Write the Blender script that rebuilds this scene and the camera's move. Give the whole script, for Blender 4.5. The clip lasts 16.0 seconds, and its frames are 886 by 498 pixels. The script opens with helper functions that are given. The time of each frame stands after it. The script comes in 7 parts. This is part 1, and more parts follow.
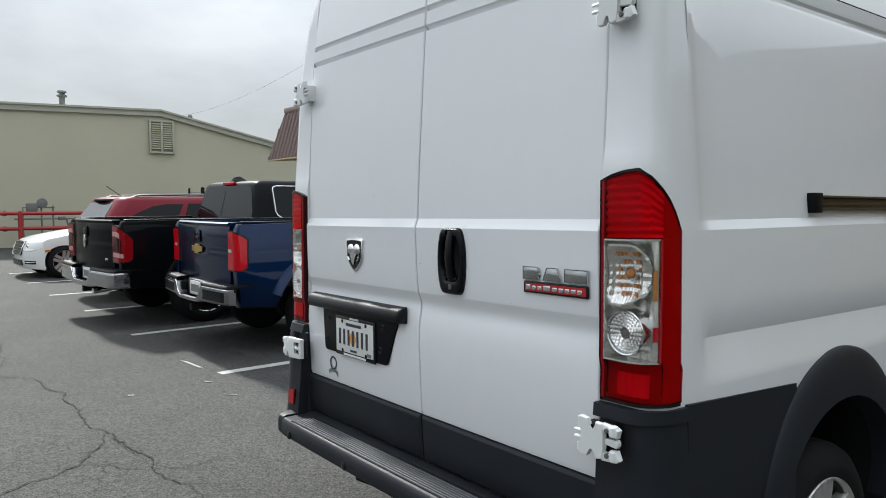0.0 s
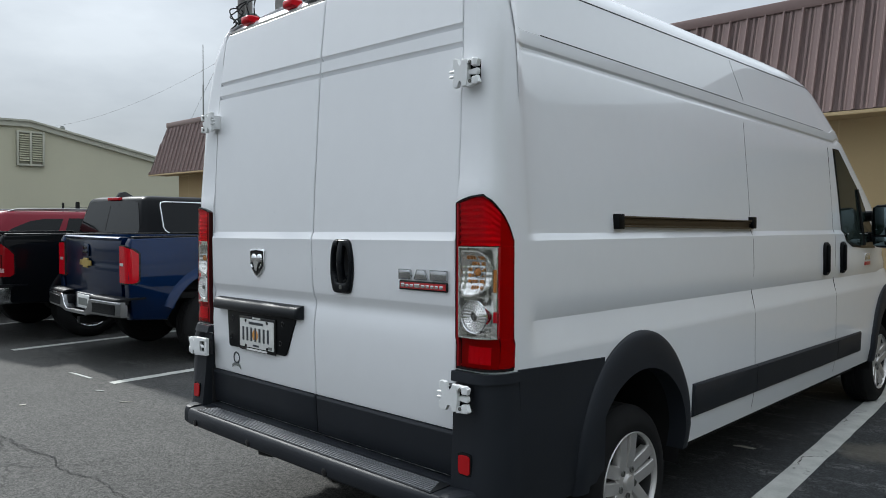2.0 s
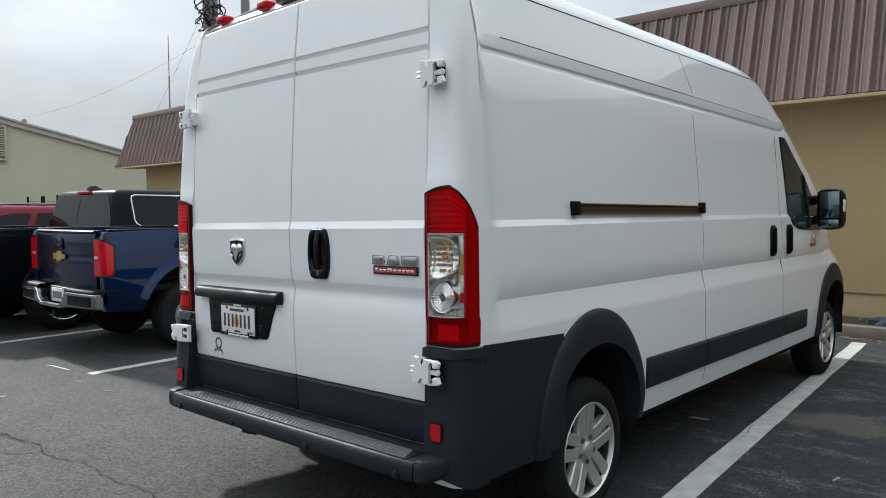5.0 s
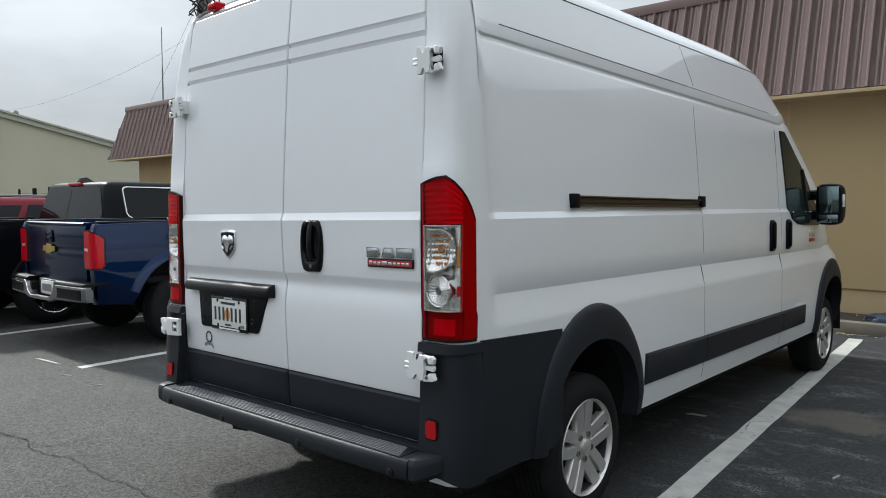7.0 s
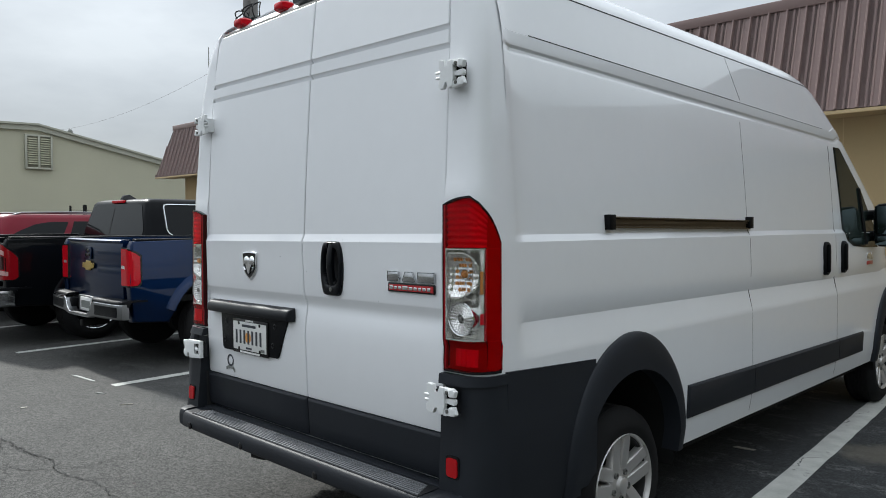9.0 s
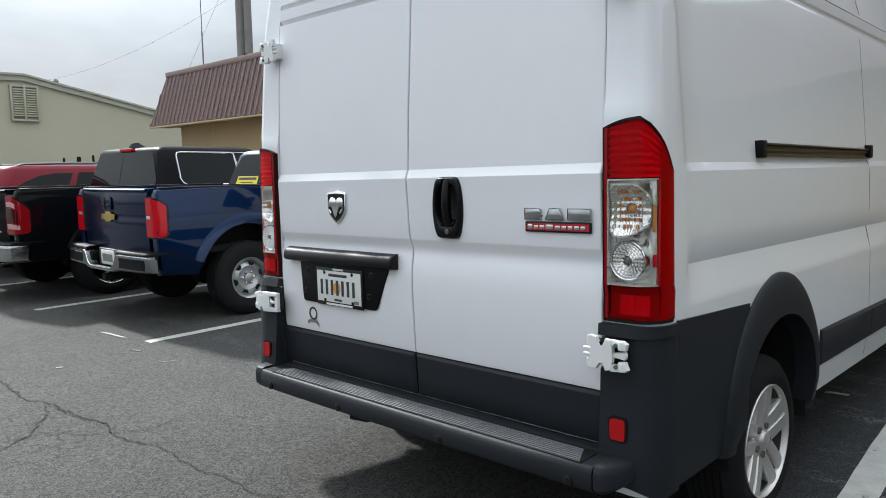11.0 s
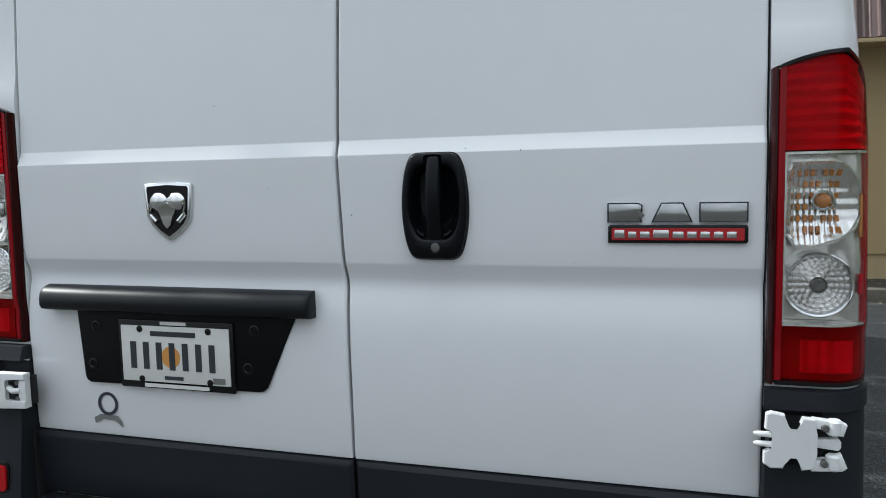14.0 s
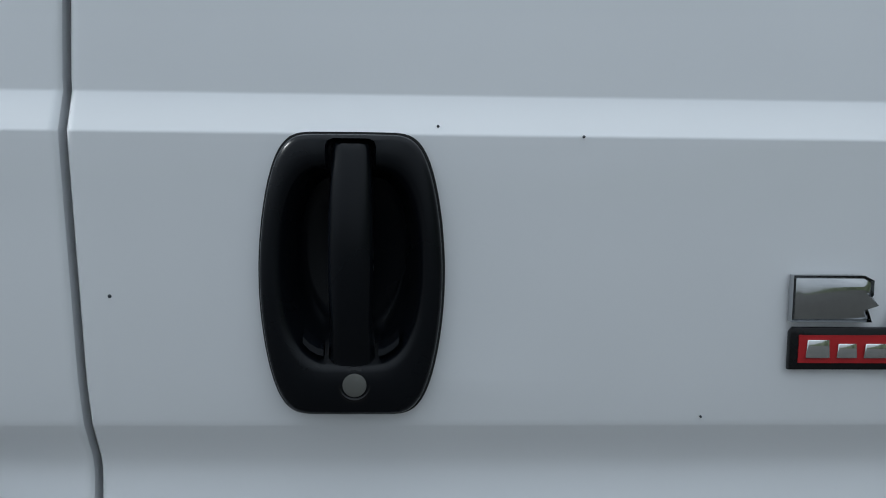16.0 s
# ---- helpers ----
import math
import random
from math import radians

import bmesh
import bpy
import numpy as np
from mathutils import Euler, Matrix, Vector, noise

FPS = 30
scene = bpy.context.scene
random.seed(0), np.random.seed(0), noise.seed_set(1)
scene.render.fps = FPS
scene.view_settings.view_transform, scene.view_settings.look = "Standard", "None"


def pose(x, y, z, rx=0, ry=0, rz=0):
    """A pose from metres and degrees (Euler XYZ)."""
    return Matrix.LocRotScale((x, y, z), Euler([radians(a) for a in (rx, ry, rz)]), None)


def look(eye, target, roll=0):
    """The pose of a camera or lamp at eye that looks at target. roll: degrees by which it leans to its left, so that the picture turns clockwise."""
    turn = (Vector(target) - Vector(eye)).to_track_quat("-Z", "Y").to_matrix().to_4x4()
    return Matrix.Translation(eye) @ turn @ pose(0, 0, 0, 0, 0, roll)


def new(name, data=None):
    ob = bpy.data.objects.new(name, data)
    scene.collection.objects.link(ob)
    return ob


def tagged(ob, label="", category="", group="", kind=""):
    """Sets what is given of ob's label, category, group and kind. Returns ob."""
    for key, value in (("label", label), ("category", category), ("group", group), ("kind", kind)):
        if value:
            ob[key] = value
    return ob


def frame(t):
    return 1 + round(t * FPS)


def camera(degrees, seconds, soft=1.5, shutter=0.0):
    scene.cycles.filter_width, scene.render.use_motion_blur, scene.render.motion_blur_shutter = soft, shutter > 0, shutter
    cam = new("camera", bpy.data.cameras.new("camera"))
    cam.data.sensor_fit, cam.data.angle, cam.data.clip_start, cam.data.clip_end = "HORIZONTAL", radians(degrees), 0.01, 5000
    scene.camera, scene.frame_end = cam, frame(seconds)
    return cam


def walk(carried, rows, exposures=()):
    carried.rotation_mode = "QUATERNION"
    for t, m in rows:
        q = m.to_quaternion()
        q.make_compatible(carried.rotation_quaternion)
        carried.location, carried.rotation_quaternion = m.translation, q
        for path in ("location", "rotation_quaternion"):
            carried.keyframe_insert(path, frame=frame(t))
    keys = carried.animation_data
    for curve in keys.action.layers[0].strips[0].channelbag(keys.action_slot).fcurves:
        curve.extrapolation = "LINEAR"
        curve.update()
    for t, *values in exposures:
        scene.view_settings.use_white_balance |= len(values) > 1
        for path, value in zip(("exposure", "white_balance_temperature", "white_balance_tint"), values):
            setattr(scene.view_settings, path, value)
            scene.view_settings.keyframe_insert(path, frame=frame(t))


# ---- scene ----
cam = camera(62.3, 16.0, soft=0.95)
PATH = [
    (0, (2.163, -1.402, 1.47), (0.561, -0.21, 1.346), -0.1),
    (0.5, (2.227, -1.442, 1.469), (0.704, -0.15, 1.364), 0.4),
    (1, (2.353, -1.471, 1.469), (0.867, -0.136, 1.372), 0.8),
    (1.5, (2.531, -1.57, 1.47), (1.064, -0.213, 1.383), 1.0),
    (2, (2.629, -1.783, 1.463), (1.23, -0.356, 1.389), 0.4),
    (2.5, (2.721, -1.938, 1.468), (1.378, -0.46, 1.359), -1.1),
    (3, (2.764, -1.96, 1.464), (1.422, -0.481, 1.347), -1.2),
    (3.5, (2.777, -1.958, 1.461), (1.434, -0.48, 1.348), -0.5),
    (4, (2.79, -1.951, 1.462), (1.445, -0.475, 1.355), -0.5),
    (6.5, (2.76, -1.931, 1.458), (1.434, -0.438, 1.357), -0.1),
    (7, (2.732, -1.893, 1.449), (1.404, -0.402, 1.331), -0.1),
    (7.5, (2.709, -1.853, 1.454), (1.385, -0.359, 1.334), -0.1),
    (8, (2.712, -1.787, 1.465), (1.433, -0.254, 1.352), -0.1),
    (8.5, (2.717, -1.745, 1.478), (1.407, -0.236, 1.392), -0.1),
    (9, (2.674, -1.722, 1.467), (1.259, -0.311, 1.395), 0.1),
    (9.5, (2.542, -1.783, 1.431), (1.122, -0.378, 1.33), 0.6),
    (10, (2.364, -1.871, 1.42), (0.981, -0.439, 1.228), -0.6),
    (10.2, (2.301, -1.869, 1.417), (0.89, -0.464, 1.221), -0.7),
    (12.3, (1.553, -1.68, 1.405), (0.34, -0.111, 1.144), -1.0),
    (12.5, (1.459, -1.634, 1.383), (0.287, -0.033, 1.131), -0.7),
    (13, (1.191, -1.48, 1.41), (0.08, 0.167, 1.18), -0.5),
    (13.5, (0.878, -1.48, 1.413), (0.084, 0.342, 1.192), -0.7),
    (14, (0.663, -1.368, 1.336), (0.086, 0.537, 1.141), -0.4),
    (14.5, (0.489, -1.091, 1.348), (0.166, 0.872, 1.136), -0.2),
    (15, (0.293, -0.853, 1.352), (0.307, 1.136, 1.134), 0.7),
    (15.5, (0.254, -0.647, 1.305), (0.345, 1.349, 1.215), 0.8),
    (16, (0.255, -0.483, 1.352), (0.322, 1.508, 1.167), 1.4),
]
EXPOSURES = [(0.0, 0.05, 6350, 7), (0.8, -0.14, 6150, 7), (2.0, -0.10, 6150, 7), (3.2, 0.06, 6300, 7), (4.0, 0.08, 6300, 7), (7.0, 0.02, 6300, 7), (8.5, 0.2, 6400, 7), (9.0, -0.05, 6250, 7), (9.5, -0.10, 6150, 7), (10.2, 0.08, 6200, 7), (12.5, 0.24, 6350, 7), (14.0, -0.04, 6150, 6), (16.0, -0.36, 5950, 5)]
walk(cam, [(t, look(eye, target, roll)) for t, eye, target, roll in PATH], EXPOSURES)

# ---- daylight: bright overcast, a veiled sun to the west of the bays ----
SUN_UP, SUN_TURN = 38.0, -86.5   # degrees above the horizon, and clockwise from +y
sun = new("sun", bpy.data.lights.new("sun", "SUN"))
sun.data.energy, sun.data.angle, sun.data.color = 4.6, radians(4), (1.0, 0.97, 0.92)
_a, _e = radians(SUN_TURN), radians(SUN_UP)
sun.matrix_world = look((math.sin(_a) * math.cos(_e) * 50, math.cos(_a) * math.cos(_e) * 50, math.sin(_e) * 50), (0, 0, 0))
world = bpy.data.worlds.new("overcast_sky")
scene.world = world
world.use_nodes = True
wn, wl = world.node_tree.nodes, world.node_tree.links
wn.clear()
w_out, w_bg = wn.new("ShaderNodeOutputWorld"), wn.new("ShaderNodeBackground")
w_sky = wn.new("ShaderNodeTexSky")
w_sky.sky_type, w_sky.sun_disc = "NISHITA", False
w_sky.sun_elevation, w_sky.sun_rotation = _e, _a
w_gain = wn.new("ShaderNodeVectorMath"); w_gain.operation = "SCALE"; w_gain.inputs["Scale"].default_value = 0.10
w_co, w_map = wn.new("ShaderNodeTexCoord"), wn.new("ShaderNodeMapping")
w_map.inputs["Scale"].default_value = (1.0, 1.0, 2.6)
w_n = wn.new("ShaderNodeTexNoise"); w_n.inputs["Scale"].default_value = 2.3; w_n.inputs["Detail"].default_value = 7; w_n.inputs["Roughness"].default_value = 0.52
w_ramp = wn.new("ShaderNodeValToRGB")
w_ramp.color_ramp.elements[0].position, w_ramp.color_ramp.elements[0].color = 0.36, (0.58, 0.61, 0.65, 1)
w_ramp.color_ramp.elements[1].position, w_ramp.color_ramp.elements[1].color = 0.64, (0.88, 0.91, 0.94, 1)
w_mix = wn.new("ShaderNodeMix"); w_mix.data_type = "RGBA"; w_mix.inputs["Factor"].default_value = 0.9
w_bg.inputs["Strength"].default_value = 1.0
wl.new(w_sky.outputs[0], w_gain.inputs[0])
wl.new(w_co.outputs["Generated"], w_map.inputs[0]); wl.new(w_map.outputs[0], w_n.inputs["Vector"])
wl.new(w_n.outputs["Fac"], w_ramp.inputs[0])
wl.new(w_gain.outputs[0], w_mix.inputs["A"]); wl.new(w_ramp.outputs[0], w_mix.inputs["B"])
w_sep = wn.new("ShaderNodeSeparateXYZ")
wl.new(w_co.outputs["Generated"], w_sep.inputs[0])
w_grade = wn.new("ShaderNodeMapRange")   # an overcast sky is brighter overhead than low down
w_grade.inputs["From Min"].default_value, w_grade.inputs["From Max"].default_value = 0.0, 1.0
w_grade.inputs["To Min"].default_value, w_grade.inputs["To Max"].default_value = 0.60, 2.4
wl.new(w_sep.outputs["Z"], w_grade.inputs["Value"])
w_lit = wn.new("ShaderNodeVectorMath"); w_lit.operation = "SCALE"
wl.new(w_mix.outputs["Result"], w_lit.inputs[0]); wl.new(w_grade.outputs[0], w_lit.inputs["Scale"])
wl.new(w_lit.outputs[0], w_bg.inputs["Color"]); wl.new(w_bg.outputs[0], w_out.inputs[0])

# ---- materials ----
def nodes_of(m):
    return m.node_tree.nodes, m.node_tree.links, m.node_tree.nodes["Principled BSDF"]


def paint(name, colour, rough=0.4, metal=0.0, coat=0.0, vary=0.06, scale=6.0, bump=0.0, bump_scale=120.0, spec=0.5, dirt=0.0, stretch=(1, 1, 1)):
    """A plain surface with mottling at two scales, a little relief and, if asked, dust."""
    m = bpy.data.materials.new(name)
    m.use_nodes = True
    n, l, b = nodes_of(m)
    co, mp = n.new("ShaderNodeTexCoord"), n.new("ShaderNodeMapping")
    mp.inputs["Scale"].default_value = stretch
    big, fine = n.new("ShaderNodeTexNoise"), n.new("ShaderNodeTexNoise")
    big.inputs["Scale"].default_value, big.inputs["Detail"].default_value = scale, 5
    fine.inputs["Scale"].default_value, fine.inputs["Detail"].default_value = bump_scale, 3
    l.new(co.outputs["Object"], mp.inputs[0])
    l.new(mp.outputs[0], big.inputs["Vector"]); l.new(mp.outputs[0], fine.inputs["Vector"])
    add = n.new("ShaderNodeMath"); add.operation = "MULTIPLY_ADD"; add.inputs[1].default_value = 0.35
    l.new(fine.outputs["Fac"], add.inputs[0]); l.new(big.outputs["Fac"], add.inputs[2])
    mr = n.new("ShaderNodeMapRange")
    mr.inputs["From Min"].default_value, mr.inputs["From Max"].default_value = 0.35, 1.0
    mr.inputs["To Min"].default_value, mr.inputs["To Max"].default_value = 1 - vary, 1 + vary
    l.new(add.outputs[0], mr.inputs["Value"])
    mul = n.new("ShaderNodeVectorMath"); mul.operation = "SCALE"; mul.inputs[0].default_value = colour
    l.new(mr.outputs[0], mul.inputs["Scale"])
    l.new(mul.outputs[0], b.inputs["Base Color"])
    rr = n.new("ShaderNodeMapRange")
    rr.inputs["To Min"].default_value, rr.inputs["To Max"].default_value = max(0.02, rough - 0.06), min(1, rough + 0.08)
    l.new(big.outputs["Fac"], rr.inputs["Value"]); l.new(rr.outputs[0], b.inputs["Roughness"])
    b.inputs["Metallic"].default_value = metal
    b.inputs["Coat Weight"].default_value, b.inputs["Coat Roughness"].default_value = coat, 0.012
    b.inputs["Specular IOR Level"].default_value = spec
    if bump:
        bp = n.new("ShaderNodeBump"); bp.inputs["Strength"].default_value, bp.inputs["Distance"].default_value = bump, 0.004
        l.new(fine.outputs["Fac"], bp.inputs["Height"]); l.new(bp.outputs[0], b.inputs["Normal"])
    return m


def glass(name, colour, rough=0.02, spec=0.5, trans=0.0):
    m = paint(name, colour, rough, vary=0.02, spec=spec)
    b = m.node_tree.nodes["Principled BSDF"]
    b.inputs["Transmission Weight"].default_value, b.inputs["IOR"].default_value = trans, 1.45
    return m


WHITE = paint("white_van_paint", (0.79, 0.80, 0.82), 0.32, coat=1.0, vary=0.03, scale=0.9, bump_scale=14, spec=0.3)
WHITE_CAST = paint("white_hinge_paint", (0.76, 0.77, 0.77), 0.42, vary=0.05, scale=20)
BLACK_PLASTIC = paint("grained_black_plastic", (0.0038, 0.0044, 0.0056), 0.40, vary=0.2, scale=5, bump=0.15, bump_scale=500, spec=0.12)
# step ribs, pale from wear and from highlights put into the colour
RIB_GREY = paint("step_rib_worn_highlight", (0.135, 0.140, 0.150), 0.45, vary=0.15, scale=8)
TREAD = paint("black_step_tread", (0.009, 0.010, 0.012), 0.5, vary=0.3, scale=14, spec=0.22)
TRIM = paint("charcoal_bumper_plastic", (0.0165, 0.0190, 0.0242), 0.50, vary=0.22, scale=3, bump=0.2, bump_scale=420, spec=0.22)
HANDLE = paint("smooth_black_handle", (0.0028, 0.0037, 0.0056), 0.27, vary=0.12, scale=8, spec=0.20)
HOOD = paint("smooth_black_hood", (0.0085, 0.0098, 0.0122), 0.42, vary=0.15, scale=4, bump=0.06, bump_scale=400, spec=0.22)
GLOSS_BLACK = paint("gloss_black", (0.008, 0.008, 0.009), 0.22, vary=0.1, spec=0.3)
RUBBER = paint("black_rubber_seal", (0.012, 0.012, 0.013), 0.75, vary=0.1)
TYRE = paint("tyre_rubber", (0.013, 0.013, 0.0135), 0.8, spec=0.12, vary=0.25, scale=9, bump=0.3, bump_scale=150)
# chrome darkened in colour to stand for the dark ground it reflects
DIMMED_CHROME = paint("chrome_dark_reflection", (0.48, 0.49, 0.50), 0.12, metal=1.0, vary=0.04)
CHROME = paint("chrome", (0.78, 0.79, 0.80), 0.08, metal=1.0, vary=0.03)
ALLOY = paint("silver_alloy", (0.58, 0.565, 0.55), 0.38, metal=0.7, vary=0.06, scale=14)
STEEL = paint("grey_steel_wheel", (0.42, 0.43, 0.44), 0.38, metal=0.8, vary=0.08, scale=14)
REFLECTOR = paint("lamp_reflector", (0.86, 0.86, 0.86), 0.22, metal=0.65, vary=0.05, scale=40)
BARREL = paint("shaded_wheel_barrel", (0.035, 0.035, 0.035), 0.5, metal=0.4, vary=0.15)
RED_LENS = glass("red_lens", (0.46, 0.004, 0.012), 0.08, spec=0.3)
DEEP_RED = glass("deep_red_lens", (0.24, 0.004, 0.008), 0.08, spec=0.3)
REFLEX_RED = glass("red_reflector", (0.42, 0.006, 0.010), 0.12, spec=0.4)
SIDE_RED = glass("shaded_red_lens", (0.36, 0.005, 0.010), 0.08, spec=0.3)
PINK_INSERT = glass("pale_pink_lens", (0.50, 0.30, 0.29), 0.12, spec=0.3)
WINE = glass("wine_red_lens", (0.030, 0.002, 0.003), 0.1, spec=0.3)
RED_COVER = glass("clear_red_cover", (0.71, 0.001, 0.016), 0.03, trans=1.0)
RED_COVER.node_tree.nodes["Principled BSDF"].inputs["IOR"].default_value = 1.22
BACKPLATE = paint("warm_grey_lamp_back", (0.68, 0.67, 0.63), 0.18, metal=0.75, vary=0.14, scale=25)
DIM_SILVER = paint("moulded_lamp_back", (0.82, 0.82, 0.82), 0.3, metal=0.25, vary=0.12, scale=30)
AMBER = glass("amber_bulb", (0.52, 0.20, 0.05), 0.15)
BOWL = paint("lamp_bowl", (0.80, 0.79, 0.77), 0.07, metal=0.96, vary=0.05, scale=40)
CLEAR = glass("clear_lens", (0.96, 0.96, 0.96), 0.02, trans=1.0)
DARK_GLASS = glass("dark_tinted_glass", (0.003, 0.0042, 0.0046), 0.02, spec=0.30)
# tailgate glass, its colour lightened to stand for reflected sky
SKY_PALE_GLASS = glass("tailgate_glass_sky_pale", (0.06, 0.063, 0.066), 0.04, spec=0.55)
CAB_GLASS = glass("green_cab_glass", (0.018, 0.026, 0.023), 0.03, spec=0.3)
MIRROR = paint("tinted_mirror_glass", (0.16, 0.21, 0.22), 0.05, metal=1.0, vary=0.02)
RED_BADGE = paint("red_badge", (0.42, 0.015, 0.02), 0.3, vary=0.05)
RAIL_BROWN = paint("greasy_steel_track", (0.10, 0.075, 0.045), 0.45, metal=0.5, vary=0.3, scale=25, stretch=(1, 0.2, 1))
BLUE = paint("dark_blue_metallic", (0.0014, 0.0132, 0.052), 0.34, metal=0.75, coat=0.45, spec=0.08, vary=0.08)
GUNMETAL = paint("silver_grey_bumper", (0.21, 0.215, 0.22), 0.3, metal=0.85, vary=0.08, scale=8)
BLACK_CAR = paint("black_car_paint", (0.003, 0.0038, 0.005), 0.3, coat=0.10, spec=0.05, vary=0.08)
RED_CAR = paint("dark_red_car_paint", (0.17, 0.006, 0.018), 0.3, coat=0.25, spec=0.08, vary=0.05)
WHITE_CAR = paint("white_car_paint", (0.74, 0.74, 0.72), 0.3, coat=0.8, vary=0.02)
SAGE = paint("sage_painted_block", (0.50, 0.485, 0.365), 0.85, vary=0.07, scale=0.5, bump=0.25, bump_scale=35)
# vent backing, darker than the wall and the louvres before it
VENT = paint("dark_vent_backing", (0.24, 0.235, 0.18), 0.7, vary=0.15, scale=4)
SAGE_TRIM = paint("sage_trim", (0.44, 0.44, 0.36), 0.6, vary=0.08, scale=1.5)
TAN = paint("tan_painted_board", (0.39, 0.288, 0.150), 0.8, vary=0.07, scale=0.9, bump=0.3, bump_scale=60, stretch=(1, 1, 0.35))
TAN_TRIM = paint("tan_trim", (0.44, 0.33, 0.185), 0.7, vary=0.08, scale=3)
BROWN_METAL = paint("brown_roof_sheet", (0.19, 0.130, 0.118), 0.42, metal=0.15, vary=0.09, scale=1.6, bump=0.05, bump_scale=30)
KERB = paint("weathered_concrete", (0.125, 0.112, 0.090), 0.9, vary=0.22, scale=6, bump=0.5, bump_scale=80)
MULCH = paint("leaf_litter", (0.052, 0.045, 0.036), 0.95, vary=0.5, scale=30, bump=1.0, bump_scale=70)
RED_PIPE = paint("red_enamel_pipe", (0.36, 0.025, 0.03), 0.4, vary=0.12, scale=9)
GREY_PIPE = paint("grey_gas_pipe", (0.16, 0.17, 0.16), 0.6, vary=0.2, scale=12)
POLE_GREY = paint("weathered_pole", (0.22, 0.21, 0.20), 0.8, vary=0.2, scale=3)
PLATE_WHITE = paint("white_plate", (0.72, 0.72, 0.70), 0.4, vary=0.03)
INK = paint("dark_ink", (0.03, 0.035, 0.045), 0.5, vary=0.05)
PEACH = paint("orange_print", (0.65, 0.30, 0.07), 0.5, vary=0.1)
YELLOW = paint("yellow_sticker", (0.75, 0.62, 0.04), 0.5, vary=0.03)
GOLD = paint("gold_badge", (0.55, 0.40, 0.12), 0.3, metal=0.6, vary=0.05)
BLUE_IRON = paint("blue_grey_iron", (0.045, 0.060, 0.095), 0.5, vary=0.15)
UNDER = paint("dark_underbody", (0.010, 0.010, 0.010), 0.8, vary=0.3, scale=12, spec=0.2)
AXLE_GREY = paint("dusty_steel", (0.13, 0.13, 0.12), 0.7, metal=0.3, vary=0.3, scale=15)


def asphalt():
    m = bpy.data.materials.new("old_asphalt")
    m.use_nodes = True
    n, l, b = nodes_of(m)
    co = n.new("ShaderNodeTexCoord")

    def noise_at(scale, detail, rough=0.6):
        t = n.new("ShaderNodeTexNoise")
        t.inputs["Scale"].default_value, t.inputs["Detail"].default_value, t.inputs["Roughness"].default_value = scale, detail, rough
        l.new(co.outputs["Object"], t.inputs["Vector"])
        return t.outputs["Fac"]

    def math2(op, a, c):
        t = n.new("ShaderNodeMath"); t.operation = op
        for i, v in enumerate((a, c)):
            if isinstance(v, (int, float)):
                t.inputs[i].default_value = v
            else:
                l.new(v, t.inputs[i])
        return t.outputs[0]

    def ramp(v, p0, p1, c0, c1):
        r = n.new("ShaderNodeValToRGB")
        r.color_ramp.elements[0].position, r.color_ramp.elements[1].position = p0, p1
        r.color_ramp.elements[0].color, r.color_ramp.elements[1].color = (*c0, 1), (*c1, 1)
        l.new(v, r.inputs[0])
        return r.outputs[0]

    def stones(scale):
        t = n.new("ShaderNodeTexVoronoi")
        t.inputs["Scale"].default_value = scale
        l.new(co.outputs["Object"], t.inputs["Vector"])
        grey = n.new("ShaderNodeSeparateXYZ")
        l.new(t.outputs["Color"], grey.inputs[0])
        return grey.outputs["X"], t.outputs["Distance"]

    stone, dome = stones(175)
    coarse, _ = stones(70)
    clump = noise_at(24, 3)
    chips = math2("ADD", math2("MULTIPLY", stone, 0.50), math2("ADD", math2("MULTIPLY", coarse, 0.22), math2("MULTIPLY", clump, 0.28)))
    grain, stain, wide = noise_at(300, 2, 0.7), noise_at(1.1, 6), noise_at(0.35, 4)
    # worn aisle, and the parking bays with shade put into their colour
    sep = n.new("ShaderNodeSeparateXYZ"); l.new(co.outputs["Object"], sep.inputs[0])
    edge = math2("ADD", sep.outputs["Y"], math2("MULTIPLY", math2("SUBTRACT", stain, 0.5), 0.9))
    bay = n.new("ShaderNodeMapRange"); bay.interpolation_type = "SMOOTHSTEP"
    bay.inputs["From Min"].default_value, bay.inputs["From Max"].default_value = 0.72, 1.15
    l.new(edge, bay.inputs["Value"])
    aisle = ramp(chips, 0.28, 0.80, (0.008, 0.008, 0.0075), (0.098, 0.096, 0.089))
    shaded_bay = ramp(chips, 0.40, 0.90, (0.0052, 0.0066, 0.0078), (0.055, 0.060, 0.064))
    # pale scuffs worn into the dark bay surface
    rub = n.new("ShaderNodeTexNoise"); rub.inputs["Scale"].default_value, rub.inputs["Detail"].default_value, rub.inputs["Roughness"].default_value = 2.2, 9, 0.72
    rmap = n.new("ShaderNodeMapping"); rmap.inputs["Scale"].default_value = (0.8, 1.5, 1.0)
    l.new(co.outputs["Object"], rmap.inputs[0]); l.new(rmap.outputs[0], rub.inputs["Vector"])
    worn = math2("MULTIPLY", ramp(rub.outputs["Fac"], 0.52, 0.66, (0, 0, 0), (1, 1, 1)), ramp(chips, 0.40, 0.62, (0.0, 0.0, 0.0), (1, 1, 1)))
    scuff = n.new("ShaderNodeMix"); scuff.data_type = "RGBA"
    l.new(worn, scuff.inputs["Factor"]); l.new(shaded_bay, scuff.inputs["A"]); scuff.inputs["B"].default_value = (0.17, 0.174, 0.17, 1)
    shaded_bay = scuff.outputs["Result"]
    mix = n.new("ShaderNodeMix"); mix.data_type = "RGBA"
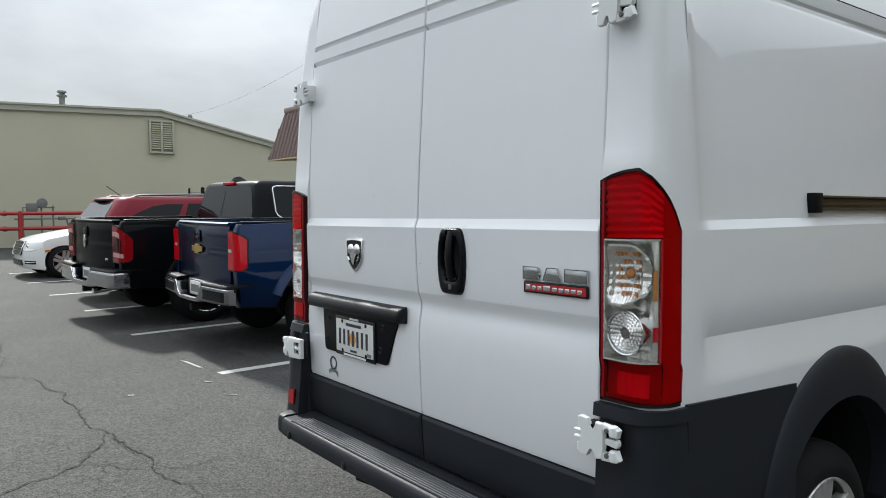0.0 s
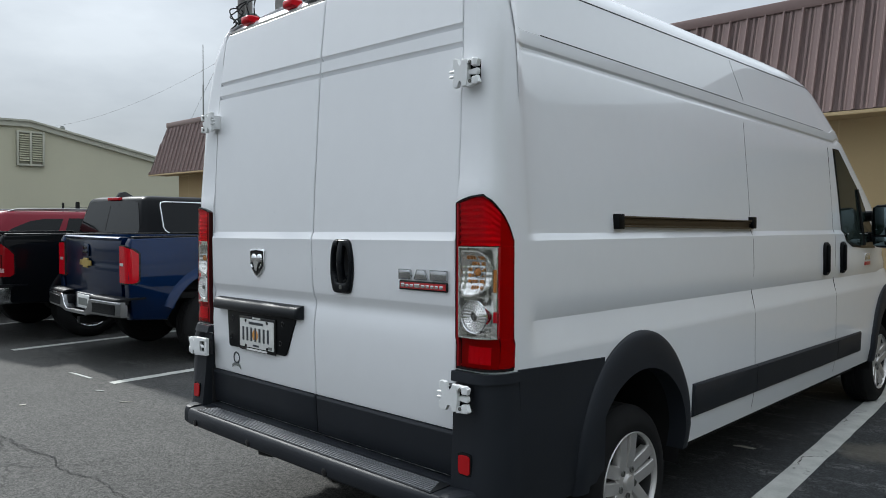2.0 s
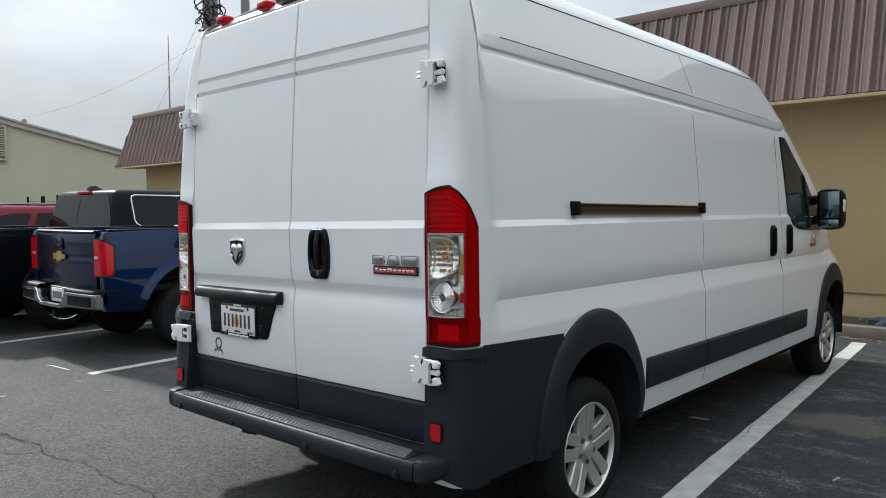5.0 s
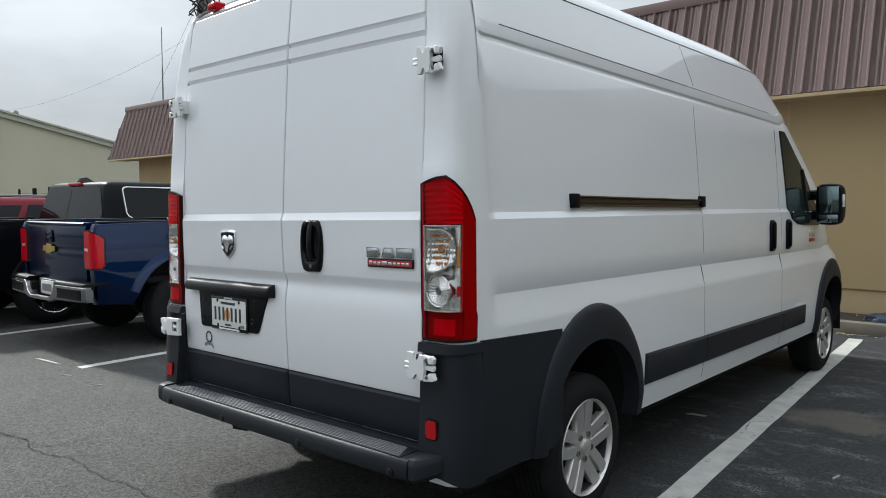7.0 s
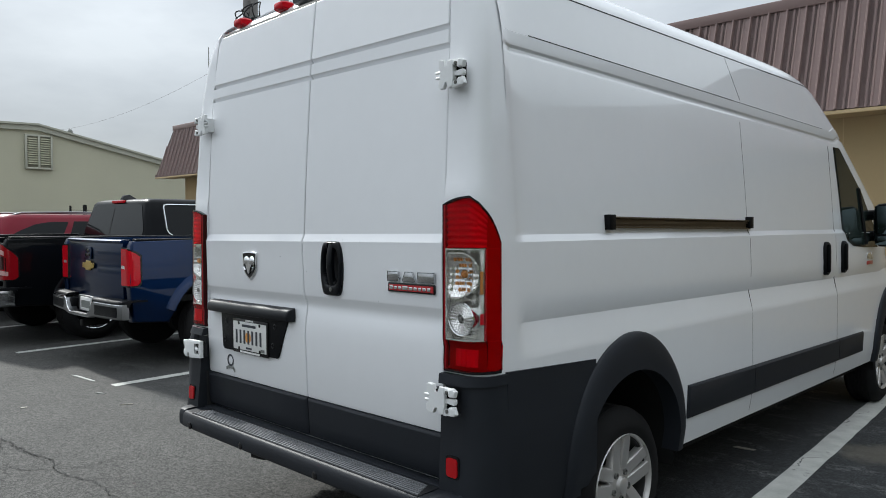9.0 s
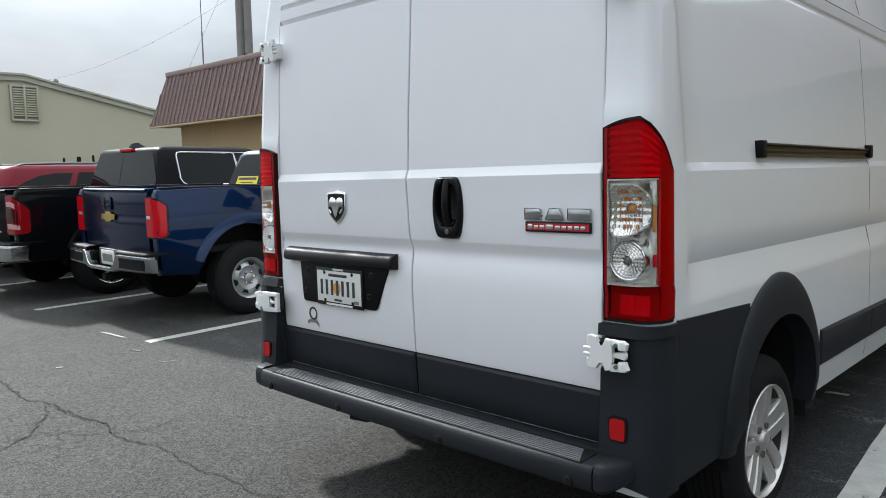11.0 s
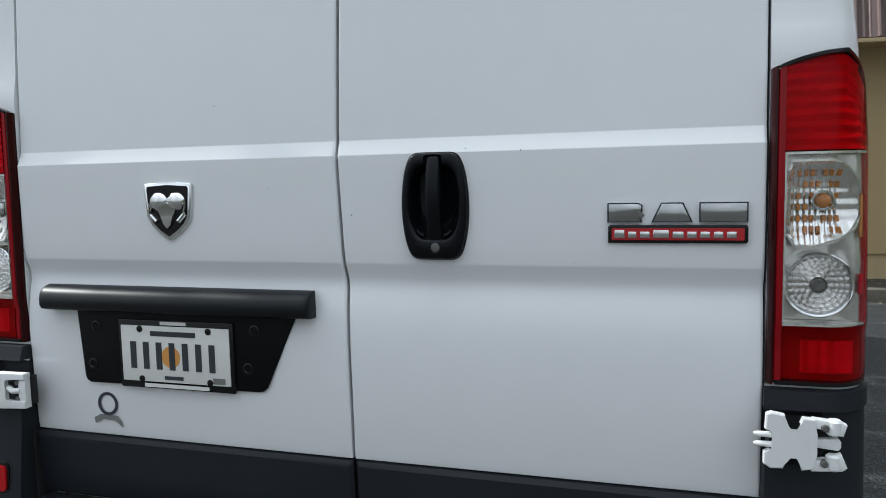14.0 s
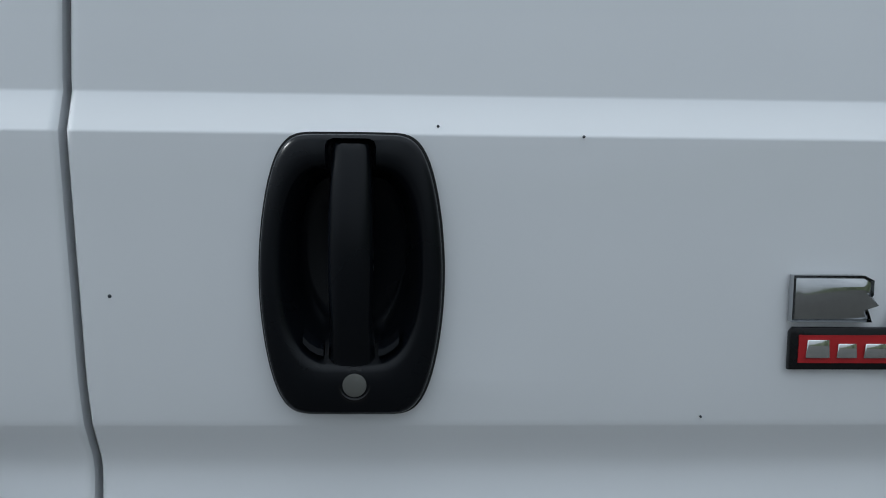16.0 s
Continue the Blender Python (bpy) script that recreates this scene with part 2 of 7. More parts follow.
    # the van's shade is painted darkest by the van, weaker in bays further left
    van_shade = n.new("ShaderNodeMapRange"); van_shade.interpolation_type = "SMOOTHSTEP"
    van_shade.inputs["From Min"].default_value, van_shade.inputs["From Max"].default_value = -3.4, -1.6
    van_shade.inputs["To Min"].default_value, van_shade.inputs["To Max"].default_value = 0.40, 1.0
    l.new(math2("ADD", sep.outputs["X"], stain), van_shade.inputs["Value"])
    l.new(math2("MULTIPLY", bay.outputs[0], van_shade.outputs[0]), mix.inputs["Factor"])
    l.new(aisle, mix.inputs["A"]); l.new(shaded_bay, mix.inputs["B"])
    # a dried puddle of pale mud in the next bay
    dx = math2("DIVIDE", math2("SUBTRACT", sep.outputs["X"], 1.50), 0.42)
    dy = math2("DIVIDE", math2("SUBTRACT", sep.outputs["Y"], 3.50), 0.30)
    away = math2("ADD", math2("ADD", math2("MULTIPLY", dx, dx), math2("MULTIPLY", dy, dy)), math2("MULTIPLY", math2("SUBTRACT", noise_at(5, 5), 0.5), 2.2))
    mud = n.new("ShaderNodeMix"); mud.data_type = "RGBA"
    l.new(ramp(away, 0.35, 1.0, (0.75, 0.75, 0.75), (0, 0, 0)), mud.inputs["Factor"])
    l.new(mix.outputs["Result"], mud.inputs["A"]); mud.inputs["B"].default_value = (0.085, 0.078, 0.062, 1)
    mix = mud
    # map cracking round the large crack, and a little elsewhere in the aisle
    bent = n.new("ShaderNodeVectorMath"); bent.operation = "MULTIPLY_ADD"
    wob = n.new("ShaderNodeTexNoise"); wob.inputs["Scale"].default_value, wob.inputs["Detail"].default_value = 7.0, 4
    l.new(co.outputs["Object"], wob.inputs["Vector"])
    l.new(wob.outputs["Color"], bent.inputs[0]); bent.inputs[1].default_value = (0.16, 0.16, 0.0); l.new(co.outputs["Object"], bent.inputs[2])
    net = n.new("ShaderNodeTexVoronoi"); net.feature = "DISTANCE_TO_EDGE"; net.inputs["Scale"].default_value = 7.5
    l.new(bent.outputs[0], net.inputs["Vector"])
    cx = math2("DIVIDE", math2("ADD", sep.outputs["X"], 2.35), 0.75)
    cy = math2("DIVIDE", math2("ADD", sep.outputs["Y"], 0.55), 0.40)
    near = ramp(math2("ADD", math2("ADD", math2("MULTIPLY", cx, cx), math2("MULTIPLY", cy, cy)), math2("MULTIPLY", math2("SUBTRACT", noise_at(3, 4), 0.5), 3.0)), 0.25, 1.1, (1, 1, 1), (0, 0, 0))
    strew = math2("MULTIPLY", ramp(noise_at(0.8, 5), 0.57, 0.64, (0, 0, 0), (0.6, 0.6, 0.6)), ramp(sep.outputs["Y"], 0.2, 0.5, (1, 1, 1), (0, 0, 0)))
    split = math2("MULTIPLY", ramp(net.outputs["Distance"], 0.012, 0.040, (0.8, 0.8, 0.8), (0, 0, 0)), math2("MULTIPLY", math2("MAXIMUM", near, strew), ramp(noise_at(9, 3), 0.36, 0.56, (0, 0, 0), (1, 1, 1))))
    tone = math2("MULTIPLY", math2("ADD", math2("MULTIPLY", stain, 0.7), 0.62), math2("ADD", math2("MULTIPLY", wide, 0.5), 0.75))
    tone = math2("MULTIPLY", tone, math2("ADD", math2("MULTIPLY", grain, 0.9), 0.55))
    tone = math2("MULTIPLY", tone, math2("SUBTRACT", 1.0, split))
    sc = n.new("ShaderNodeVectorMath"); sc.operation = "SCALE"
    l.new(mix.outputs["Result"], sc.inputs[0]); l.new(tone, sc.inputs["Scale"])
    l.new(sc.outputs[0], b.inputs["Base Color"])
    b.inputs["Roughness"].default_value = 0.88
    bp = n.new("ShaderNodeBump"); bp.inputs["Strength"].default_value, bp.inputs["Distance"].default_value = 0.35, 0.004
    l.new(math2("SUBTRACT", chips, dome), bp.inputs["Height"]); l.new(bp.outputs[0], b.inputs["Normal"])
    return m


def worn_line():
    m = paint("worn_white_line", (0.42, 0.425, 0.40), 0.8, vary=0.26, scale=7, bump=0.3, bump_scale=120)
    n, l, b = nodes_of(m)
    co, nz, cmp_ = n.new("ShaderNodeTexCoord"), n.new("ShaderNodeTexNoise"), n.new("ShaderNodeMapRange")
    nz.inputs["Scale"].default_value, nz.inputs["Detail"].default_value, nz.inputs["Roughness"].default_value = 4.5, 12, 0.78
    l.new(co.outputs["Object"], nz.inputs["Vector"])
    cmp_.inputs["From Min"].default_value, cmp_.inputs["From Max"].default_value = 0.60, 0.66
    l.new(nz.outputs["Fac"], cmp_.inputs["Value"])
    mix = n.new("ShaderNodeMix"); mix.data_type = "RGBA"
    old = b.inputs["Base Color"].links[0].from_socket
    l.new(old, mix.inputs["A"]); mix.inputs["B"].default_value = (0.10, 0.10, 0.10, 1)
    l.new(cmp_.outputs[0], mix.inputs["Factor"]); l.new(mix.outputs["Result"], b.inputs["Base Color"])
    return m


ASPHALT, LINE = asphalt(), worn_line()


# ---- mesh helpers ----
def part(name, bm, material, parent=None, label="", smooth=True):
    me = bpy.data.meshes.new(name)
    bmesh.ops.recalc_face_normals(bm, faces=bm.faces)
    bm.to_mesh(me)
    bm.free()
    me.materials.append(material)
    if smooth:
        me.polygons.foreach_set("use_smooth", [True] * len(me.polygons))
        me.set_sharp_from_angle(angle=radians(38))
    ob = new(name, me)
    if parent is not None:
        ob.parent = parent
    if label:
        ob["label"] = label
    return ob


def thing(name, label, category, at=(0, 0, 0), yaw=0.0, group=""):
    e = new(name)
    e.empty_display_size = 0.1
    e.matrix_basis = pose(*at, 0, 0, yaw)
    return tagged(e, label, category, group)


def put_box(bm, x0, x1, y0, y1, z0, z1, bevel=0.0, seg=2, turn=None):
    m = Matrix.Translation(((x0 + x1) / 2, (y0 + y1) / 2, (z0 + z1) / 2)) @ Matrix.Diagonal((x1 - x0, y1 - y0, z1 - z0, 1))
    g = bmesh.ops.create_cube(bm, size=1.0, matrix=m)
    if bevel:
        es = list({e for v in g["verts"] for e in v.link_edges})
        bmesh.ops.bevel(bm, geom=es, offset=bevel, segments=seg, affect="EDGES", profile=0.5)
    return bm


def box(*a, **k):
    return put_box(bmesh.new(), *a, **k)


def put_prism(bm, poly, at, u, v, depth, bevel=0.0, seg=2):
    """poly in the plane (at, u, v), pushed by the vector depth."""
    at, u, v, depth = Vector(at), Vector(u), Vector(v), Vector(depth)
    lo = [bm.verts.new(at + u * a + v * b) for a, b in poly]
    hi = [bm.verts.new(w.co + depth) for w in lo]
    k = len(poly)
    caps = [bm.faces.new(lo[::-1]), bm.faces.new(hi)]
    sides = [bm.faces.new((lo[i], lo[(i + 1) % k], hi[(i + 1) % k], hi[i])) for i in range(k)]
    if bevel:
        bmesh.ops.bevel(bm, geom=[e for e in caps[1].edges] + [e for e in caps[0].edges], offset=bevel, segments=seg, affect="EDGES", profile=0.5)
    return bm


def prism(*a, **k):
    return put_prism(bmesh.new(), *a, **k)


def put_rings(bm, rings, closed=True, cap=True):
    vs = [[bm.verts.new(p) for p in r] for r in rings]
    k = len(vs[0])
    for a, b in zip(vs, vs[1:]):
        for i in range(k if closed else k - 1):
            bm.faces.new((a[i], a[(i + 1) % k], b[(i + 1) % k], b[i]))
    if cap and closed:
        bm.faces.new(vs[0][::-1]); bm.faces.new(vs[-1])
    return bm


def rings(*a, **k):
    return put_rings(bmesh.new(), *a, **k)


def put_lathe(bm, at, axis, prof, seg=32, cap=True):
    """prof: pairs of (distance along axis, radius)."""
    q = Vector(axis).to_track_quat("Z", "Y").to_matrix()
    out = []
    for d, r in prof:
        out.append([Vector(at) + q @ Vector((max(r, 1e-4) * math.cos(2 * math.pi * i / seg), max(r, 1e-4) * math.sin(2 * math.pi * i / seg), d)) for i in range(seg)])
    return put_rings(bm, out if cap else out + [out[0]], cap=cap)


def lathe(*a, **k):
    return put_lathe(bmesh.new(), *a, **k)


def put_tube(bm, pts, r, seg=8):
    pts = [Vector(p) for p in pts]
    out = []
    for i, p in enumerate(pts):
        d = (pts[min(i + 1, len(pts) - 1)] - pts[max(i - 1, 0)]).normalized()
        q = d.to_track_quat("Z", "Y").to_matrix()
        out.append([p + q @ Vector((r * math.cos(2 * math.pi * k / seg), r * math.sin(2 * math.pi * k / seg), 0)) for k in range(seg)])
    return put_rings(bm, out)


def tube(*a, **k):
    return put_tube(bmesh.new(), *a, **k)


def sheet(f, us, vs, thick=None):
    """A grid f(u, v); with thick (a function or a vector) it gets a back and a rim."""
    bm = bmesh.new()
    top = [[bm.verts.new(f(u, v)) for v in vs] for u in us]
    n, k = len(us), len(vs)
    for i in range(n - 1):
        for j in range(k - 1):
            bm.faces.new((top[i][j], top[i + 1][j], top[i + 1][j + 1], top[i][j + 1]))
    if thick is not None:
        low = [[bm.verts.new(top[i][j].co + (thick(u, v) if callable(thick) else Vector(thick))) for j, v in enumerate(vs)] for i, u in enumerate(us)]
        for i in range(n - 1):
            for j in range(k - 1):
                bm.faces.new((low[i][j], low[i][j + 1], low[i + 1][j + 1], low[i + 1][j]))
        rim = [(i, 0) for i in range(n)] + [(n - 1, j) for j in range(1, k)] + [(i, k - 1) for i in range(n - 2, -1, -1)] + [(0, j) for j in range(k - 2, 0, -1)]
        for (a, b), (c, d) in zip(rim, rim[1:] + rim[:1]):
            bm.faces.new((top[a][b], low[a][b], low[c][d], top[c][d]))
    return bm


def lerp_table(table, z):
    if z <= table[0][0]:
        return table[0][1]
    for (a, p), (b, q) in zip(table, table[1:]):
        if z <= b:
            return p + (q - p) * (z - a) / (b - a)
    return table[-1][1]


def spread(a, b, n):
    return [a + (b - a) * i / (n - 1) for i in range(n)]


def cut(ob, cutters):
    """Takes the cutters (bmeshes) out of a mesh object for good."""
    for c in cutters:
        me = bpy.data.meshes.new("cutter")
        bmesh.ops.recalc_face_normals(c, faces=c.faces)
        c.to_mesh(me); c.free()
        tool = new("cutter", me)
        tool.parent = ob
        md = ob.modifiers.new("cut", "BOOLEAN")
        md.operation, md.object, md.solver = "DIFFERENCE", tool, "EXACT"
        bpy.context.view_layer.update()
        made = bpy.data.meshes.new_from_object(ob.evaluated_get(bpy.context.evaluated_depsgraph_get()))
        ob.modifiers.clear()
        ob.data = made
        bpy.data.objects.remove(tool)
    return ob

# ---- ground, bays and buildings ----
LEAN_BAY = 4.0          # the bays stand four degrees off the van's axis
bm = bmesh.new()
bmesh.ops.create_grid(bm, x_segments=60, y_segments=60, size=400)
tagged(part("ground", bm, ASPHALT), "worn grey asphalt car park with shade painted into the bays", "ground", kind="structure")


def bay_line(x, y0, y1, width):
    """A painted line from (x, y0) along the bays."""
    d = Vector((-math.sin(radians(LEAN_BAY)), math.cos(radians(LEAN_BAY)), 0))
    n = Vector((d.y, -d.x, 0))
    k = 40
    a = Vector((x, y0, 0.004))
    rows = []
    for i in range(k + 1):
        p = a + d * ((y1 - y0) * i / k)
        wob = 0.006 * (noise.noise((x, i * 0.45, 0)))
        wid = width / 2 + 0.006 * noise.noise((x + 9, i * 0.8, 3))
        rows.append([p - n * (wid - wob), p + n * (wid + wob)])
    ob = part("bay_line", rings(rows, closed=False), LINE)
    return tagged(ob, "worn white painted parking bay line on asphalt", "line", "bay lines", "structure")


for bx, by0, by1, bw in ((1.272, 0.85, 6.95, 0.14), (-4.03, 0.79, 6.9, 0.11), (-6.47, 0.66, 6.9, 0.11), (-8.81, 0.62, 6.9, 0.11), (-11.05, 0.52, 6.9, 0.11), (-13.35, 0.50, 6.9, 0.11), (-15.7, 0.45, 6.9, 0.11)):
    bay_line(bx, by0, by1, bw)

WALL_Y, EAVE_Y, EAVE_Z, TOP_Y, TOP_Z = 8.15, 7.6, 2.79, 8.02, 4.25
B_LEFT, B_RIGHT = -17.95, 14.0

kerb = thing("kerb", "weathered concrete kerb along the planting strip", "kerb", (0, 0, 0), -1.0)
kerb["kind"] = "structure"
for i in range(12):
    x0 = B_LEFT - 1 + i * 2.75
    part("kerb_stone", box(x0, x0 + 2.735, 7.22, 7.37, -0.05, 0.145 + 0.006 * math.sin(i * 2.3), bevel=0.02), KERB, kerb)
bm = bmesh.new()
bmesh.ops.create_grid(bm, x_segments=160, y_segments=8, size=1.0, matrix=Matrix.Translation((-1.7, 7.76, 0.118)) @ Matrix.Diagonal((16.5, 0.39, 1, 1)))
for v in bm.verts:
    v.co.z += 0.02 * noise.noise(v.co * 4) + 0.01 * noise.noise(v.co * 17)
tagged(part("planting_strip", bm, MULCH), "brown leaf litter on a planting strip", "ground", kind="structure")

shop = thing("low_building", "tan boarded low building with brown standing-seam mansard roof", "building")
part("wall", box(B_LEFT, B_RIGHT, WALL_Y, WALL_Y + 0.25, 0.42, EAVE_Z + 0.1), TAN, shop)
part("side_wall", box(B_LEFT, B_LEFT + 0.25, WALL_Y + 0.25, WALL_Y + 2.0, 0.42, EAVE_Z + 0.1), TAN, shop)
part("plinth", box(B_LEFT + 0.02, B_RIGHT, WALL_Y + 0.03, WALL_Y + 0.3, -0.1, 0.415), TAN_TRIM, shop)
part("soffit", box(B_LEFT - 0.75, B_RIGHT, EAVE_Y + 0.05, WALL_Y - 0.002, EAVE_Z - 0.03, EAVE_Z + 0.01), TAN_TRIM, shop)
part("eave_board", box(B_LEFT - 0.80, B_RIGHT, EAVE_Y, EAVE_Y + 0.045, EAVE_Z - 0.05, EAVE_Z - 0.006, bevel=0.004), TAN_TRIM, shop)
for i in range(26):
    x = B_LEFT + 0.6 + i * 1.22
    part("wall_joint", box(x, x + 0.012, WALL_Y - 0.003, WALL_Y + 0.01, 0.42, EAVE_Z - 0.03), TAN_TRIM, shop)
# mansard: a sloping sheet with raised seams
L0, L1 = B_LEFT - 0.77, B_LEFT - 0.38
slope = Vector((0, TOP_Y - EAVE_Y, TOP_Z - EAVE_Z))
bm = bmesh.new()
put_rings(bm, [[(L0, EAVE_Y, EAVE_Z), (L1, TOP_Y, TOP_Z), (L1, TOP_Y + 0.12, TOP_Z), (L0, EAVE_Y + 0.12, EAVE_Z)],
               [(B_RIGHT, EAVE_Y, EAVE_Z), (B_RIGHT, TOP_Y, TOP_Z), (B_RIGHT, TOP_Y + 0.12, TOP_Z), (B_RIGHT, EAVE_Y + 0.12, EAVE_Z)]])
roof = part("mansard", bm, BROWN_METAL, shop)
bm = bmesh.new()
put_rings(bm, [[(L0, EAVE_Y, EAVE_Z), (L1, TOP_Y, TOP_Z), (L1 + 0.12, TOP_Y, TOP_Z), (L0 + 0.12, EAVE_Y, EAVE_Z)],
               [(L0, WALL_Y + 2.0, EAVE_Z), (L1, WALL_Y + 2.0, TOP_Z), (L1 + 0.12, WALL_Y + 2.0, TOP_Z), (L0 + 0.12, WALL_Y + 2.0, EAVE_Z)]])
part("side_mansard", bm, BROWN_METAL, shop)
part("roof_deck", box(L1 + 0.02, B_RIGHT, TOP_Y + 0.1, WALL_Y + 2.0, TOP_Z - 0.1, TOP_Z - 0.02), GREY_PIPE, shop)
part("ridge_cap", box(L1 - 0.03, B_RIGHT, TOP_Y - 0.05, TOP_Y + 0.15, TOP_Z - 0.09, TOP_Z + 0.05, bevel=0.008), BROWN_METAL, shop)
seam_n = slope.cross(Vector((1, 0, 0))).normalized()
seam_n = -seam_n if seam_n.y > 0 else seam_n
RIB = 0.2313
seam_mesh = None
n_seam = int((B_RIGHT - L0) / RIB)
for i in range(n_seam):
    x = L0 + 0.02 + i * RIB
    t_top = 0.965 if x > L1 else max(0.03, (x - L0) / (L1 - L0) * 0.965)
    if seam_mesh is None or t_top < 0.965 or seam_mesh[1] < 0.965:
        bm = bmesh.new()
        b = slope * t_top
        prof = [(-0.020, 0.0), (-0.009, 0.027), (0.009, 0.027), (0.020, 0.0), (0.066, 0.0), (0.076, 0.009), (0.088, 0.009), (0.098, 0.0), (0.128, 0.0), (0.138, 0.009), (0.150, 0.009), (0.160, 0.0)]
        put_rings(bm, [[Vector((u, 0, 0)) + seam_n * w for u, w in prof], [Vector((u, 0, 0)) + seam_n * w + b for u, w in prof]])
        ob = part("seam", bm, BROWN_METAL, roof, smooth=False)
        seam_mesh = (ob.data, t_top)
    else:
        ob = new("seam", seam_mesh[0]); ob.parent = roof
    ob.location = (x, EAVE_Y, EAVE_Z)

# the gabled block building that closes the car park
FX = -26.5
GY, GZ = 6.68, 4.955
DROP = {-1: 0.0225, 1: 0.217}
far = thing("block_building", "sage green painted gabled building with louvre vent", "building")
half = 13.0
part("gable_wall", prism([(GY - half, -0.3), (GY + half, -0.3), (GY + half, GZ - half * DROP[1]), (GY, GZ), (GY - half, GZ - half * DROP[-1])], (FX, 0, 0), (0, 1, 0), (0, 0, 1), (-12, 0, 0)), SAGE, far)
for sgn in (-1, 1):
    for name, drop, w, out in (("fascia", 0.0, 0.20, 0.10), ("drip_edge", -0.05, 0.07, 0.16)):
        y1 = GY + sgn * (half + 0.3)
        z1 = GZ - (half + 0.3) * DROP[sgn]
        bm = bmesh.new()
        put_rings(bm, [[(FX + out, GY, GZ - drop), (FX + out, GY, GZ - drop - w), (FX - 12, GY, GZ - drop - w), (FX - 12, GY, GZ - drop)],
                       [(FX + out, y1, z1 - drop), (FX + out, y1, z1 - drop - w), (FX - 12, y1, z1 - drop - w), (FX - 12, y1, z1 - drop)]])
        part(name, bm, SAGE_TRIM, far)
vent = part("vent_frame", box(FX + 0.001, FX + 0.06, 6.24, 7.15, 3.36, 4.60, bevel=0.01), VENT, far)
for j in range(2):
    for i in range(12):
        y0, z = 6.33 + j * 0.42, 3.56 + i * 0.082
        part("louvre", prism([(0, 0.025), (0.07, -0.030), (0.075, -0.022), (0.005, 0.034)], (FX + 0.05, y0, z), (1, 0, 0), (0, 0, 1), (0, 0.36, 0)), SAGE, vent, smooth=False)
    part("vent_rail", box(FX + 0.05, FX + 0.135, 6.24 + j * 0.42, 6.31 + j * 0.42, 3.36, 4.60, bevel=0.01), SAGE_TRIM, vent)
part("vent_rail", box(FX + 0.05, FX + 0.135, 7.08, 7.15, 3.36, 4.60, bevel=0.01), SAGE_TRIM, vent)
for z0 in (3.36, 4.53):
    part("vent_rail", box(FX + 0.05, FX + 0.125, 6.31, 7.08, z0, z0 + 0.07, bevel=0.01), SAGE_TRIM, vent)
pipe = thing("roof_pipe", "dark metal flue pipe with cap on the roof", "flue pipe", (FX - 0.8, 3.50, 4.42))
part("flue", lathe((0, 0, 0), (0, 0, 1), [(0, 0.10), (0.95, 0.10)], 16), GREY_PIPE, pipe)
part("cap", lathe((0, 0, 0.88), (0, 0, 1), [(0, 0.16), (0.06, 0.18), (0.09, 0.10), (0.14, 0.10), (0.16, 0.17), (0.22, 0.14)], 16), GREY_PIPE, pipe)
pipe = thing("roof_pipe", "short grey vent pipe on the roof", "flue pipe", (FX - 0.8, 8.05, 4.35))
part("flue", lathe((0, 0, 0), (0, 0, 1), [(0, 0.05), (0.6, 0.05)], 12), GREY_PIPE, pipe)
part("cap", lathe((0, 0, 0.52), (0, 0, 1), [(0, 0.09), (0.05, 0.10), (0.12, 0.06)], 12), GREY_PIPE, pipe)

# ---- the white high-roof van ----
van = thing("cargo_van", "white high-roof cargo van with black lower cladding, parked in a bay", "van")
van.matrix_basis = pose(-0.012, 0.0, -0.0144, 0, -0.8, 0)
FLANK = [(0.40, 1.030), (0.50, 1.048), (0.68, 1.056), (0.98, 1.055), (1.104, 1.030), (1.160, 1.044), (1.22, 1.046), (1.397, 1.040), (1.424, 1.0255), (1.62, 1.0125), (2.052, 0.9780), (2.060, 0.9755), (2.070, 0.9690), (2.080, 0.9680), (2.090, 0.9745), (2.100, 0.9750), (2.138, 0.9730), (2.1410, 0.9690), (2.1440, 0.9690), (2.147, 0.9685), (2.32, 0.938), (2.38, 0.927), (2.40, 0.922), (2.42, 0.912), (2.44, 0.898), (2.46, 0.879), (2.48, 0.854), (2.50, 0.820), (2.52, 0.770), (2.54, 0.68), (2.552, 0.55), (2.56, 0.34)]
PILLAR = [(0.40, 1.030), (0.50, 1.048), (0.68, 1.054), (1.060, 1.054), (1.40, 1.046), (1.62, 1.030), (2.055, 1.000), (2.15, 0.990), (2.32, 0.955), (2.40, 0.924), (2.46, 0.882), (2.51, 0.81), (2.54, 0.68), (2.56, 0.34)]
REAR = [(0.40, 0.112), (0.71, 0.110), (0.98, 0.101), (1.030, 0.104), (1.060, 0.108), (1.085, 0.1130), (1.100, 0.1165), (1.112, 0.1185), (1.122, 0.1190), (1.132, 0.1175), (1.163, 0.106), (1.20, 0.102), (1.398, 0.100), (1.430, 0.114), (1.62, 0.121), (2.109, 0.149), (2.113, 0.166), (2.131, 0.1505), (2.178, 0.153), (2.182, 0.169), (2.200, 0.1545), (2.30, 0.166), (2.45, 0.184), (2.49, 0.205), (2.52, 0.24), (2.545, 0.33), (2.56, 0.6)]
FRONT = [(0.40, 5.86), (0.60, 5.95), (0.85, 5.95), (1.00, 5.85), (1.06, 5.74), (1.20, 5.58), (1.35, 5.42), (1.61, 5.18), (1.82, 4.87), (2.07, 4.49), (2.22, 4.25), (2.36, 4.02), (2.45, 3.76), (2.52, 3.3), (2.56, 2.7)]
DOOR_EDGE = [(0.5, 0.876), (1.5, 0.876), (1.8, 0.876), (2.1, 0.872), (2.50, 0.846)]
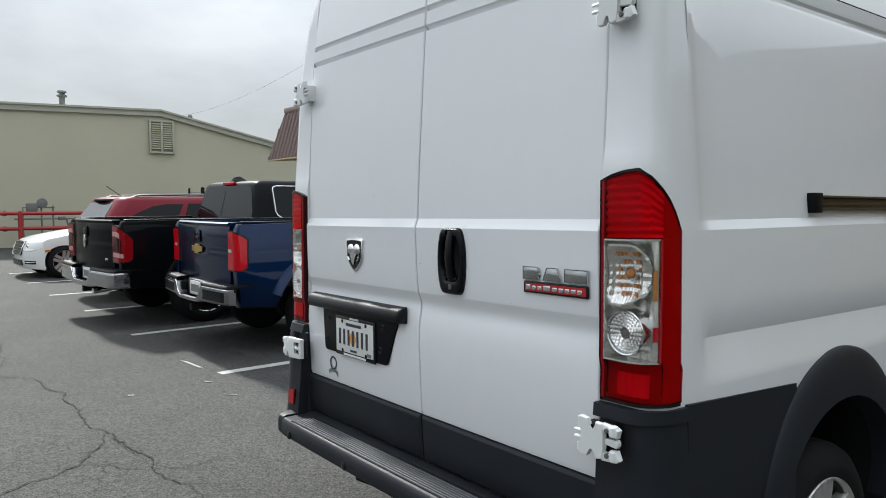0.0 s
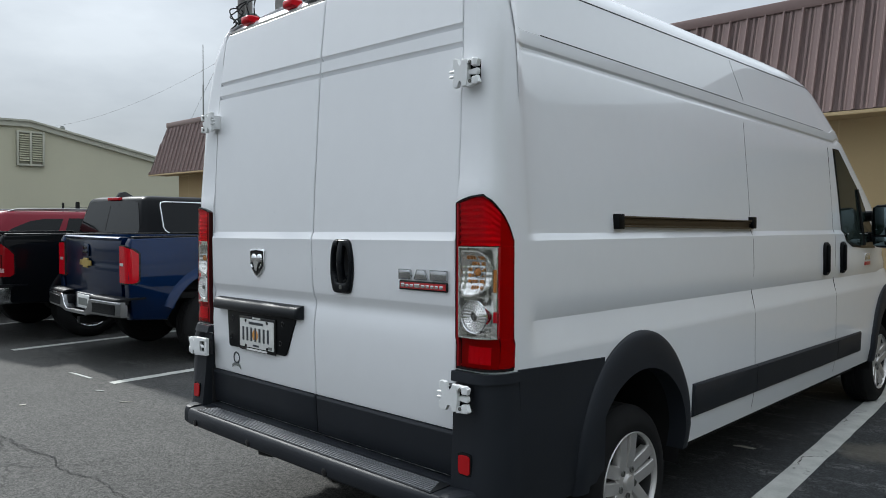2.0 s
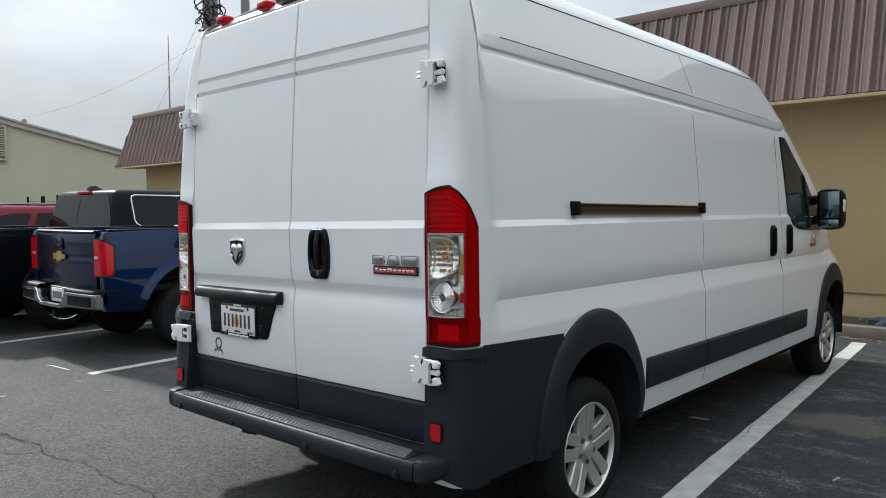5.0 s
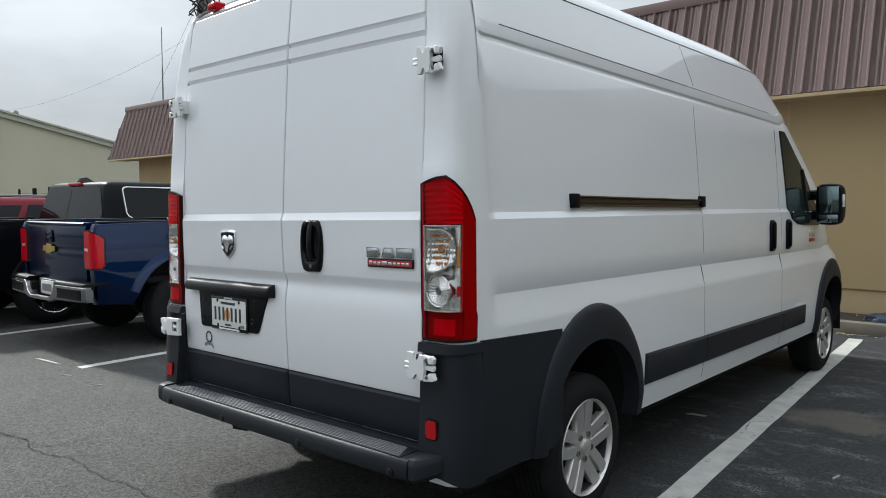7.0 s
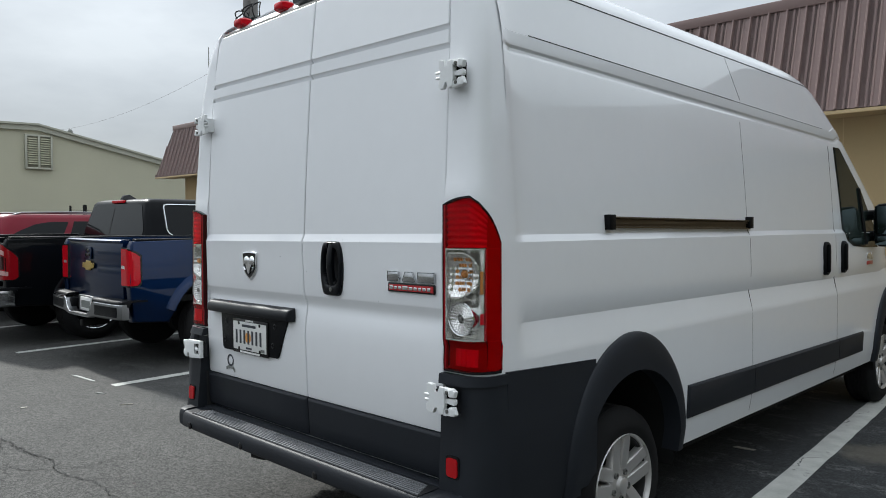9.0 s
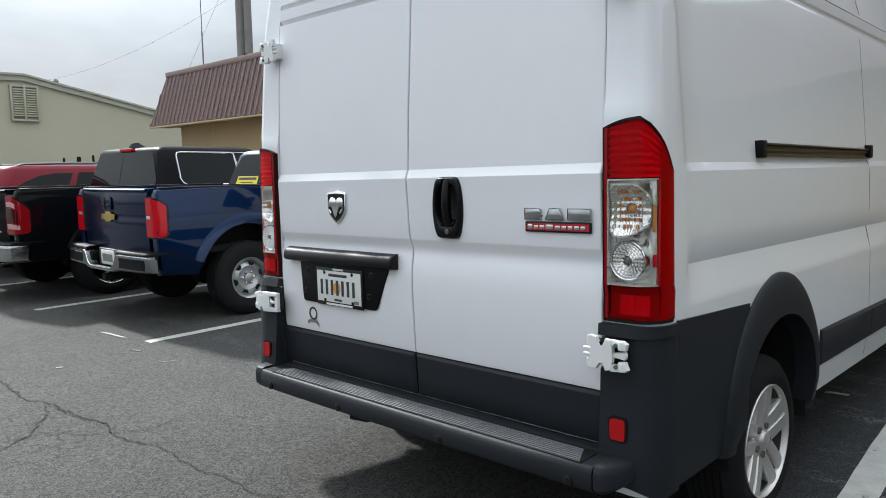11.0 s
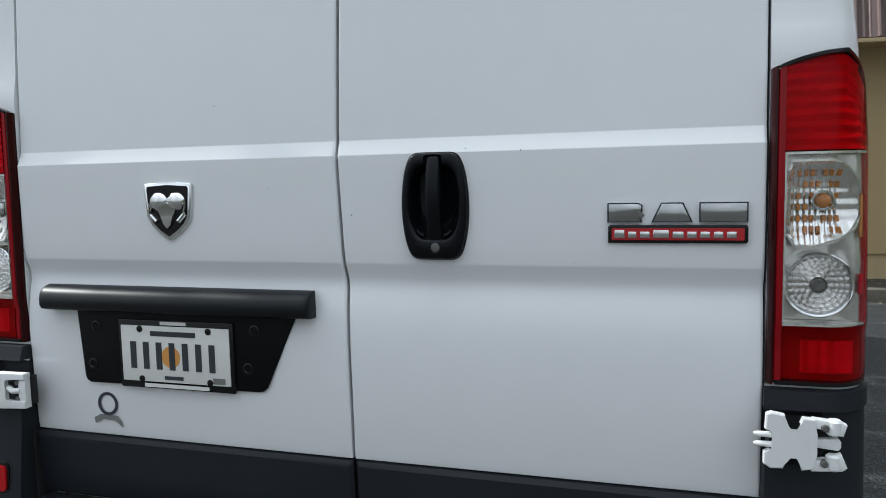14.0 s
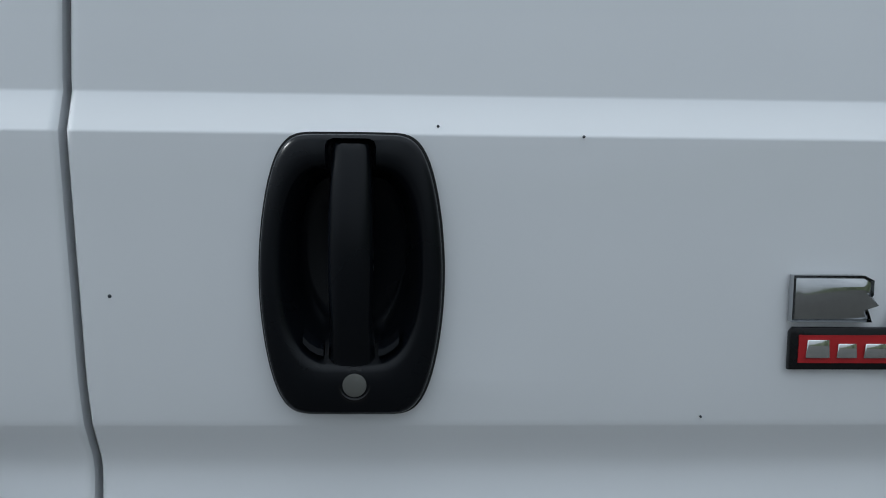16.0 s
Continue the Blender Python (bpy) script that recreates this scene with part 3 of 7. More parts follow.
# the doors' joint stands right of the middle of the body, so the left-hand corner is the wider one
LEFT_WIDER = [(0.45, 0.030), (0.88, 0.034), (0.95, 0.016), (1.53, 0.016), (1.62, 0.046), (2.1, 0.050), (2.40, 0.046), (2.50, 0.020), (2.56, 0.0)]
LEFT_BACK = [(0.50, -0.030), (0.88, -0.016), (0.95, 0.0), (2.5, 0.0)]
SKIN = 0.024            # the doors stand this far out from the shell


def pillar_x(z): return lerp_table(PILLAR, z)
def rear_y(z): return lerp_table(REAR, z)
def front_y(z): return lerp_table(FRONT, z)
def door_x(z): return lerp_table(DOOR_EDGE, z)
def gap_x(z): return lerp_table([(1.0, 0.024), (1.44, 0.007), (2.1, 0.018), (2.45, 0.018)], z)


def nose(z):
    w = lerp_table(FLANK, z)
    rx, ry = (0.34, 0.85) if z < 1.3 else (0.30, 0.55)
    return min(rx, w * 0.6), ry


def flank_x(y, z):
    """The half width of the body at a place along its side."""
    k = min(1.0, max(0.0, (y - 0.29) / 0.07))
    w = pillar_x(z) + (lerp_table(FLANK, z) - pillar_x(z)) * k
    rx, ry = nose(z)
    y1 = front_y(z)
    y0 = max(0.9, y1 - ry)
    if y > y0:
        w += -rx + rx * math.sqrt(max(0.0, 1 - ((y - y0) / (y1 - y0)) ** 2))
    return w


def soft_step(a, b, t):
    k = min(1.0, max(0.0, (t - a) / (b - a)))
    return k * k * (3 - 2 * k)


def corner(s, z, off=0.0, side=1):
    """A point on the rear corner, about s metres round from the door's edge, pushed out by off."""
    s = s + 0.02 if s > 0.248 else lerp_table([(-0.01, -0.01), (0.063, 0.064), (0.13, 0.123), (0.171, 0.180), (0.222, 0.242), (0.248, 0.268)], s)
    w, x0 = pillar_x(z) + (lerp_table(LEFT_WIDER, z) if side < 0 else 0.0), door_x(z) + 0.0005
    y0 = (lerp_table(LEFT_BACK, z) if side < 0 else 0.0) + lerp_table([(1.54, 0.008), (1.60, 0.0)], z) + (rear_y(z) if z < 1.05 or z > 2.30 else lerp_table([(1.05, 0.098), (1.55, 0.103), (1.62, 0.121), (2.06, 0.147), (2.30, 0.168)], z))
    if off > 0:
        off *= 1 - 0.6 * soft_step(0.09, 0.20, s)
    rx, ry = min(0.07, max(0.02, (w - x0) * 0.8)), 0.08
    flat = max(0.0, w - rx - x0)
    arc = 0.5 * math.pi * math.sqrt((rx * rx + ry * ry) / 2)
    if s < flat:
        p, n = Vector((x0 + s, y0, z)), Vector((0, -1, 0))
    elif s < flat + arc:
        a = (s - flat) / arc * math.pi / 2
        p = Vector((w - rx + rx * math.sin(a), y0 + ry - ry * math.cos(a), z))
        n = Vector((math.sin(a) / rx, -math.cos(a) / ry, 0)).normalized()
    else:
        y = y0 + ry + s - flat - arc
        p, n = Vector((flank_x(y, z) + (w - pillar_x(z)) * soft_step(0.5, 0.3, y), y, z)), Vector((1, 0, 0))
    p += n * off
    return Vector((p.x * side, p.y, p.z))


def swage_dip(y, z):
    """The roof swage runs a little downhill towards the front."""
    k = lerp_table([(1.75, 0.0), (2.0, 1.0), (2.2, 1.0), (2.36, 0.0)], z)
    low = lerp_table([(1.0, 0.0), (1.06, 1.0), (1.19, 1.0), (1.3, 0.0)], z)
    along = min(1.0, max(0.0, (y - 0.4) / 3.5))
    return k * (0.030 - 0.060 * along) - 0.016 * low * along


def lamp_top(s):
    return lerp_table([(0.0, 1.530), (0.04, 1.546), (0.08, 1.555), (0.128, 1.560), (0.148, 1.540), (0.166, 1.512), (0.19, 1.472), (0.205, 1.438), (0.222, 1.40)], s)


def shell_ring(z):
    y0, y1 = rear_y(z) + SKIN, front_y(z)
    def rear(side):
        return [Vector((side * door_x(z) * f, y0, z)) for f in (0.0, 0.5, 1.0)] + [corner(s, z, -0.040 if 0.965 < z < lamp_top(s) - 0.022 and 0.004 < s < 0.214 else 0.0, side) for s in [0.0, 0.010, 0.03, 0.06, 0.09] + spread(0.10, 0.236, 20)]
    half_ring = rear(1)
    left = rear(-1)
    rx, ry = nose(z)
    side_end = max(0.9, y1 - ry)
    for y in [0.29, 0.32, 0.36] + spread(0.47, side_end, 22):
        half_ring.append(Vector((flank_x(y, z), y, z + swage_dip(y, z))))
    w = half_ring[-1].x
    for i in range(1, 11):
        a = i / 10 * math.pi / 2
        half_ring.append(Vector((w - rx + rx * math.cos(a), side_end + (y1 - side_end) * math.sin(a), z)))
    left += [Vector((-p.x - (lerp_table(LEFT_WIDER, z) if z > 1.6 else 0.0) * soft_step(0.6, 0.3, p.y), p.y, p.z)) for p in half_ring[len(left):]]
    return half_ring + left[:0:-1]


zs = sorted({z for z, _ in FLANK} | {z for z, _ in FRONT} | {0.45, 0.9, 0.96, 0.97, 1.75, 1.9, 2.28} | {1.38 + 0.02 * i for i in range(10)})
body = part("body", rings([shell_ring(z) for z in zs]), WHITE, van)
WHEEL_Y, FRONT_Y, HUB_Z = 1.038, 5.06, 0.334
ARCH_W, ARCH_TOP, ARCH_SHIFT = 0.405, 0.845, 0.030   # the arch stands a little ahead of its wheel


def arch_poly(half, top, foot, n=28):
    """An upright arch about the wheel: straight legs under a half ellipse."""
    mid = 0.46
    out = [(half, foot)]
    out += [(half * math.cos(a), mid + (top - mid) * math.sin(a)) for a in spread(0, math.pi, n)]
    return out + [(-half, foot)]


cut(body, [prism(arch_poly(ARCH_W, ARCH_TOP, 0.2), (sx * 0.55, wy + ARCH_SHIFT, 0), (0, 1, 0), (0, 0, 1), (sx * 0.8, 0, 0)) for sx in (1, -1) for wy in (WHEEL_Y, FRONT_Y)])
body.data.polygons.foreach_set("use_smooth", [True] * len(body.data.polygons))
body.data.set_sharp_from_angle(angle=radians(18))
part("underbody", box(-0.90, 0.90, 0.30, 5.6, 0.30, 0.40), UNDER, van)
part("tow_eye", tube([(-0.40, 0.12, 0.42), (-0.39, 0.10, 0.385), (-0.36, 0.09, 0.378), (-0.34, 0.11, 0.385), (-0.33, 0.14, 0.42)], 0.010), UNDER, van)
part("rear_axle", tube([(-0.85, WHEEL_Y, 0.34), (-0.3, WHEEL_Y, 0.27), (0.3, WHEEL_Y, 0.27), (0.85, WHEEL_Y, 0.34)], 0.05), UNDER, van)
for sx in (1, -1):
    part("leaf_spring", rings([[(sx * 0.62 + dx, y, z + dz) for dx, dz in ((-0.035, 0), (0.035, 0), (0.035, 0.03), (-0.035, 0.03))] for y, z in ((0.42, 0.40), (0.7, 0.30), (1.03, 0.27), (1.4, 0.31), (1.7, 0.40))]), UNDER, van)
    part("damper", tube([(sx * 0.72, 1.22, 0.30), (sx * 0.74, 1.30, 0.78)], 0.035, 12), AXLE_GREY, van)
    for wy in (WHEEL_Y, FRONT_Y):
        pts = arch_poly(ARCH_W - 0.004, ARCH_TOP - 0.004, 0.32)
        part("wheel_well", rings([[(sx * 0.56, wy + ARCH_SHIFT + a, b) for a, b in pts], [(sx * 1.035, wy + ARCH_SHIFT + a, b) for a, b in pts]], closed=False), UNDER, van)
        part("wheel_well", prism(pts, (sx * 0.554, wy + ARCH_SHIFT, 0), (0, 1, 0), (0, 0, 1), (sx * 0.01, 0, 0)), UNDER, van)

# rear doors
DZ = [0.718, 0.735, 0.9, 0.98, 1.005, 1.030, 1.045, 1.060, 1.072, 1.085, 1.092, 1.100, 1.106, 1.112, 1.117, 1.122, 1.127, 1.132, 1.147, 1.1615, 1.163, 1.168, 1.20, 1.30, 1.3965, 1.398, 1.3995, 1.414, 1.4285, 1.430, 1.4315, 1.440, 1.62, 1.85, 2.05, 2.105, 2.109, 2.113, 2.122, 2.131, 2.136, 2.174, 2.178, 2.182, 2.191, 2.200, 2.205, 2.25, 2.36, 2.41, 2.435, 2.445, 2.450]


def door_panel(sx):
    def f(u, z):
        e, g = door_x(z), gap_x(z)
        a, b = (g + 0.0035, e - 0.004) if sx > 0 else (-g + 0.0035, e - 0.004)
        top = max(0.0, z - 2.41) / 0.04
        b -= 0.03 * top * top
        x = a + (b - a) * u
        rim = min(x - a, b - x, (z - 0.718) * 1.0, 2.450 - z)
        edge_in = 0.004 * max(0.0, 1 - rim / 0.004) ** 2
        level = lerp_table([(1.62, 0.0), (2.05, 1.0), (2.22, 1.0), (2.45, 0.0)], z) * (-0.0140 * sx * x - 0.007)
        return Vector((sx * x, rear_y(z) - 0.004 + edge_in + 0.004 * u * u, z + level))
    us = [0.0, 0.002, 0.0045, 0.008, 0.012, 0.1, 0.3, 0.5, 0.7, 0.9, 0.988, 0.992, 0.9955, 0.998, 1.0]
    return sheet(f, us, DZ, (0, SKIN + 0.003, 0))


doors = {}
for sx in (-1, 1):
    door = part("rear_door", door_panel(sx), WHITE, van)
    door.data.set_sharp_from_angle(angle=radians(32))
    doors[sx] = door
    def foot(u, z, sx=sx):
        a = 0.032 if sx > 0 else -0.024
        x = a + (0.872 - a) * u
        rim = min(u, 1 - u, (z - 0.548) / 0.8, (0.714 - z) / 0.8)
        slope = 0.010 * (0.714 - z) / 0.17
        return Vector((sx * x, 0.096 + slope + 0.008 * max(0, 1 - rim / 0.012), z))
    part("door_moulding", sheet(foot, [0, 0.004, 0.008, 0.012, 0.3, 0.7, 0.988, 0.992, 0.996, 1], [0.548, 0.552, 0.56, 0.62, 0.695, 0.704, 0.709, 0.714], (0, 0.030, 0)), TRIM, door)


def seal_strip(x_of, w):
    return sheet(lambda u, z: Vector((x_of(z) + u * w, rear_y(z) + SKIN - 0.006, z)), (-1, 1), [0.56] + DZ, (0, 0.004, 0))


part("door_seal", seal_strip(gap_x, 0.012), RUBBER, van)
for sx in (-1, 1):
    part("door_seal", sheet(lambda u, z, sx=sx: Vector((sx * (door_x(z) - 0.0015 + u * 0.0012), rear_y(z) + 0.012, z)), (-1, 1), [0.56] + DZ, (0, 0.010, 0)), RUBBER, van)
part("door_seal", sheet(lambda x, v: Vector((x, 0.19 + 0.006 * v, 2.456 + 0.012 * v)), spread(-0.83, 0.83, 9), (0, 1), (0, 0.012, 0)), RUBBER, van)

# step bumper
STEP = ((0.0, 0.443), (-0.030, 0.445), (-0.042, 0.452), (-0.047, 0.464), (-0.048, 0.486), (-0.046, 0.508), (-0.040, 0.522), (-0.032, 0.5275), (-0.026, 0.528), (0.14, 0.531), (0.14, 0.42), (0.06, 0.42))
bumper = part("rear_bumper", rings([[(x, y0 + yo, z) for yo, z in STEP] for x, y0 in ((-0.880, 0.010), (-0.874, 0.006), (-0.6, 0.002), (-0.2, 0.0), (0.2, 0.0), (0.6, 0.002), (0.912, 0.006), (0.918, 0.010))]), TRIM, van)
part("tread_mat", rings([[(x, y, z) for y, z in ((-0.029, 0.524), (-0.027, 0.5305), (0.072, 0.5335), (0.072, 0.51), (-0.029, 0.51))] for x in (-0.80, 0.875)]), TREAD, bumper)
for i in range(7):
    y = -0.024 + i * 0.0128
    part("tread_rib", box(-0.785 + 0.004 * i, 0.868 - 0.006 * i, y, y + 0.0056, 0.520, 0.5352 + (y + 0.024) * 0.028, bevel=0.0010, seg=1), RIB_GREY, bumper)
for x in (-0.79, -0.29, 0.29, 0.84):
    part("parking_sensor", lathe((x, -0.030, 0.470), (0, -1, 0), [(0, 0.017), (0.018, 0.017), (0.020, 0.013), (0.0205, 0.001)], 20), GLOSS_BLACK, bumper)
part("tow_hook", rings([[(-0.255 + 0.11 * k, y, z) for y, z in ((-0.015, 0.445), (-0.012, 0.418 + 0.010 * k), (0.040, 0.412 + 0.012 * k), (0.044, 0.445))] for k in (0, 0.15, 0.85, 1)]), UNDER, bumper)
part("bumper_back", box(-0.86, 0.90, 0.074, 0.13, 0.525, 0.539, bevel=0.003), TRIM, bumper)


def patch(s_list, z_lo, z_hi, off, thick, side, nz=8):
    """A slab that lies on the rear corner between two heights."""
    def at(s, v):
        a, b = z_lo(s), z_hi(s)
        return a + (b - a) * v
    def f(s, v):
        o = off(s, at(s, v)) if callable(off) else off
        return corner(s, at(s, v), o, side)
    def back(s, v):
        o = off(s, at(s, v)) if callable(off) else off
        return corner(s, at(s, v), o - thick, side) - corner(s, at(s, v), o, side)
    return sheet(f, s_list, spread(0, 1, nz), back)


S_END = 0.222
SS = [0.0, 0.006, 0.015, 0.03, 0.05, 0.07, 0.09, 0.11, 0.128, 0.138, 0.148, 0.158, 0.17, 0.185, 0.20, 0.212, 0.218, S_END]
CORNER_S = [-0.004, 0.0, 0.008, 0.03, 0.055, 0.072, 0.078, 0.083, 0.088, 0.10, 0.12, 0.14, 0.16, 0.18, 0.20, 0.222, 0.236, 0.24]


def corner_bulge(s, z):
    """The black corner grows outwards towards the step and is cut back round the hinge."""
    base = 0.020 + 0.030 * min(1, max(0, (0.93 - z) / 0.4))
    if s < 0.0:
        base -= 0.02
    base -= 0.0225 * soft_step(0.096, 0.082, s) * soft_step(0.797, 0.809, z)
    return base


def hinge(z_mid, side, out, low):
    """A cast white door hinge: a plate on the door, a waist, two forked ears with black pins, and a rubber stop."""
    x0, y = (0.930 if low else 0.922) - (0.036 if side < 0 else 0.0), out
    k = (0.86 if low else 0.62) * (1.12 if side < 0 else 1.0)
    def slab(poly, y0, y1, bevel=0.003):
        return prism([(side * (a if a > 0 else a * k), b) for a, b in poly], (side * x0, y + y0, z_mid), (1, 0, 0), (0, 0, 1), (0, y1 - y0, 0), bevel=bevel)
    h = part("hinge", slab([(-0.070, 0.050), (-0.060, 0.054), (-0.034, 0.050), (-0.030, 0.030), (-0.024, 0.022), (-0.008, 0.022), (-0.003, 0.030), (0.000, 0.047), (0.020, 0.045), (0.024, 0.018), (0.024, -0.018), (0.020, -0.046), (0.000, -0.050), (-0.003, -0.033), (-0.008, -0.025), (-0.024, -0.025), (-0.030, -0.033), (-0.036, -0.049), (-0.060, -0.050), (-0.074, -0.042), (-0.074, -0.020), (-0.056, -0.016), (-0.054, 0.018), (-0.072, 0.022)], 0.0, 0.016), WHITE_CAST, van, "white cast steel door hinge", smooth=False)
    part("ear", slab([(0.016, 0.046), (0.064, 0.041), (0.072, 0.037), (0.066, 0.016), (0.052, 0.018), (0.048, 0.028), (0.030, 0.030), (0.018, 0.026)], 0.003, 0.022), WHITE_CAST, h)
    part("ear", slab([(0.018, -0.028), (0.030, -0.032), (0.048, -0.030), (0.052, -0.020), (0.064, -0.016), (0.074, -0.040), (0.066, -0.047), (0.016, -0.051)], 0.003, 0.022), WHITE_CAST, h)
    part("link", slab([(0.018, 0.006), (0.060, 0.010), (0.064, 0.004), (0.064, -0.006), (0.060, -0.012), (0.018, -0.008)], 0.010, 0.026, 0.002), WHITE_CAST, h)
    # black slab behind the ears stands for the shade in their gaps
    part("slot_shade", slab([(0.018, 0.040), (0.062, 0.034), (0.060, -0.040), (0.018, -0.044)], 0.024, 0.032, 0.001), GLOSS_BLACK, h)
    for dz in (0.031, -0.034):
        part("pin", lathe((side * (x0 + 0.036), y + 0.008, z_mid + dz), (0, -1, 0), [(0, 0.0065), (0.0085, 0.0065), (0.010, 0.004), (0.0095, 0.001)], 14), AXLE_GREY, h)
        part("knuckle", lathe((side * (x0 + 0.052), y + 0.012, z_mid + dz * 0.98 - 0.014), (0, 0, 1), [(0, 0.010), (0.003, 0.013), (0.025, 0.013), (0.028, 0.010)], 16), WHITE_CAST, h)
    for dz in (0.010, -0.008):
        part("stop", lathe((side * (x0 - 0.052 * k), y + 0.010, z_mid + dz), (-side, 0, 0), [(0, 0.006), (0.030, 0.005), (0.035, 0.003)], 12), WHITE_CAST, h)
    part("hinge_foot", slab([(-0.062, 0.034), (0.020, 0.034), (0.020, -0.034), (-0.062, -0.034)], 0.012, 0.060, 0.003), WHITE_CAST if not low else BLACK_PLASTIC, h)


def closed_hinge():
    """The left lower hinge: a flat cast plate with a window for the link, a necked ear at its outer end, and dark notches between."""
    def slab(poly, y0, y1, bevel=0.0025):
        return prism(poly, (0.022, y0, 0.010), (1, 0, 0), (0, 0, 1), (0, y1 - y0, 0), bevel=bevel)
    h = part("hinge", slab([(-0.852, 0.784), (-0.852, 0.802), (-0.912, 0.800), (-0.916, 0.806), (-0.916, 0.850), (-0.910, 0.856), (-0.852, 0.856), (-0.852, 0.872), (-0.972, 0.870), (-0.974, 0.846), (-0.990, 0.846), (-0.994, 0.868), (-1.014, 0.866), (-1.016, 0.780), (-0.994, 0.778), (-0.990, 0.804), (-0.974, 0.804), (-0.970, 0.776)], 0.034, 0.056), WHITE_CAST, van, "white cast steel door hinge, closed")
    part("ear", slab([(-1.018, 0.866), (-1.046, 0.862), (-1.048, 0.834), (-1.040, 0.830), (-1.040, 0.816), (-1.050, 0.812), (-1.050, 0.782), (-1.018, 0.780)], 0.044, 0.066), WHITE_CAST, h)
    # two black slabs give the notches and the link window their shade
    part("slot_shade", slab([(-0.850, 0.790), (-0.985, 0.782), (-1.03, 0.784), (-1.03, 0.862), (-0.985, 0.864), (-0.850, 0.862)], 0.054, 0.074, 0.001), GLOSS_BLACK, h)
    part("slot_shade", slab([(-0.872, 0.802), (-0.914, 0.802), (-0.914, 0.855), (-0.872, 0.855)], 0.046, 0.056, 0.001), GLOSS_BLACK, h)
    part("cheek", slab([(-0.852, 0.800), (-0.872, 0.800), (-0.874, 0.815), (-0.874, 0.845), (-0.870, 0.858), (-0.852, 0.858)], 0.038, 0.056), WHITE_CAST, h)
    part("link", tube([(-0.846, 0.040, 0.838), (-0.870, 0.038, 0.836), (-0.888, 0.044, 0.842)], 0.0075, 10), WHITE_CAST, h)
    for z in (0.806, 0.846):
        part("pin", lathe((-0.860, 0.046, z + 0.010), (0, -1, 0), [(0, 0.006), (0.005, 0.006), (0.006, 0.003)], 12), AXLE_GREY, h)
    for z in (0.800, 0.850):
        part("knuckle", lathe((-1.012, 0.046, z - 0.002), (0, 0, 1), [(0, 0.008), (0.003, 0.010), (0.021, 0.010), (0.024, 0.008)], 14), WHITE_CAST, h)


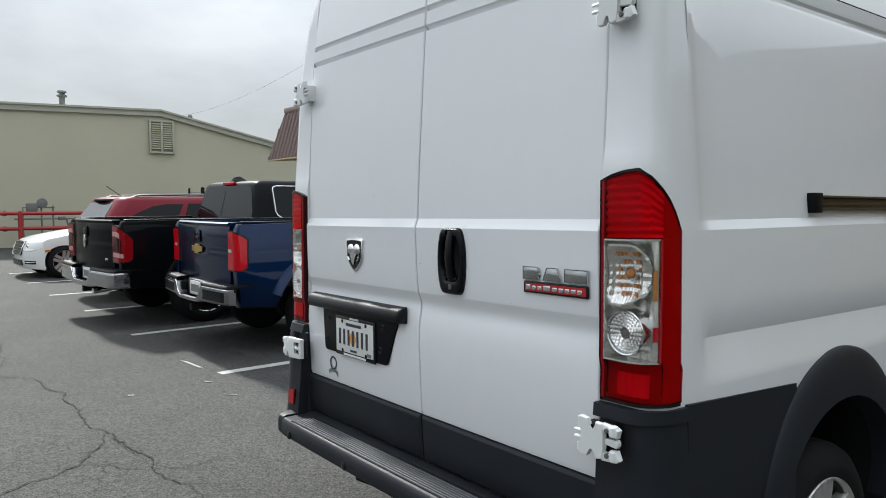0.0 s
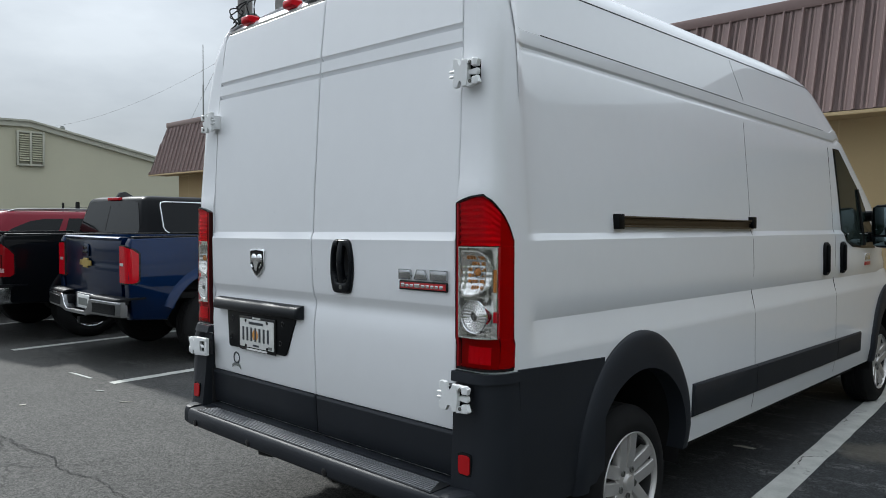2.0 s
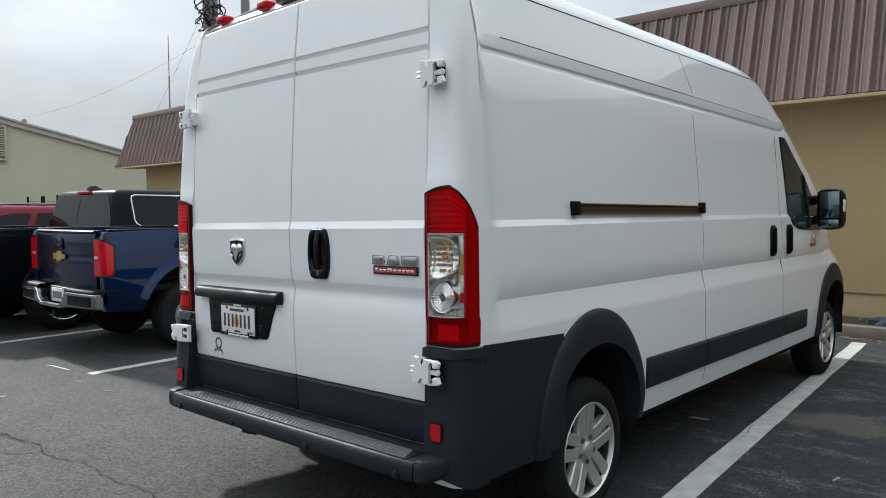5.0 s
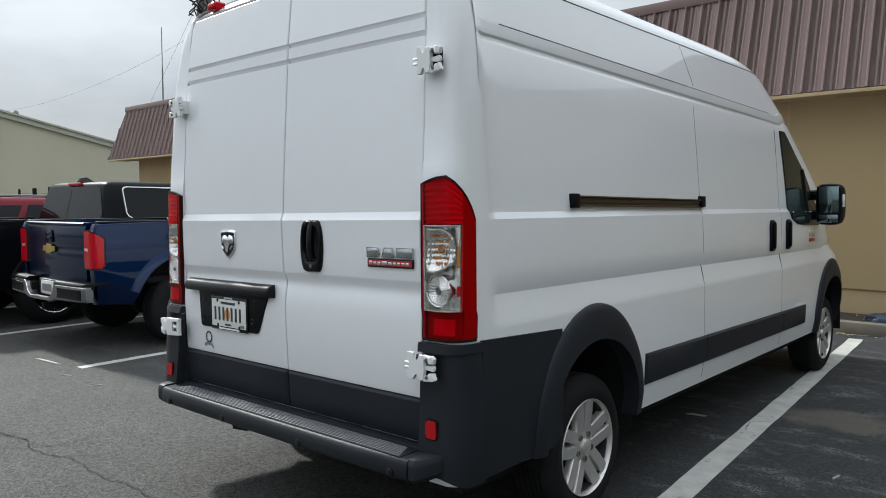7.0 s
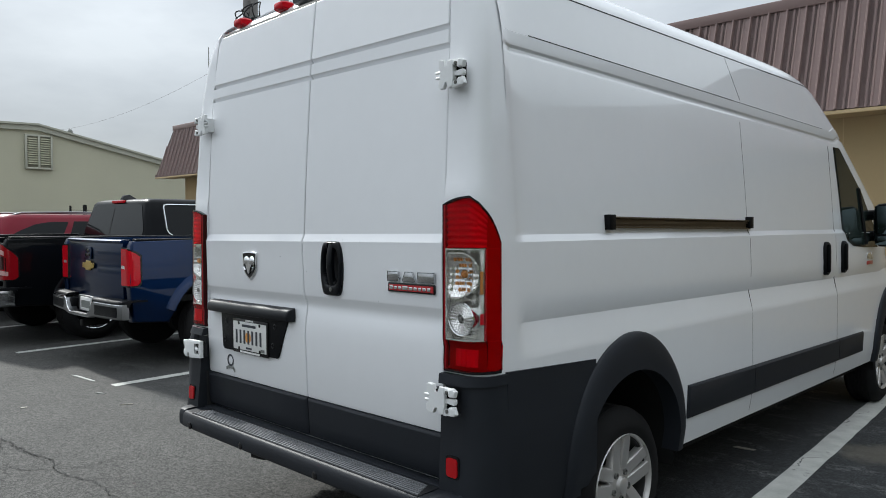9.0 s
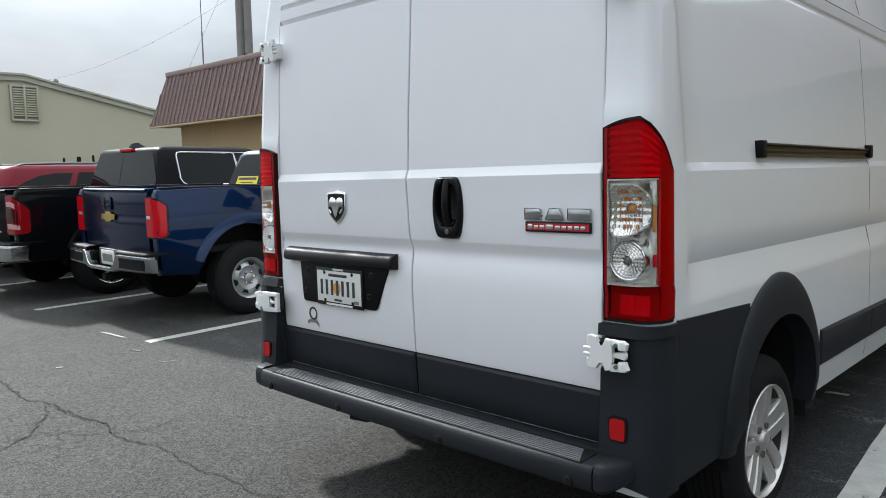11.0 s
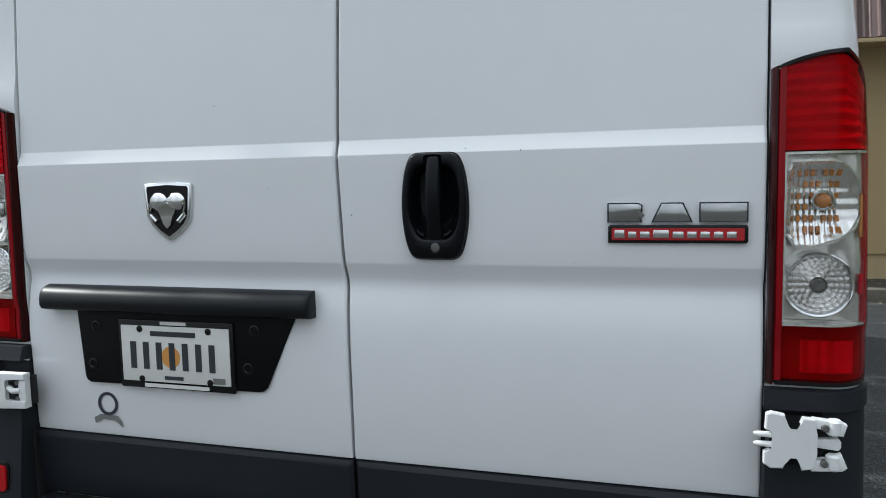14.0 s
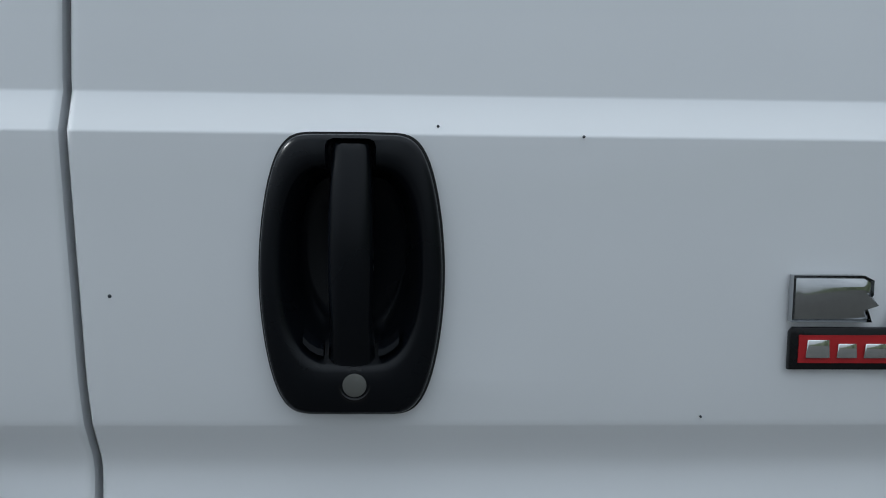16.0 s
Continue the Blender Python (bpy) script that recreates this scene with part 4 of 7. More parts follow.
for side in (1, -1):
    part("bumper_corner", patch(CORNER_S, lambda s: 0.445 - 0.046 * soft_step(0.10, 0.17, s), lambda s: 0.905, corner_bulge, 0.04, side, 44), TRIM, van)
    part("corner_cap", patch(CORNER_S, lambda s: 0.905, lambda s: 0.940, lambda s, z: 0.030 + 0.004 * (0.94 - z) / 0.03, 0.04, side, 3), TRIM, van)
    def end_block(u, k, side=side):
        """Round the corner from the joint beside the step to the side of the body."""
        a = radians(90 * soft_step(0.28, 0.78, u))
        run = lerp_table([(0, 0.0), (0.28, 0.022), (0.78, 0.022)], u) if side > 0 else lerp_table([(0, 0.0), (0.28, 0.038), (0.78, 0.038)], u)
        x = (0.922 if side > 0 else 0.884) + run + (0.058 if side > 0 else 0.066) * math.sin(a)
        y = -0.034 + 0.155 * (1 - math.cos(a)) + 0.16 * max(0.0, u - 0.78) / 0.22
        z, inset = lerp_table([(0, 0.443), (0.12, 0.445), (0.25, 0.460), (0.70, 0.508), (0.86, 0.530), (1.0, 0.536)], k), lerp_table([(0, 0.05), (0.12, 0.014), (0.25, 0.0), (0.70, 0.0), (0.80, 0.004), (0.90, 0.012), (1.0, 0.026)], k)
        z += 0.075 * max(0.0, u - 0.35) * (1 - k)
        return Vector((side * (x - inset * math.sin(a)), y + inset * math.cos(a), z))
    part("bumper_end", sheet(end_block, spread(0, 1, 22), [0, 0.06, 0.12, 0.25, 0.5, 0.70, 0.78, 0.86, 0.93, 1.0], lambda u, k, side=side: Vector((-side * 0.06 * u, 0.07 * (1 - u) + 0.02, 0))), TRIM, van)
    part("side_cladding", patch([0.243, 0.247, 0.252, 0.35, 0.45, 0.55, 0.65, 0.74, 0.80], lambda s: 0.402 + 0.004 * s, lambda s: 0.945 - 0.045 * max(0, s - 0.24), lambda s, z: 0.024 - 0.014 * min(1, max(0, s - 0.30) / 0.3), 0.03, side, 8), TRIM, van)
    part("corner_filler", box(min(side * 0.868, side * 0.912), max(side * 0.868, side * 0.912), 0.092, 0.135, 0.52, 0.715), RUBBER, van)
    rz = 0.621 if side > 0 else 0.601
    def rounded(half_s, half_z, mid=0.0685, side=side, rz=rz):
        """Heights of a plate with round corners on the corner panel."""
        def lo(s): return rz - half_z * max(0.0, 1 - (abs(s - mid) / half_s) ** 6) ** (1 / 6)
        def hi(s): return rz + half_z * max(0.0, 1 - (abs(s - mid) / half_s) ** 6) ** (1 / 6)
        return [mid + half_s * math.sin(t) * 0.999 for t in spread(-math.pi / 2, math.pi / 2, 13)], lo, hi
    rs, lo, hi = rounded(0.034, 0.040)
    rf = part("reflector_housing", patch(rs, lo, hi, 0.048, 0.012, side, 6), GLOSS_BLACK, van)
    rs, lo, hi = rounded(0.0275, 0.033)
    part("reflector", patch(rs, lo, hi, 0.053, 0.008, side, 6), REFLEX_RED, rf)
    for wy, fw in ((WHEEL_Y, 1.0), (FRONT_Y, 0.92)):
        def flare(i, v, wy=wy, side=side, fw=fw):
            a = arch_poly(ARCH_W - 0.008, ARCH_TOP - 0.008, 0.395, 36)[i]
            b = arch_poly(ARCH_W + 0.072 * fw, ARCH_TOP + 0.155 * fw, 0.395, 36)[i]
            y, z = wy + ARCH_SHIFT + a[0] + (b[0] - a[0]) * v, a[1] + (b[1] - a[1]) * v
            z = min(z, 1.05)
            bulge = 0.006 + 0.024 * (1 - v ** 3.5) ** 0.7
            return Vector((side * (flank_x(y, min(z, 1.05)) + bulge), y, z))
        part("wheel_arch", sheet(flare, list(range(38)), [0, 0.04, 0.10, 0.3, 0.5, 0.65, 0.78, 0.87, 0.93, 0.97, 0.99, 1.0], Vector((-side * 0.085, 0, 0))), TRIM, van)
    def strip(y, v, side=side):
        k = (y - 1.57) / 2.75
        z0, z1 = 0.528 - 0.012 * k, 0.690 - 0.026 * k
        z = z0 + (z1 - z0) * v
        e = min(y - 1.57, 4.32 - y, 0.16 * v, 0.16 * (1 - v))
        return Vector((side * (flank_x(y, z) + 0.018 - 0.012 * max(0, 1 - e / 0.010)), y, z))
    for a, b in ((1.57, 2.328), (2.334, 3.752), (3.758, 4.32)):
        part("side_moulding", sheet(strip, [a, a + 0.006, (a + b) / 2, b - 0.006, b], [0, 0.03, 0.07, 0.5, 0.93, 0.97, 1], (-side * 0.022, 0, 0)), TRIM, van)

    # tail lamp
    def tub(s, z):
        """The housing: a rim on the body and a deep tub behind the lenses."""
        return 0.003 - 0.037 * soft_step(0.008, 0.014, min(s, S_END - s, z - 0.948, lamp_top(s) - z))
    lamp = part("tail_lamp", patch(SS, lambda s: 0.948, lamp_top, tub, 0.002, side, 60), GLOSS_BLACK, van, "tall red and clear tail lamp")
    def cap_top(s): return lamp_top(s) - 0.006
    def rim_off(s, z): return 0.018 - 0.012 * max(0, 1 - min(s, S_END - s) / 0.006)
    part("bezel", patch([0.0, 0.003, 0.0075, 0.0112], lambda s: 0.948, lamp_top, rim_off, 0.016, side, 16), WINE, lamp)
    part("bezel", patch([0.219, 0.220, S_END], lambda s: 0.948, lamp_top, rim_off, 0.016, side, 14), GLOSS_BLACK, lamp)
    part("bezel", patch(SS[2:], lambda s: cap_top(s) - 0.001, lamp_top, rim_off, 0.016, side, 3), GLOSS_BLACK, lamp)
    part("bezel", patch(SS[2:], lambda s: 0.948, lambda s: 0.957, rim_off, 0.016, side, 3), GLOSS_BLACK, lamp)
    L_ALL = [0.024, 0.030, 0.038, 0.05, 0.07, 0.09, 0.11, 0.128, 0.138, 0.148, 0.158, 0.171, 0.185, 0.20, 0.212, 0.219]
    def flutes(s, z):
        return 0.004 + 0.024 * abs(((z - 1.381) / 0.0215) % 1.0 - 0.5) 
    part("stop_reflector", patch([0.025, 0.035, 0.05, 0.08, 0.11, 0.13, 0.148, 0.152, 0.1715], lambda s: 1.382, lambda s: cap_top(s) - 0.004, flutes, 0.003, side, 60), DIM_SILVER, lamp, "silver back of the stop lamp")
    part("fog_reflector", patch(spread(0.058, 0.150, 28), lambda s: 0.972, lambda s: 1.032, lambda s, z: 0.006 + 0.014 * abs((s / 0.024) % 1.0 - 0.5), 0.003, side, 6), DIM_SILVER, lamp, "silver back of the fog lamp")
    part("fog_back", patch([0.025, 0.03, 0.06, 0.09, 0.12, 0.15, 0.171], lambda s: 0.958, lambda s: 1.061, 0.0045, 0.002, side, 5), SIDE_RED, lamp)
    for name, lo, hi, n in (("stop_lens", lambda s: 1.379, lambda s: cap_top(s) - 0.001, 12), ("fog_lens", lambda s: 0.957, lambda s: 1.061, 6)):
        part(name, patch(L_ALL, lo, hi, 0.0215, 0.003, side, n), RED_COVER, lamp, "clear red lens").visible_shadow = False
    part("side_lens", patch([0.1715, 0.18, 0.19, 0.20, 0.21, 0.219], lambda s: 1.062, lambda s: 1.378, 0.0215, 0.003, side, 8), RED_COVER, lamp, "clear red side lens").visible_shadow = False
    part("side_back", patch([0.172, 0.18, 0.19, 0.20, 0.21, 0.218], lambda s: 0.960, lambda s: cap_top(s) - 0.004, 0.010, 0.003, side, 14), RED_LENS, lamp)
    part("inner_lens", patch([0.0115, 0.014, 0.020, 0.0240], lambda s: 0.957, lambda s: cap_top(s) - 0.001, lambda s, z: 0.019 - 0.004 * soft_step(0.014, 0.0115, s), 0.01, side, 24), DEEP_RED, lamp)
    part("window_wall", patch([0.1660, 0.1680, 0.1705], lambda s: 1.063, lambda s: 1.378, lambda s, z: 0.019 - 0.030 * soft_step(0.1675, 0.1662, s), 0.004, side, 10), RED_LENS, lamp)
    for z0, z1 in ((1.0612, 1.0655), (1.3745, 1.3790)):
        part("window_rim", patch([0.0245, 0.05, 0.08, 0.11, 0.14, 0.166], lambda s, z0=z0: z0, lambda s, z1=z1: z1, 0.020, 0.045, side, 2), BACKPLATE, lamp, "pale lamp rim")
    part("window_rim", patch([0.0242, 0.0260, 0.0275], lambda s: 1.066, lambda s: 1.374, 0.019, 0.045, side, 6), BACKPLATE, lamp)
    bowl = part("reflector", patch(spread(0.026, 0.166, 30), lambda s: 1.066, lambda s: 1.374, lambda s, z: -0.028 + 0.0022 * math.sin(s * 95 + 1.5) * math.sin(z * 42) + 0.030 * soft_step(0.136, 0.166, s), 0.003, side, 50), BACKPLATE, lamp, "silver grey lamp reflector")
    # the direction lamp: a deep faceted bowl with a cut corner
    def turn_hi(s): return lerp_table([(0.029, 1.350), (0.036, 1.366), (0.112, 1.366), (0.130, 1.358), (0.147, 1.334), (0.154, 1.305)], s)
    def turn_lo(s): return lerp_table([(0.029, 1.226), (0.042, 1.206), (0.075, 1.203), (0.120, 1.216), (0.145, 1.236), (0.154, 1.258)], s)
    def bowl_depth(s, z):
        lo, hi = turn_lo(s), turn_hi(s)
        v = (2 * z - lo - hi) / max(0.02, hi - lo)
        q = min(1.0, (abs(s - 0.088) / 0.064) ** 2.6 + 0.8 * abs(v) ** 3.0)
        return -0.022 + 0.036 * q
    rim = [0.029, 0.031, 0.036, 0.042, 0.06, 0.075, 0.09, 0.108, 0.12, 0.128, 0.137, 0.145, 0.150, 0.154]
    for edge, sg in ((turn_lo, 1), (turn_hi, -1)):
        part("lamp_rim", patch(rim, lambda s, edge=edge, sg=sg: min(edge(s), edge(s) + sg * 0.005), lambda s, edge=edge, sg=sg: max(edge(s), edge(s) + sg * 0.005), 0.016, 0.012, side, 2), BACKPLATE, bowl)
    def facet(s, z):
        return bowl_depth(s, z) + (0.0011 * math.sin(s * 560) + 0.0008 * math.sin(z * 300)) * (1.0 if side > 0 else soft_step(0.078, 0.10, s))
    part("turn_lens", patch(spread(0.0295, 0.1535, 84), turn_lo, turn_hi, facet, 0.0015, side, 84), BOWL, bowl)
    # amber facets paint the bulb's reflection into the bowl, fewer on the left
    for i in range(7):
        for j in range(6):
            s0, z0 = 0.048 + i * 0.0122, 1.232 + j * 0.0205
            if turn_lo(s0) + 0.012 < z0 < turn_hi(s0) - 0.022 and (i + j) % 4 and (side > 0 or i > 2):
                part("facet", patch([s0, s0 + 0.0035, s0 + 0.0070], lambda s, z0=z0: z0, lambda s, z0=z0: z0 + 0.0105, lambda s, z: bowl_depth(s, z) + 0.004, 0.003, side, 3), AMBER if side > 0 or (j == 3 and i > 3) else BOWL, bowl)
    c, cn = corner(0.096, 1.290, -0.018, side), (corner(0.096, 1.290, 0.04, side) - corner(0.096, 1.290, 0.03, side)).normalized()
    part("bulb", lathe(c, cn, [(0, 0.014), (0.010, 0.014), (0.018, 0.012), (0.024, 0.007), (0.026, 0.001)], 20), AMBER, bowl)
    part("bulb_ring", lathe(c, cn, [(0, 0.020), (0.014, 0.019), (0.014, 0.0165), (0.002, 0.016)], 24), CHROME, bowl)
    # the reversing lamp: a chrome drum with rings of small lenses on its face
    c, cn = corner(0.088, 1.136, -0.026, side), (corner(0.088, 1.136, 0.04, side) - corner(0.088, 1.136, 0.03, side)).normalized()
    part("lamp_drum", lathe(c, cn, [(0, 0.061), (0.034, 0.060), (0.036, 0.058), (0.034, 0.055), (0.028, 0.054), (0.027, 0.001)], 44), CHROME, bowl)
    prof = []
    for i in range(12):
        r = 0.053 - i * 0.0042
        prof.append((0.0290 + (0.0040 if i % 2 else 0.0), max(r, 0.001)))
    rev = part("reverse_lens", lathe(c, cn, [(0.02, 0.0535)] + prof, 44), BOWL if side > 0 else DIM_SILVER, bowl)
    part("bulb", lathe(c, cn, [(0.028, 0.011), (0.036, 0.011), (0.038, 0.006), (0.0385, 0.001)], 12), AXLE_GREY, bowl)
    q = cn.to_track_quat("Z", "Y").to_matrix()
    dot = None
    for ringr, num in ((0.048, 26), (0.039, 20), (0.030, 16), (0.021, 10)):
        for i in range(num):
            a = 2 * math.pi * i / num
            p = c + q @ Vector((ringr * math.cos(a), ringr * math.sin(a), 0.0300))
            if dot is None:
                dot = part("lens_dot", lathe((0, 0, 0), cn, [(0, 0.0038), (0.0028, 0.0030), (0.0045, 0.0008)], 8), REFLECTOR, rev)
                d = dot
            else:
                d = new("lens_dot", dot.data); d.parent = rev
            d.location = p
    part("side_marker", patch([0.1555, 0.158, 0.161, 0.163], lambda s: 1.222, lambda s: 1.300, 0.012, 0.004, side, 4), AMBER, bowl)
    part("side_reflector", patch([0.1560, 0.159, 0.163, 0.1655], lambda s: 1.118, lambda s: 1.155, 0.014, 0.006, side, 4), RED_LENS, bowl)
    part("clear_cover", patch([0.024, 0.05, 0.08, 0.11, 0.14, 0.1712], lambda s: 1.062, lambda s: 1.378, 0.0215, 0.002, side, 6), CLEAR, lamp).visible_shadow = False
    if side > 0:
        hinge(0.862, side, 0.022, True)
    else:
        closed_hinge()
    hinge(1.982 if side > 0 else 1.995, side, 0.085, False)

# handle of the right-hand door
grip = part("door_handle", bmesh.new(), BLACK_PLASTIC, doors[1], "black plastic door handle with key lock")


def barrel(w_top, w_mid, w_low, h, n=64, p=4.2):
    """A barrel-sided outline with rounded corners."""
    right = []
    for i in range(n // 2 + 1):
        v = math.sin(math.pi * (i / (n // 2) - 0.5))
        w = w_mid + ((w_top if v > 0 else w_low) - w_mid) * v * v
        right.append((0.5 * w * max(0.0, 1 - abs(v) ** p) ** (1 / p), v * h / 2))
    return right[:-1] + [(-a, b) for a, b in right[:0:-1]]


HX, HZ = 0.233, 1.287
y_d = rear_y(1.29) - 0.004
def hring(pts, y, dz=0.0):
    return [(HX + a, y, HZ + dz + b) for a, b in pts]
def hole(k, p=8.0):
    return barrel(0.108 - k, 0.143 - k, 0.107 - k, 0.221 - k, 96, p)
cut(doors[1], [rings([hring(hole(0.020), y_d - 0.02), hring(hole(0.020), y_d + 0.06)])])
doors[1].data.set_sharp_from_angle(angle=radians(32))
def pocket(kx, kz, dz, p=5.0):
    return [(a, b + dz) for a, b in barrel(0.092 - kx, 0.113 - kx, 0.084 - kx, 0.160 - kz, 96, p)]
ZP = 0.008
bm = rings([hring(hole(0.022), y_d + 0.027), hring(hole(0.022), y_d - 0.001), hring(hole(0.0), y_d - 0.001), hring(hole(0.0), y_d - 0.008), hring(hole(0.003), y_d - 0.0125), hring(hole(0.009), y_d - 0.0145),
            hring(pocket(-0.008, -0.006, ZP), y_d - 0.0165), hring(pocket(0.0, 0.0, ZP), y_d - 0.0150), hring(pocket(0.006, 0.006, ZP), y_d - 0.0110), hring(pocket(0.012, 0.014, ZP + 0.002), y_d - 0.003), hring(pocket(0.020, 0.030, ZP + 0.008), y_d + 0.010), hring(pocket(0.026, 0.040, ZP + 0.010), y_d + 0.020), hring(pocket(0.036, 0.060, ZP + 0.010), y_d + 0.0235)])
me = bpy.data.meshes.new("door_handle")
bmesh.ops.recalc_face_normals(bm, faces=bm.faces)
bm.to_mesh(me); bm.free(); me.materials.append(HANDLE)
me.polygons.foreach_set("use_smooth", [True] * len(me.polygons)); me.set_sharp_from_angle(angle=radians(40))
grip.data = me
cut(grip, [box(HX - 0.0195, HX + 0.0195, y_d - 0.03, y_d - 0.004, HZ + 0.060, HZ + 0.107, bevel=0.006)])
def bar(u, v):
    z = HZ + 0.103 - 0.176 * v
    w = 0.0148 + 0.0022 * math.sin(math.pi * v) + 0.004 * max(0.0, v - 0.8) / 0.2
    lift = 0.013 + 0.013 * math.sin(math.pi * min(1.0, v * 1.05)) ** 0.7
    return Vector((HX + u * w, y_d - lift + 0.007 * abs(u) ** 5, z))
part("lever", sheet(bar, [-1, -0.97, -0.9, -0.75, -0.4, 0, 0.4, 0.75, 0.9, 0.97, 1], [0, 0.01, 0.03] + spread(0.06, 0.94, 16) + [0.97, 0.99, 1], (0, 0.014, 0)), HANDLE, grip)
part("gasket", rings([hring(hole(-0.004), y_d + 0.002), hring(hole(-0.004), y_d - 0.0030), hring(hole(0.002), y_d - 0.0030), hring(hole(0.002), y_d + 0.002), hring(hole(-0.004), y_d + 0.002)], cap=False), RUBBER, grip)
part("lock_ring", lathe((HX + 0.003, y_d - 0.012, HZ - 0.085), (0, -1, 0), [(0, 0.0145), (0.003, 0.0145), (0.004, 0.012), (0.003, 0.0105)], 28), GLOSS_BLACK, grip)
part("lock", lathe((HX + 0.003, y_d - 0.012, HZ - 0.085), (0, -1, 0), [(0, 0.0094), (0.0045, 0.0094), (0.005, 0.0084), (0.005, 0.001)], 24), AXLE_GREY, grip, "grey metal key lock")
for sx in (-1, 1):
    part("gusset", rings([[(HX + sx * (0.0215 + 0.016 * k), y_d - d, HZ - 0.058 + 0.010 * k * k + h) for d, h in ((0.002, 0.006), (0.013, 0.001), (0.014, -0.004), (0.004, -0.008))] for k in (0, 0.3, 0.7, 1.0)]), HANDLE, grip)

# specks of dirt on the door skins
for door, x, z, r in ((1, 0.042, 1.269, 0.0016), (1, 0.415, 1.398, 0.0012), (1, 0.30, 1.405, 0.0012), (1, 0.52, 1.17, 0.0010), (-1, -0.16, 1.33, 0.0012), (-1, -0.30, 1.52, 0.0013)):
    part("speck", lathe((x, rear_y(z) - 0.0004, z), (0, -1, 0), [(0, r), (0.0038, r), (0.0046, r * 0.3)], 7), INK, doors[door])

# lettering on the doors as plain shapes
def plate_on(poly, x, z, y, depth, material, parent, name, label="", bevel=0.0015):
    return part(name, prism(poly, (x, y, z), (1, 0, 0), (0, 0, 1), (0, -depth, 0), bevel=bevel), material, parent, label)


badge = plate_on([(0, 0), (0.252, 0), (0.255, 0.004), (0.255, 0.031), (0.252, 0.035), (0.003, 0.035), (0, 0.031)], 0.587, 1.212, rear_y(1.23) - 0.003, 0.006, GLOSS_BLACK, doors[1], "name_badge", "red and black name badge under chrome shapes")
plate_on([(0, 0), (0.241, 0), (0.241, 0.023), (0, 0.023)], 0.594, 1.218, rear_y(1.23) - 0.009, 0.001, RED_BADGE, badge, "badge_panel", bevel=0)
bx = 0.599
for wdt, hgt in ((0.020, 0.015), (0.017, 0.012), (0.019, 0.012), (0.030, 0.015), (0.021, 0.012), (0.018, 0.012), (0.018, 0.012), (0.018, 0.012), (0.018, 0.012)):
    plate_on([(0, 0), (wdt, 0), (wdt - 0.001, hgt), (0.001, hgt)], bx, 1.2225, rear_y(1.23) - 0.010, 0.0025, CHROME, badge, "badge_bar", bevel=0.0008)
    bx += wdt + 0.0055
for x0, poly in ((0.586, [(0, 0), (0.066, 0), (0.060, 0.016), (0.066, 0.022), (0.066, 0.034), (0.058, 0.038), (0, 0.038)]), (0.668, [(0, 0), (0.076, 0), (0.058, 0.038), (0.018, 0.038)]), (0.755, [(0, 0), (0.086, 0), (0.086, 0.038), (0, 0.038)])):
    ob = plate_on(poly, x0, 1.252, rear_y(1.27) - 0.003, 0.010, DIMMED_CHROME, badge, "chrome_shape", bevel=0.0085)
shield = [(0.0, 0.0), (0.026, 0.016), (0.048, 0.036), (0.060, 0.056), (0.066, 0.130), (0.062, 0.135), (0.0, 0.139), (-0.062, 0.135), (-0.066, 0.130), (-0.060, 0.056), (-0.048, 0.036), (-0.026, 0.016)]
EX, EZ = -0.421, 1.212
emb = plate_on(shield, EX, EZ, rear_y(1.3) - 0.003, 0.008, CHROME, doors[-1], "shield_emblem", "chrome and black shield emblem", bevel=0.003)
plate_on([(a * 0.86, 0.010 + b * 0.87) for a, b in shield], EX, EZ, rear_y(1.3) - 0.0112, 0.0012, GLOSS_BLACK, emb, "emblem_panel", bevel=0)
for sx2 in (-1, 1):
    part("emblem_lobe", rings([[(EX + sx2 * (0.024 + r * 0.024 * math.cos(a)), rear_y(1.3) - 0.0125 - h, EZ + 0.092 + r * 0.022 * math.sin(a)) for a in spread(0, 2 * math.pi, 21)[:-1]] for r, h in ((1, 0), (0.92, 0.004), (0.6, 0.008), (0.02, 0.010))]), CHROME, emb)
    part("emblem_lobe", tube([(EX + sx2 * 0.045, rear_y(1.3) - 0.014, EZ + 0.088), (EX + sx2 * 0.046, rear_y(1.3) - 0.014, EZ + 0.062), (EX + sx2 * 0.030, rear_y(1.3) - 0.014, EZ + 0.046)], 0.006), CHROME, emb)
plate_on([(0, 0.028), (0.012, 0.040), (0.015, 0.060), (0.030, 0.078), (0.008, 0.084), (0, 0.092), (-0.008, 0.084), (-0.030, 0.078), (-0.015, 0.060), (-0.012, 0.040)], EX, EZ, rear_y(1.3) - 0.0125, 0.006, CHROME, emb, "emblem_wedge", bevel=0.002)

# number plate recess, its hood, and the plate with bars for its writing
PX0, PX1, PZ1 = -0.794, -0.054, 1.096
y_p = rear_y(0.95) - 0.004
hood = part("plate_hood", rings([[(x, y_p + 0.003 - d * k, z) for d, z in ((0, PZ1 - 0.056), (0.030, PZ1 - 0.055), (0.040, PZ1 - 0.051), (0.045, PZ1 - 0.042), (0.045, PZ1 - 0.028), (0.041, PZ1 - 0.014), (0.032, PZ1 - 0.004), (0.018, PZ1 + 0.002), (0, PZ1 + 0.005))] for x, k in ((PX0, 0.72), (PX0 + 0.002, 0.86), (PX0 + 0.006, 0.95), (PX0 + 0.014, 1.0), (-0.43, 1.06), (PX1 - 0.014, 1.0), (PX1 - 0.006, 0.95), (PX1 - 0.002, 0.86), (PX1, 0.72))]), HOOD, doors[-1], "black plastic hood over the number plate")
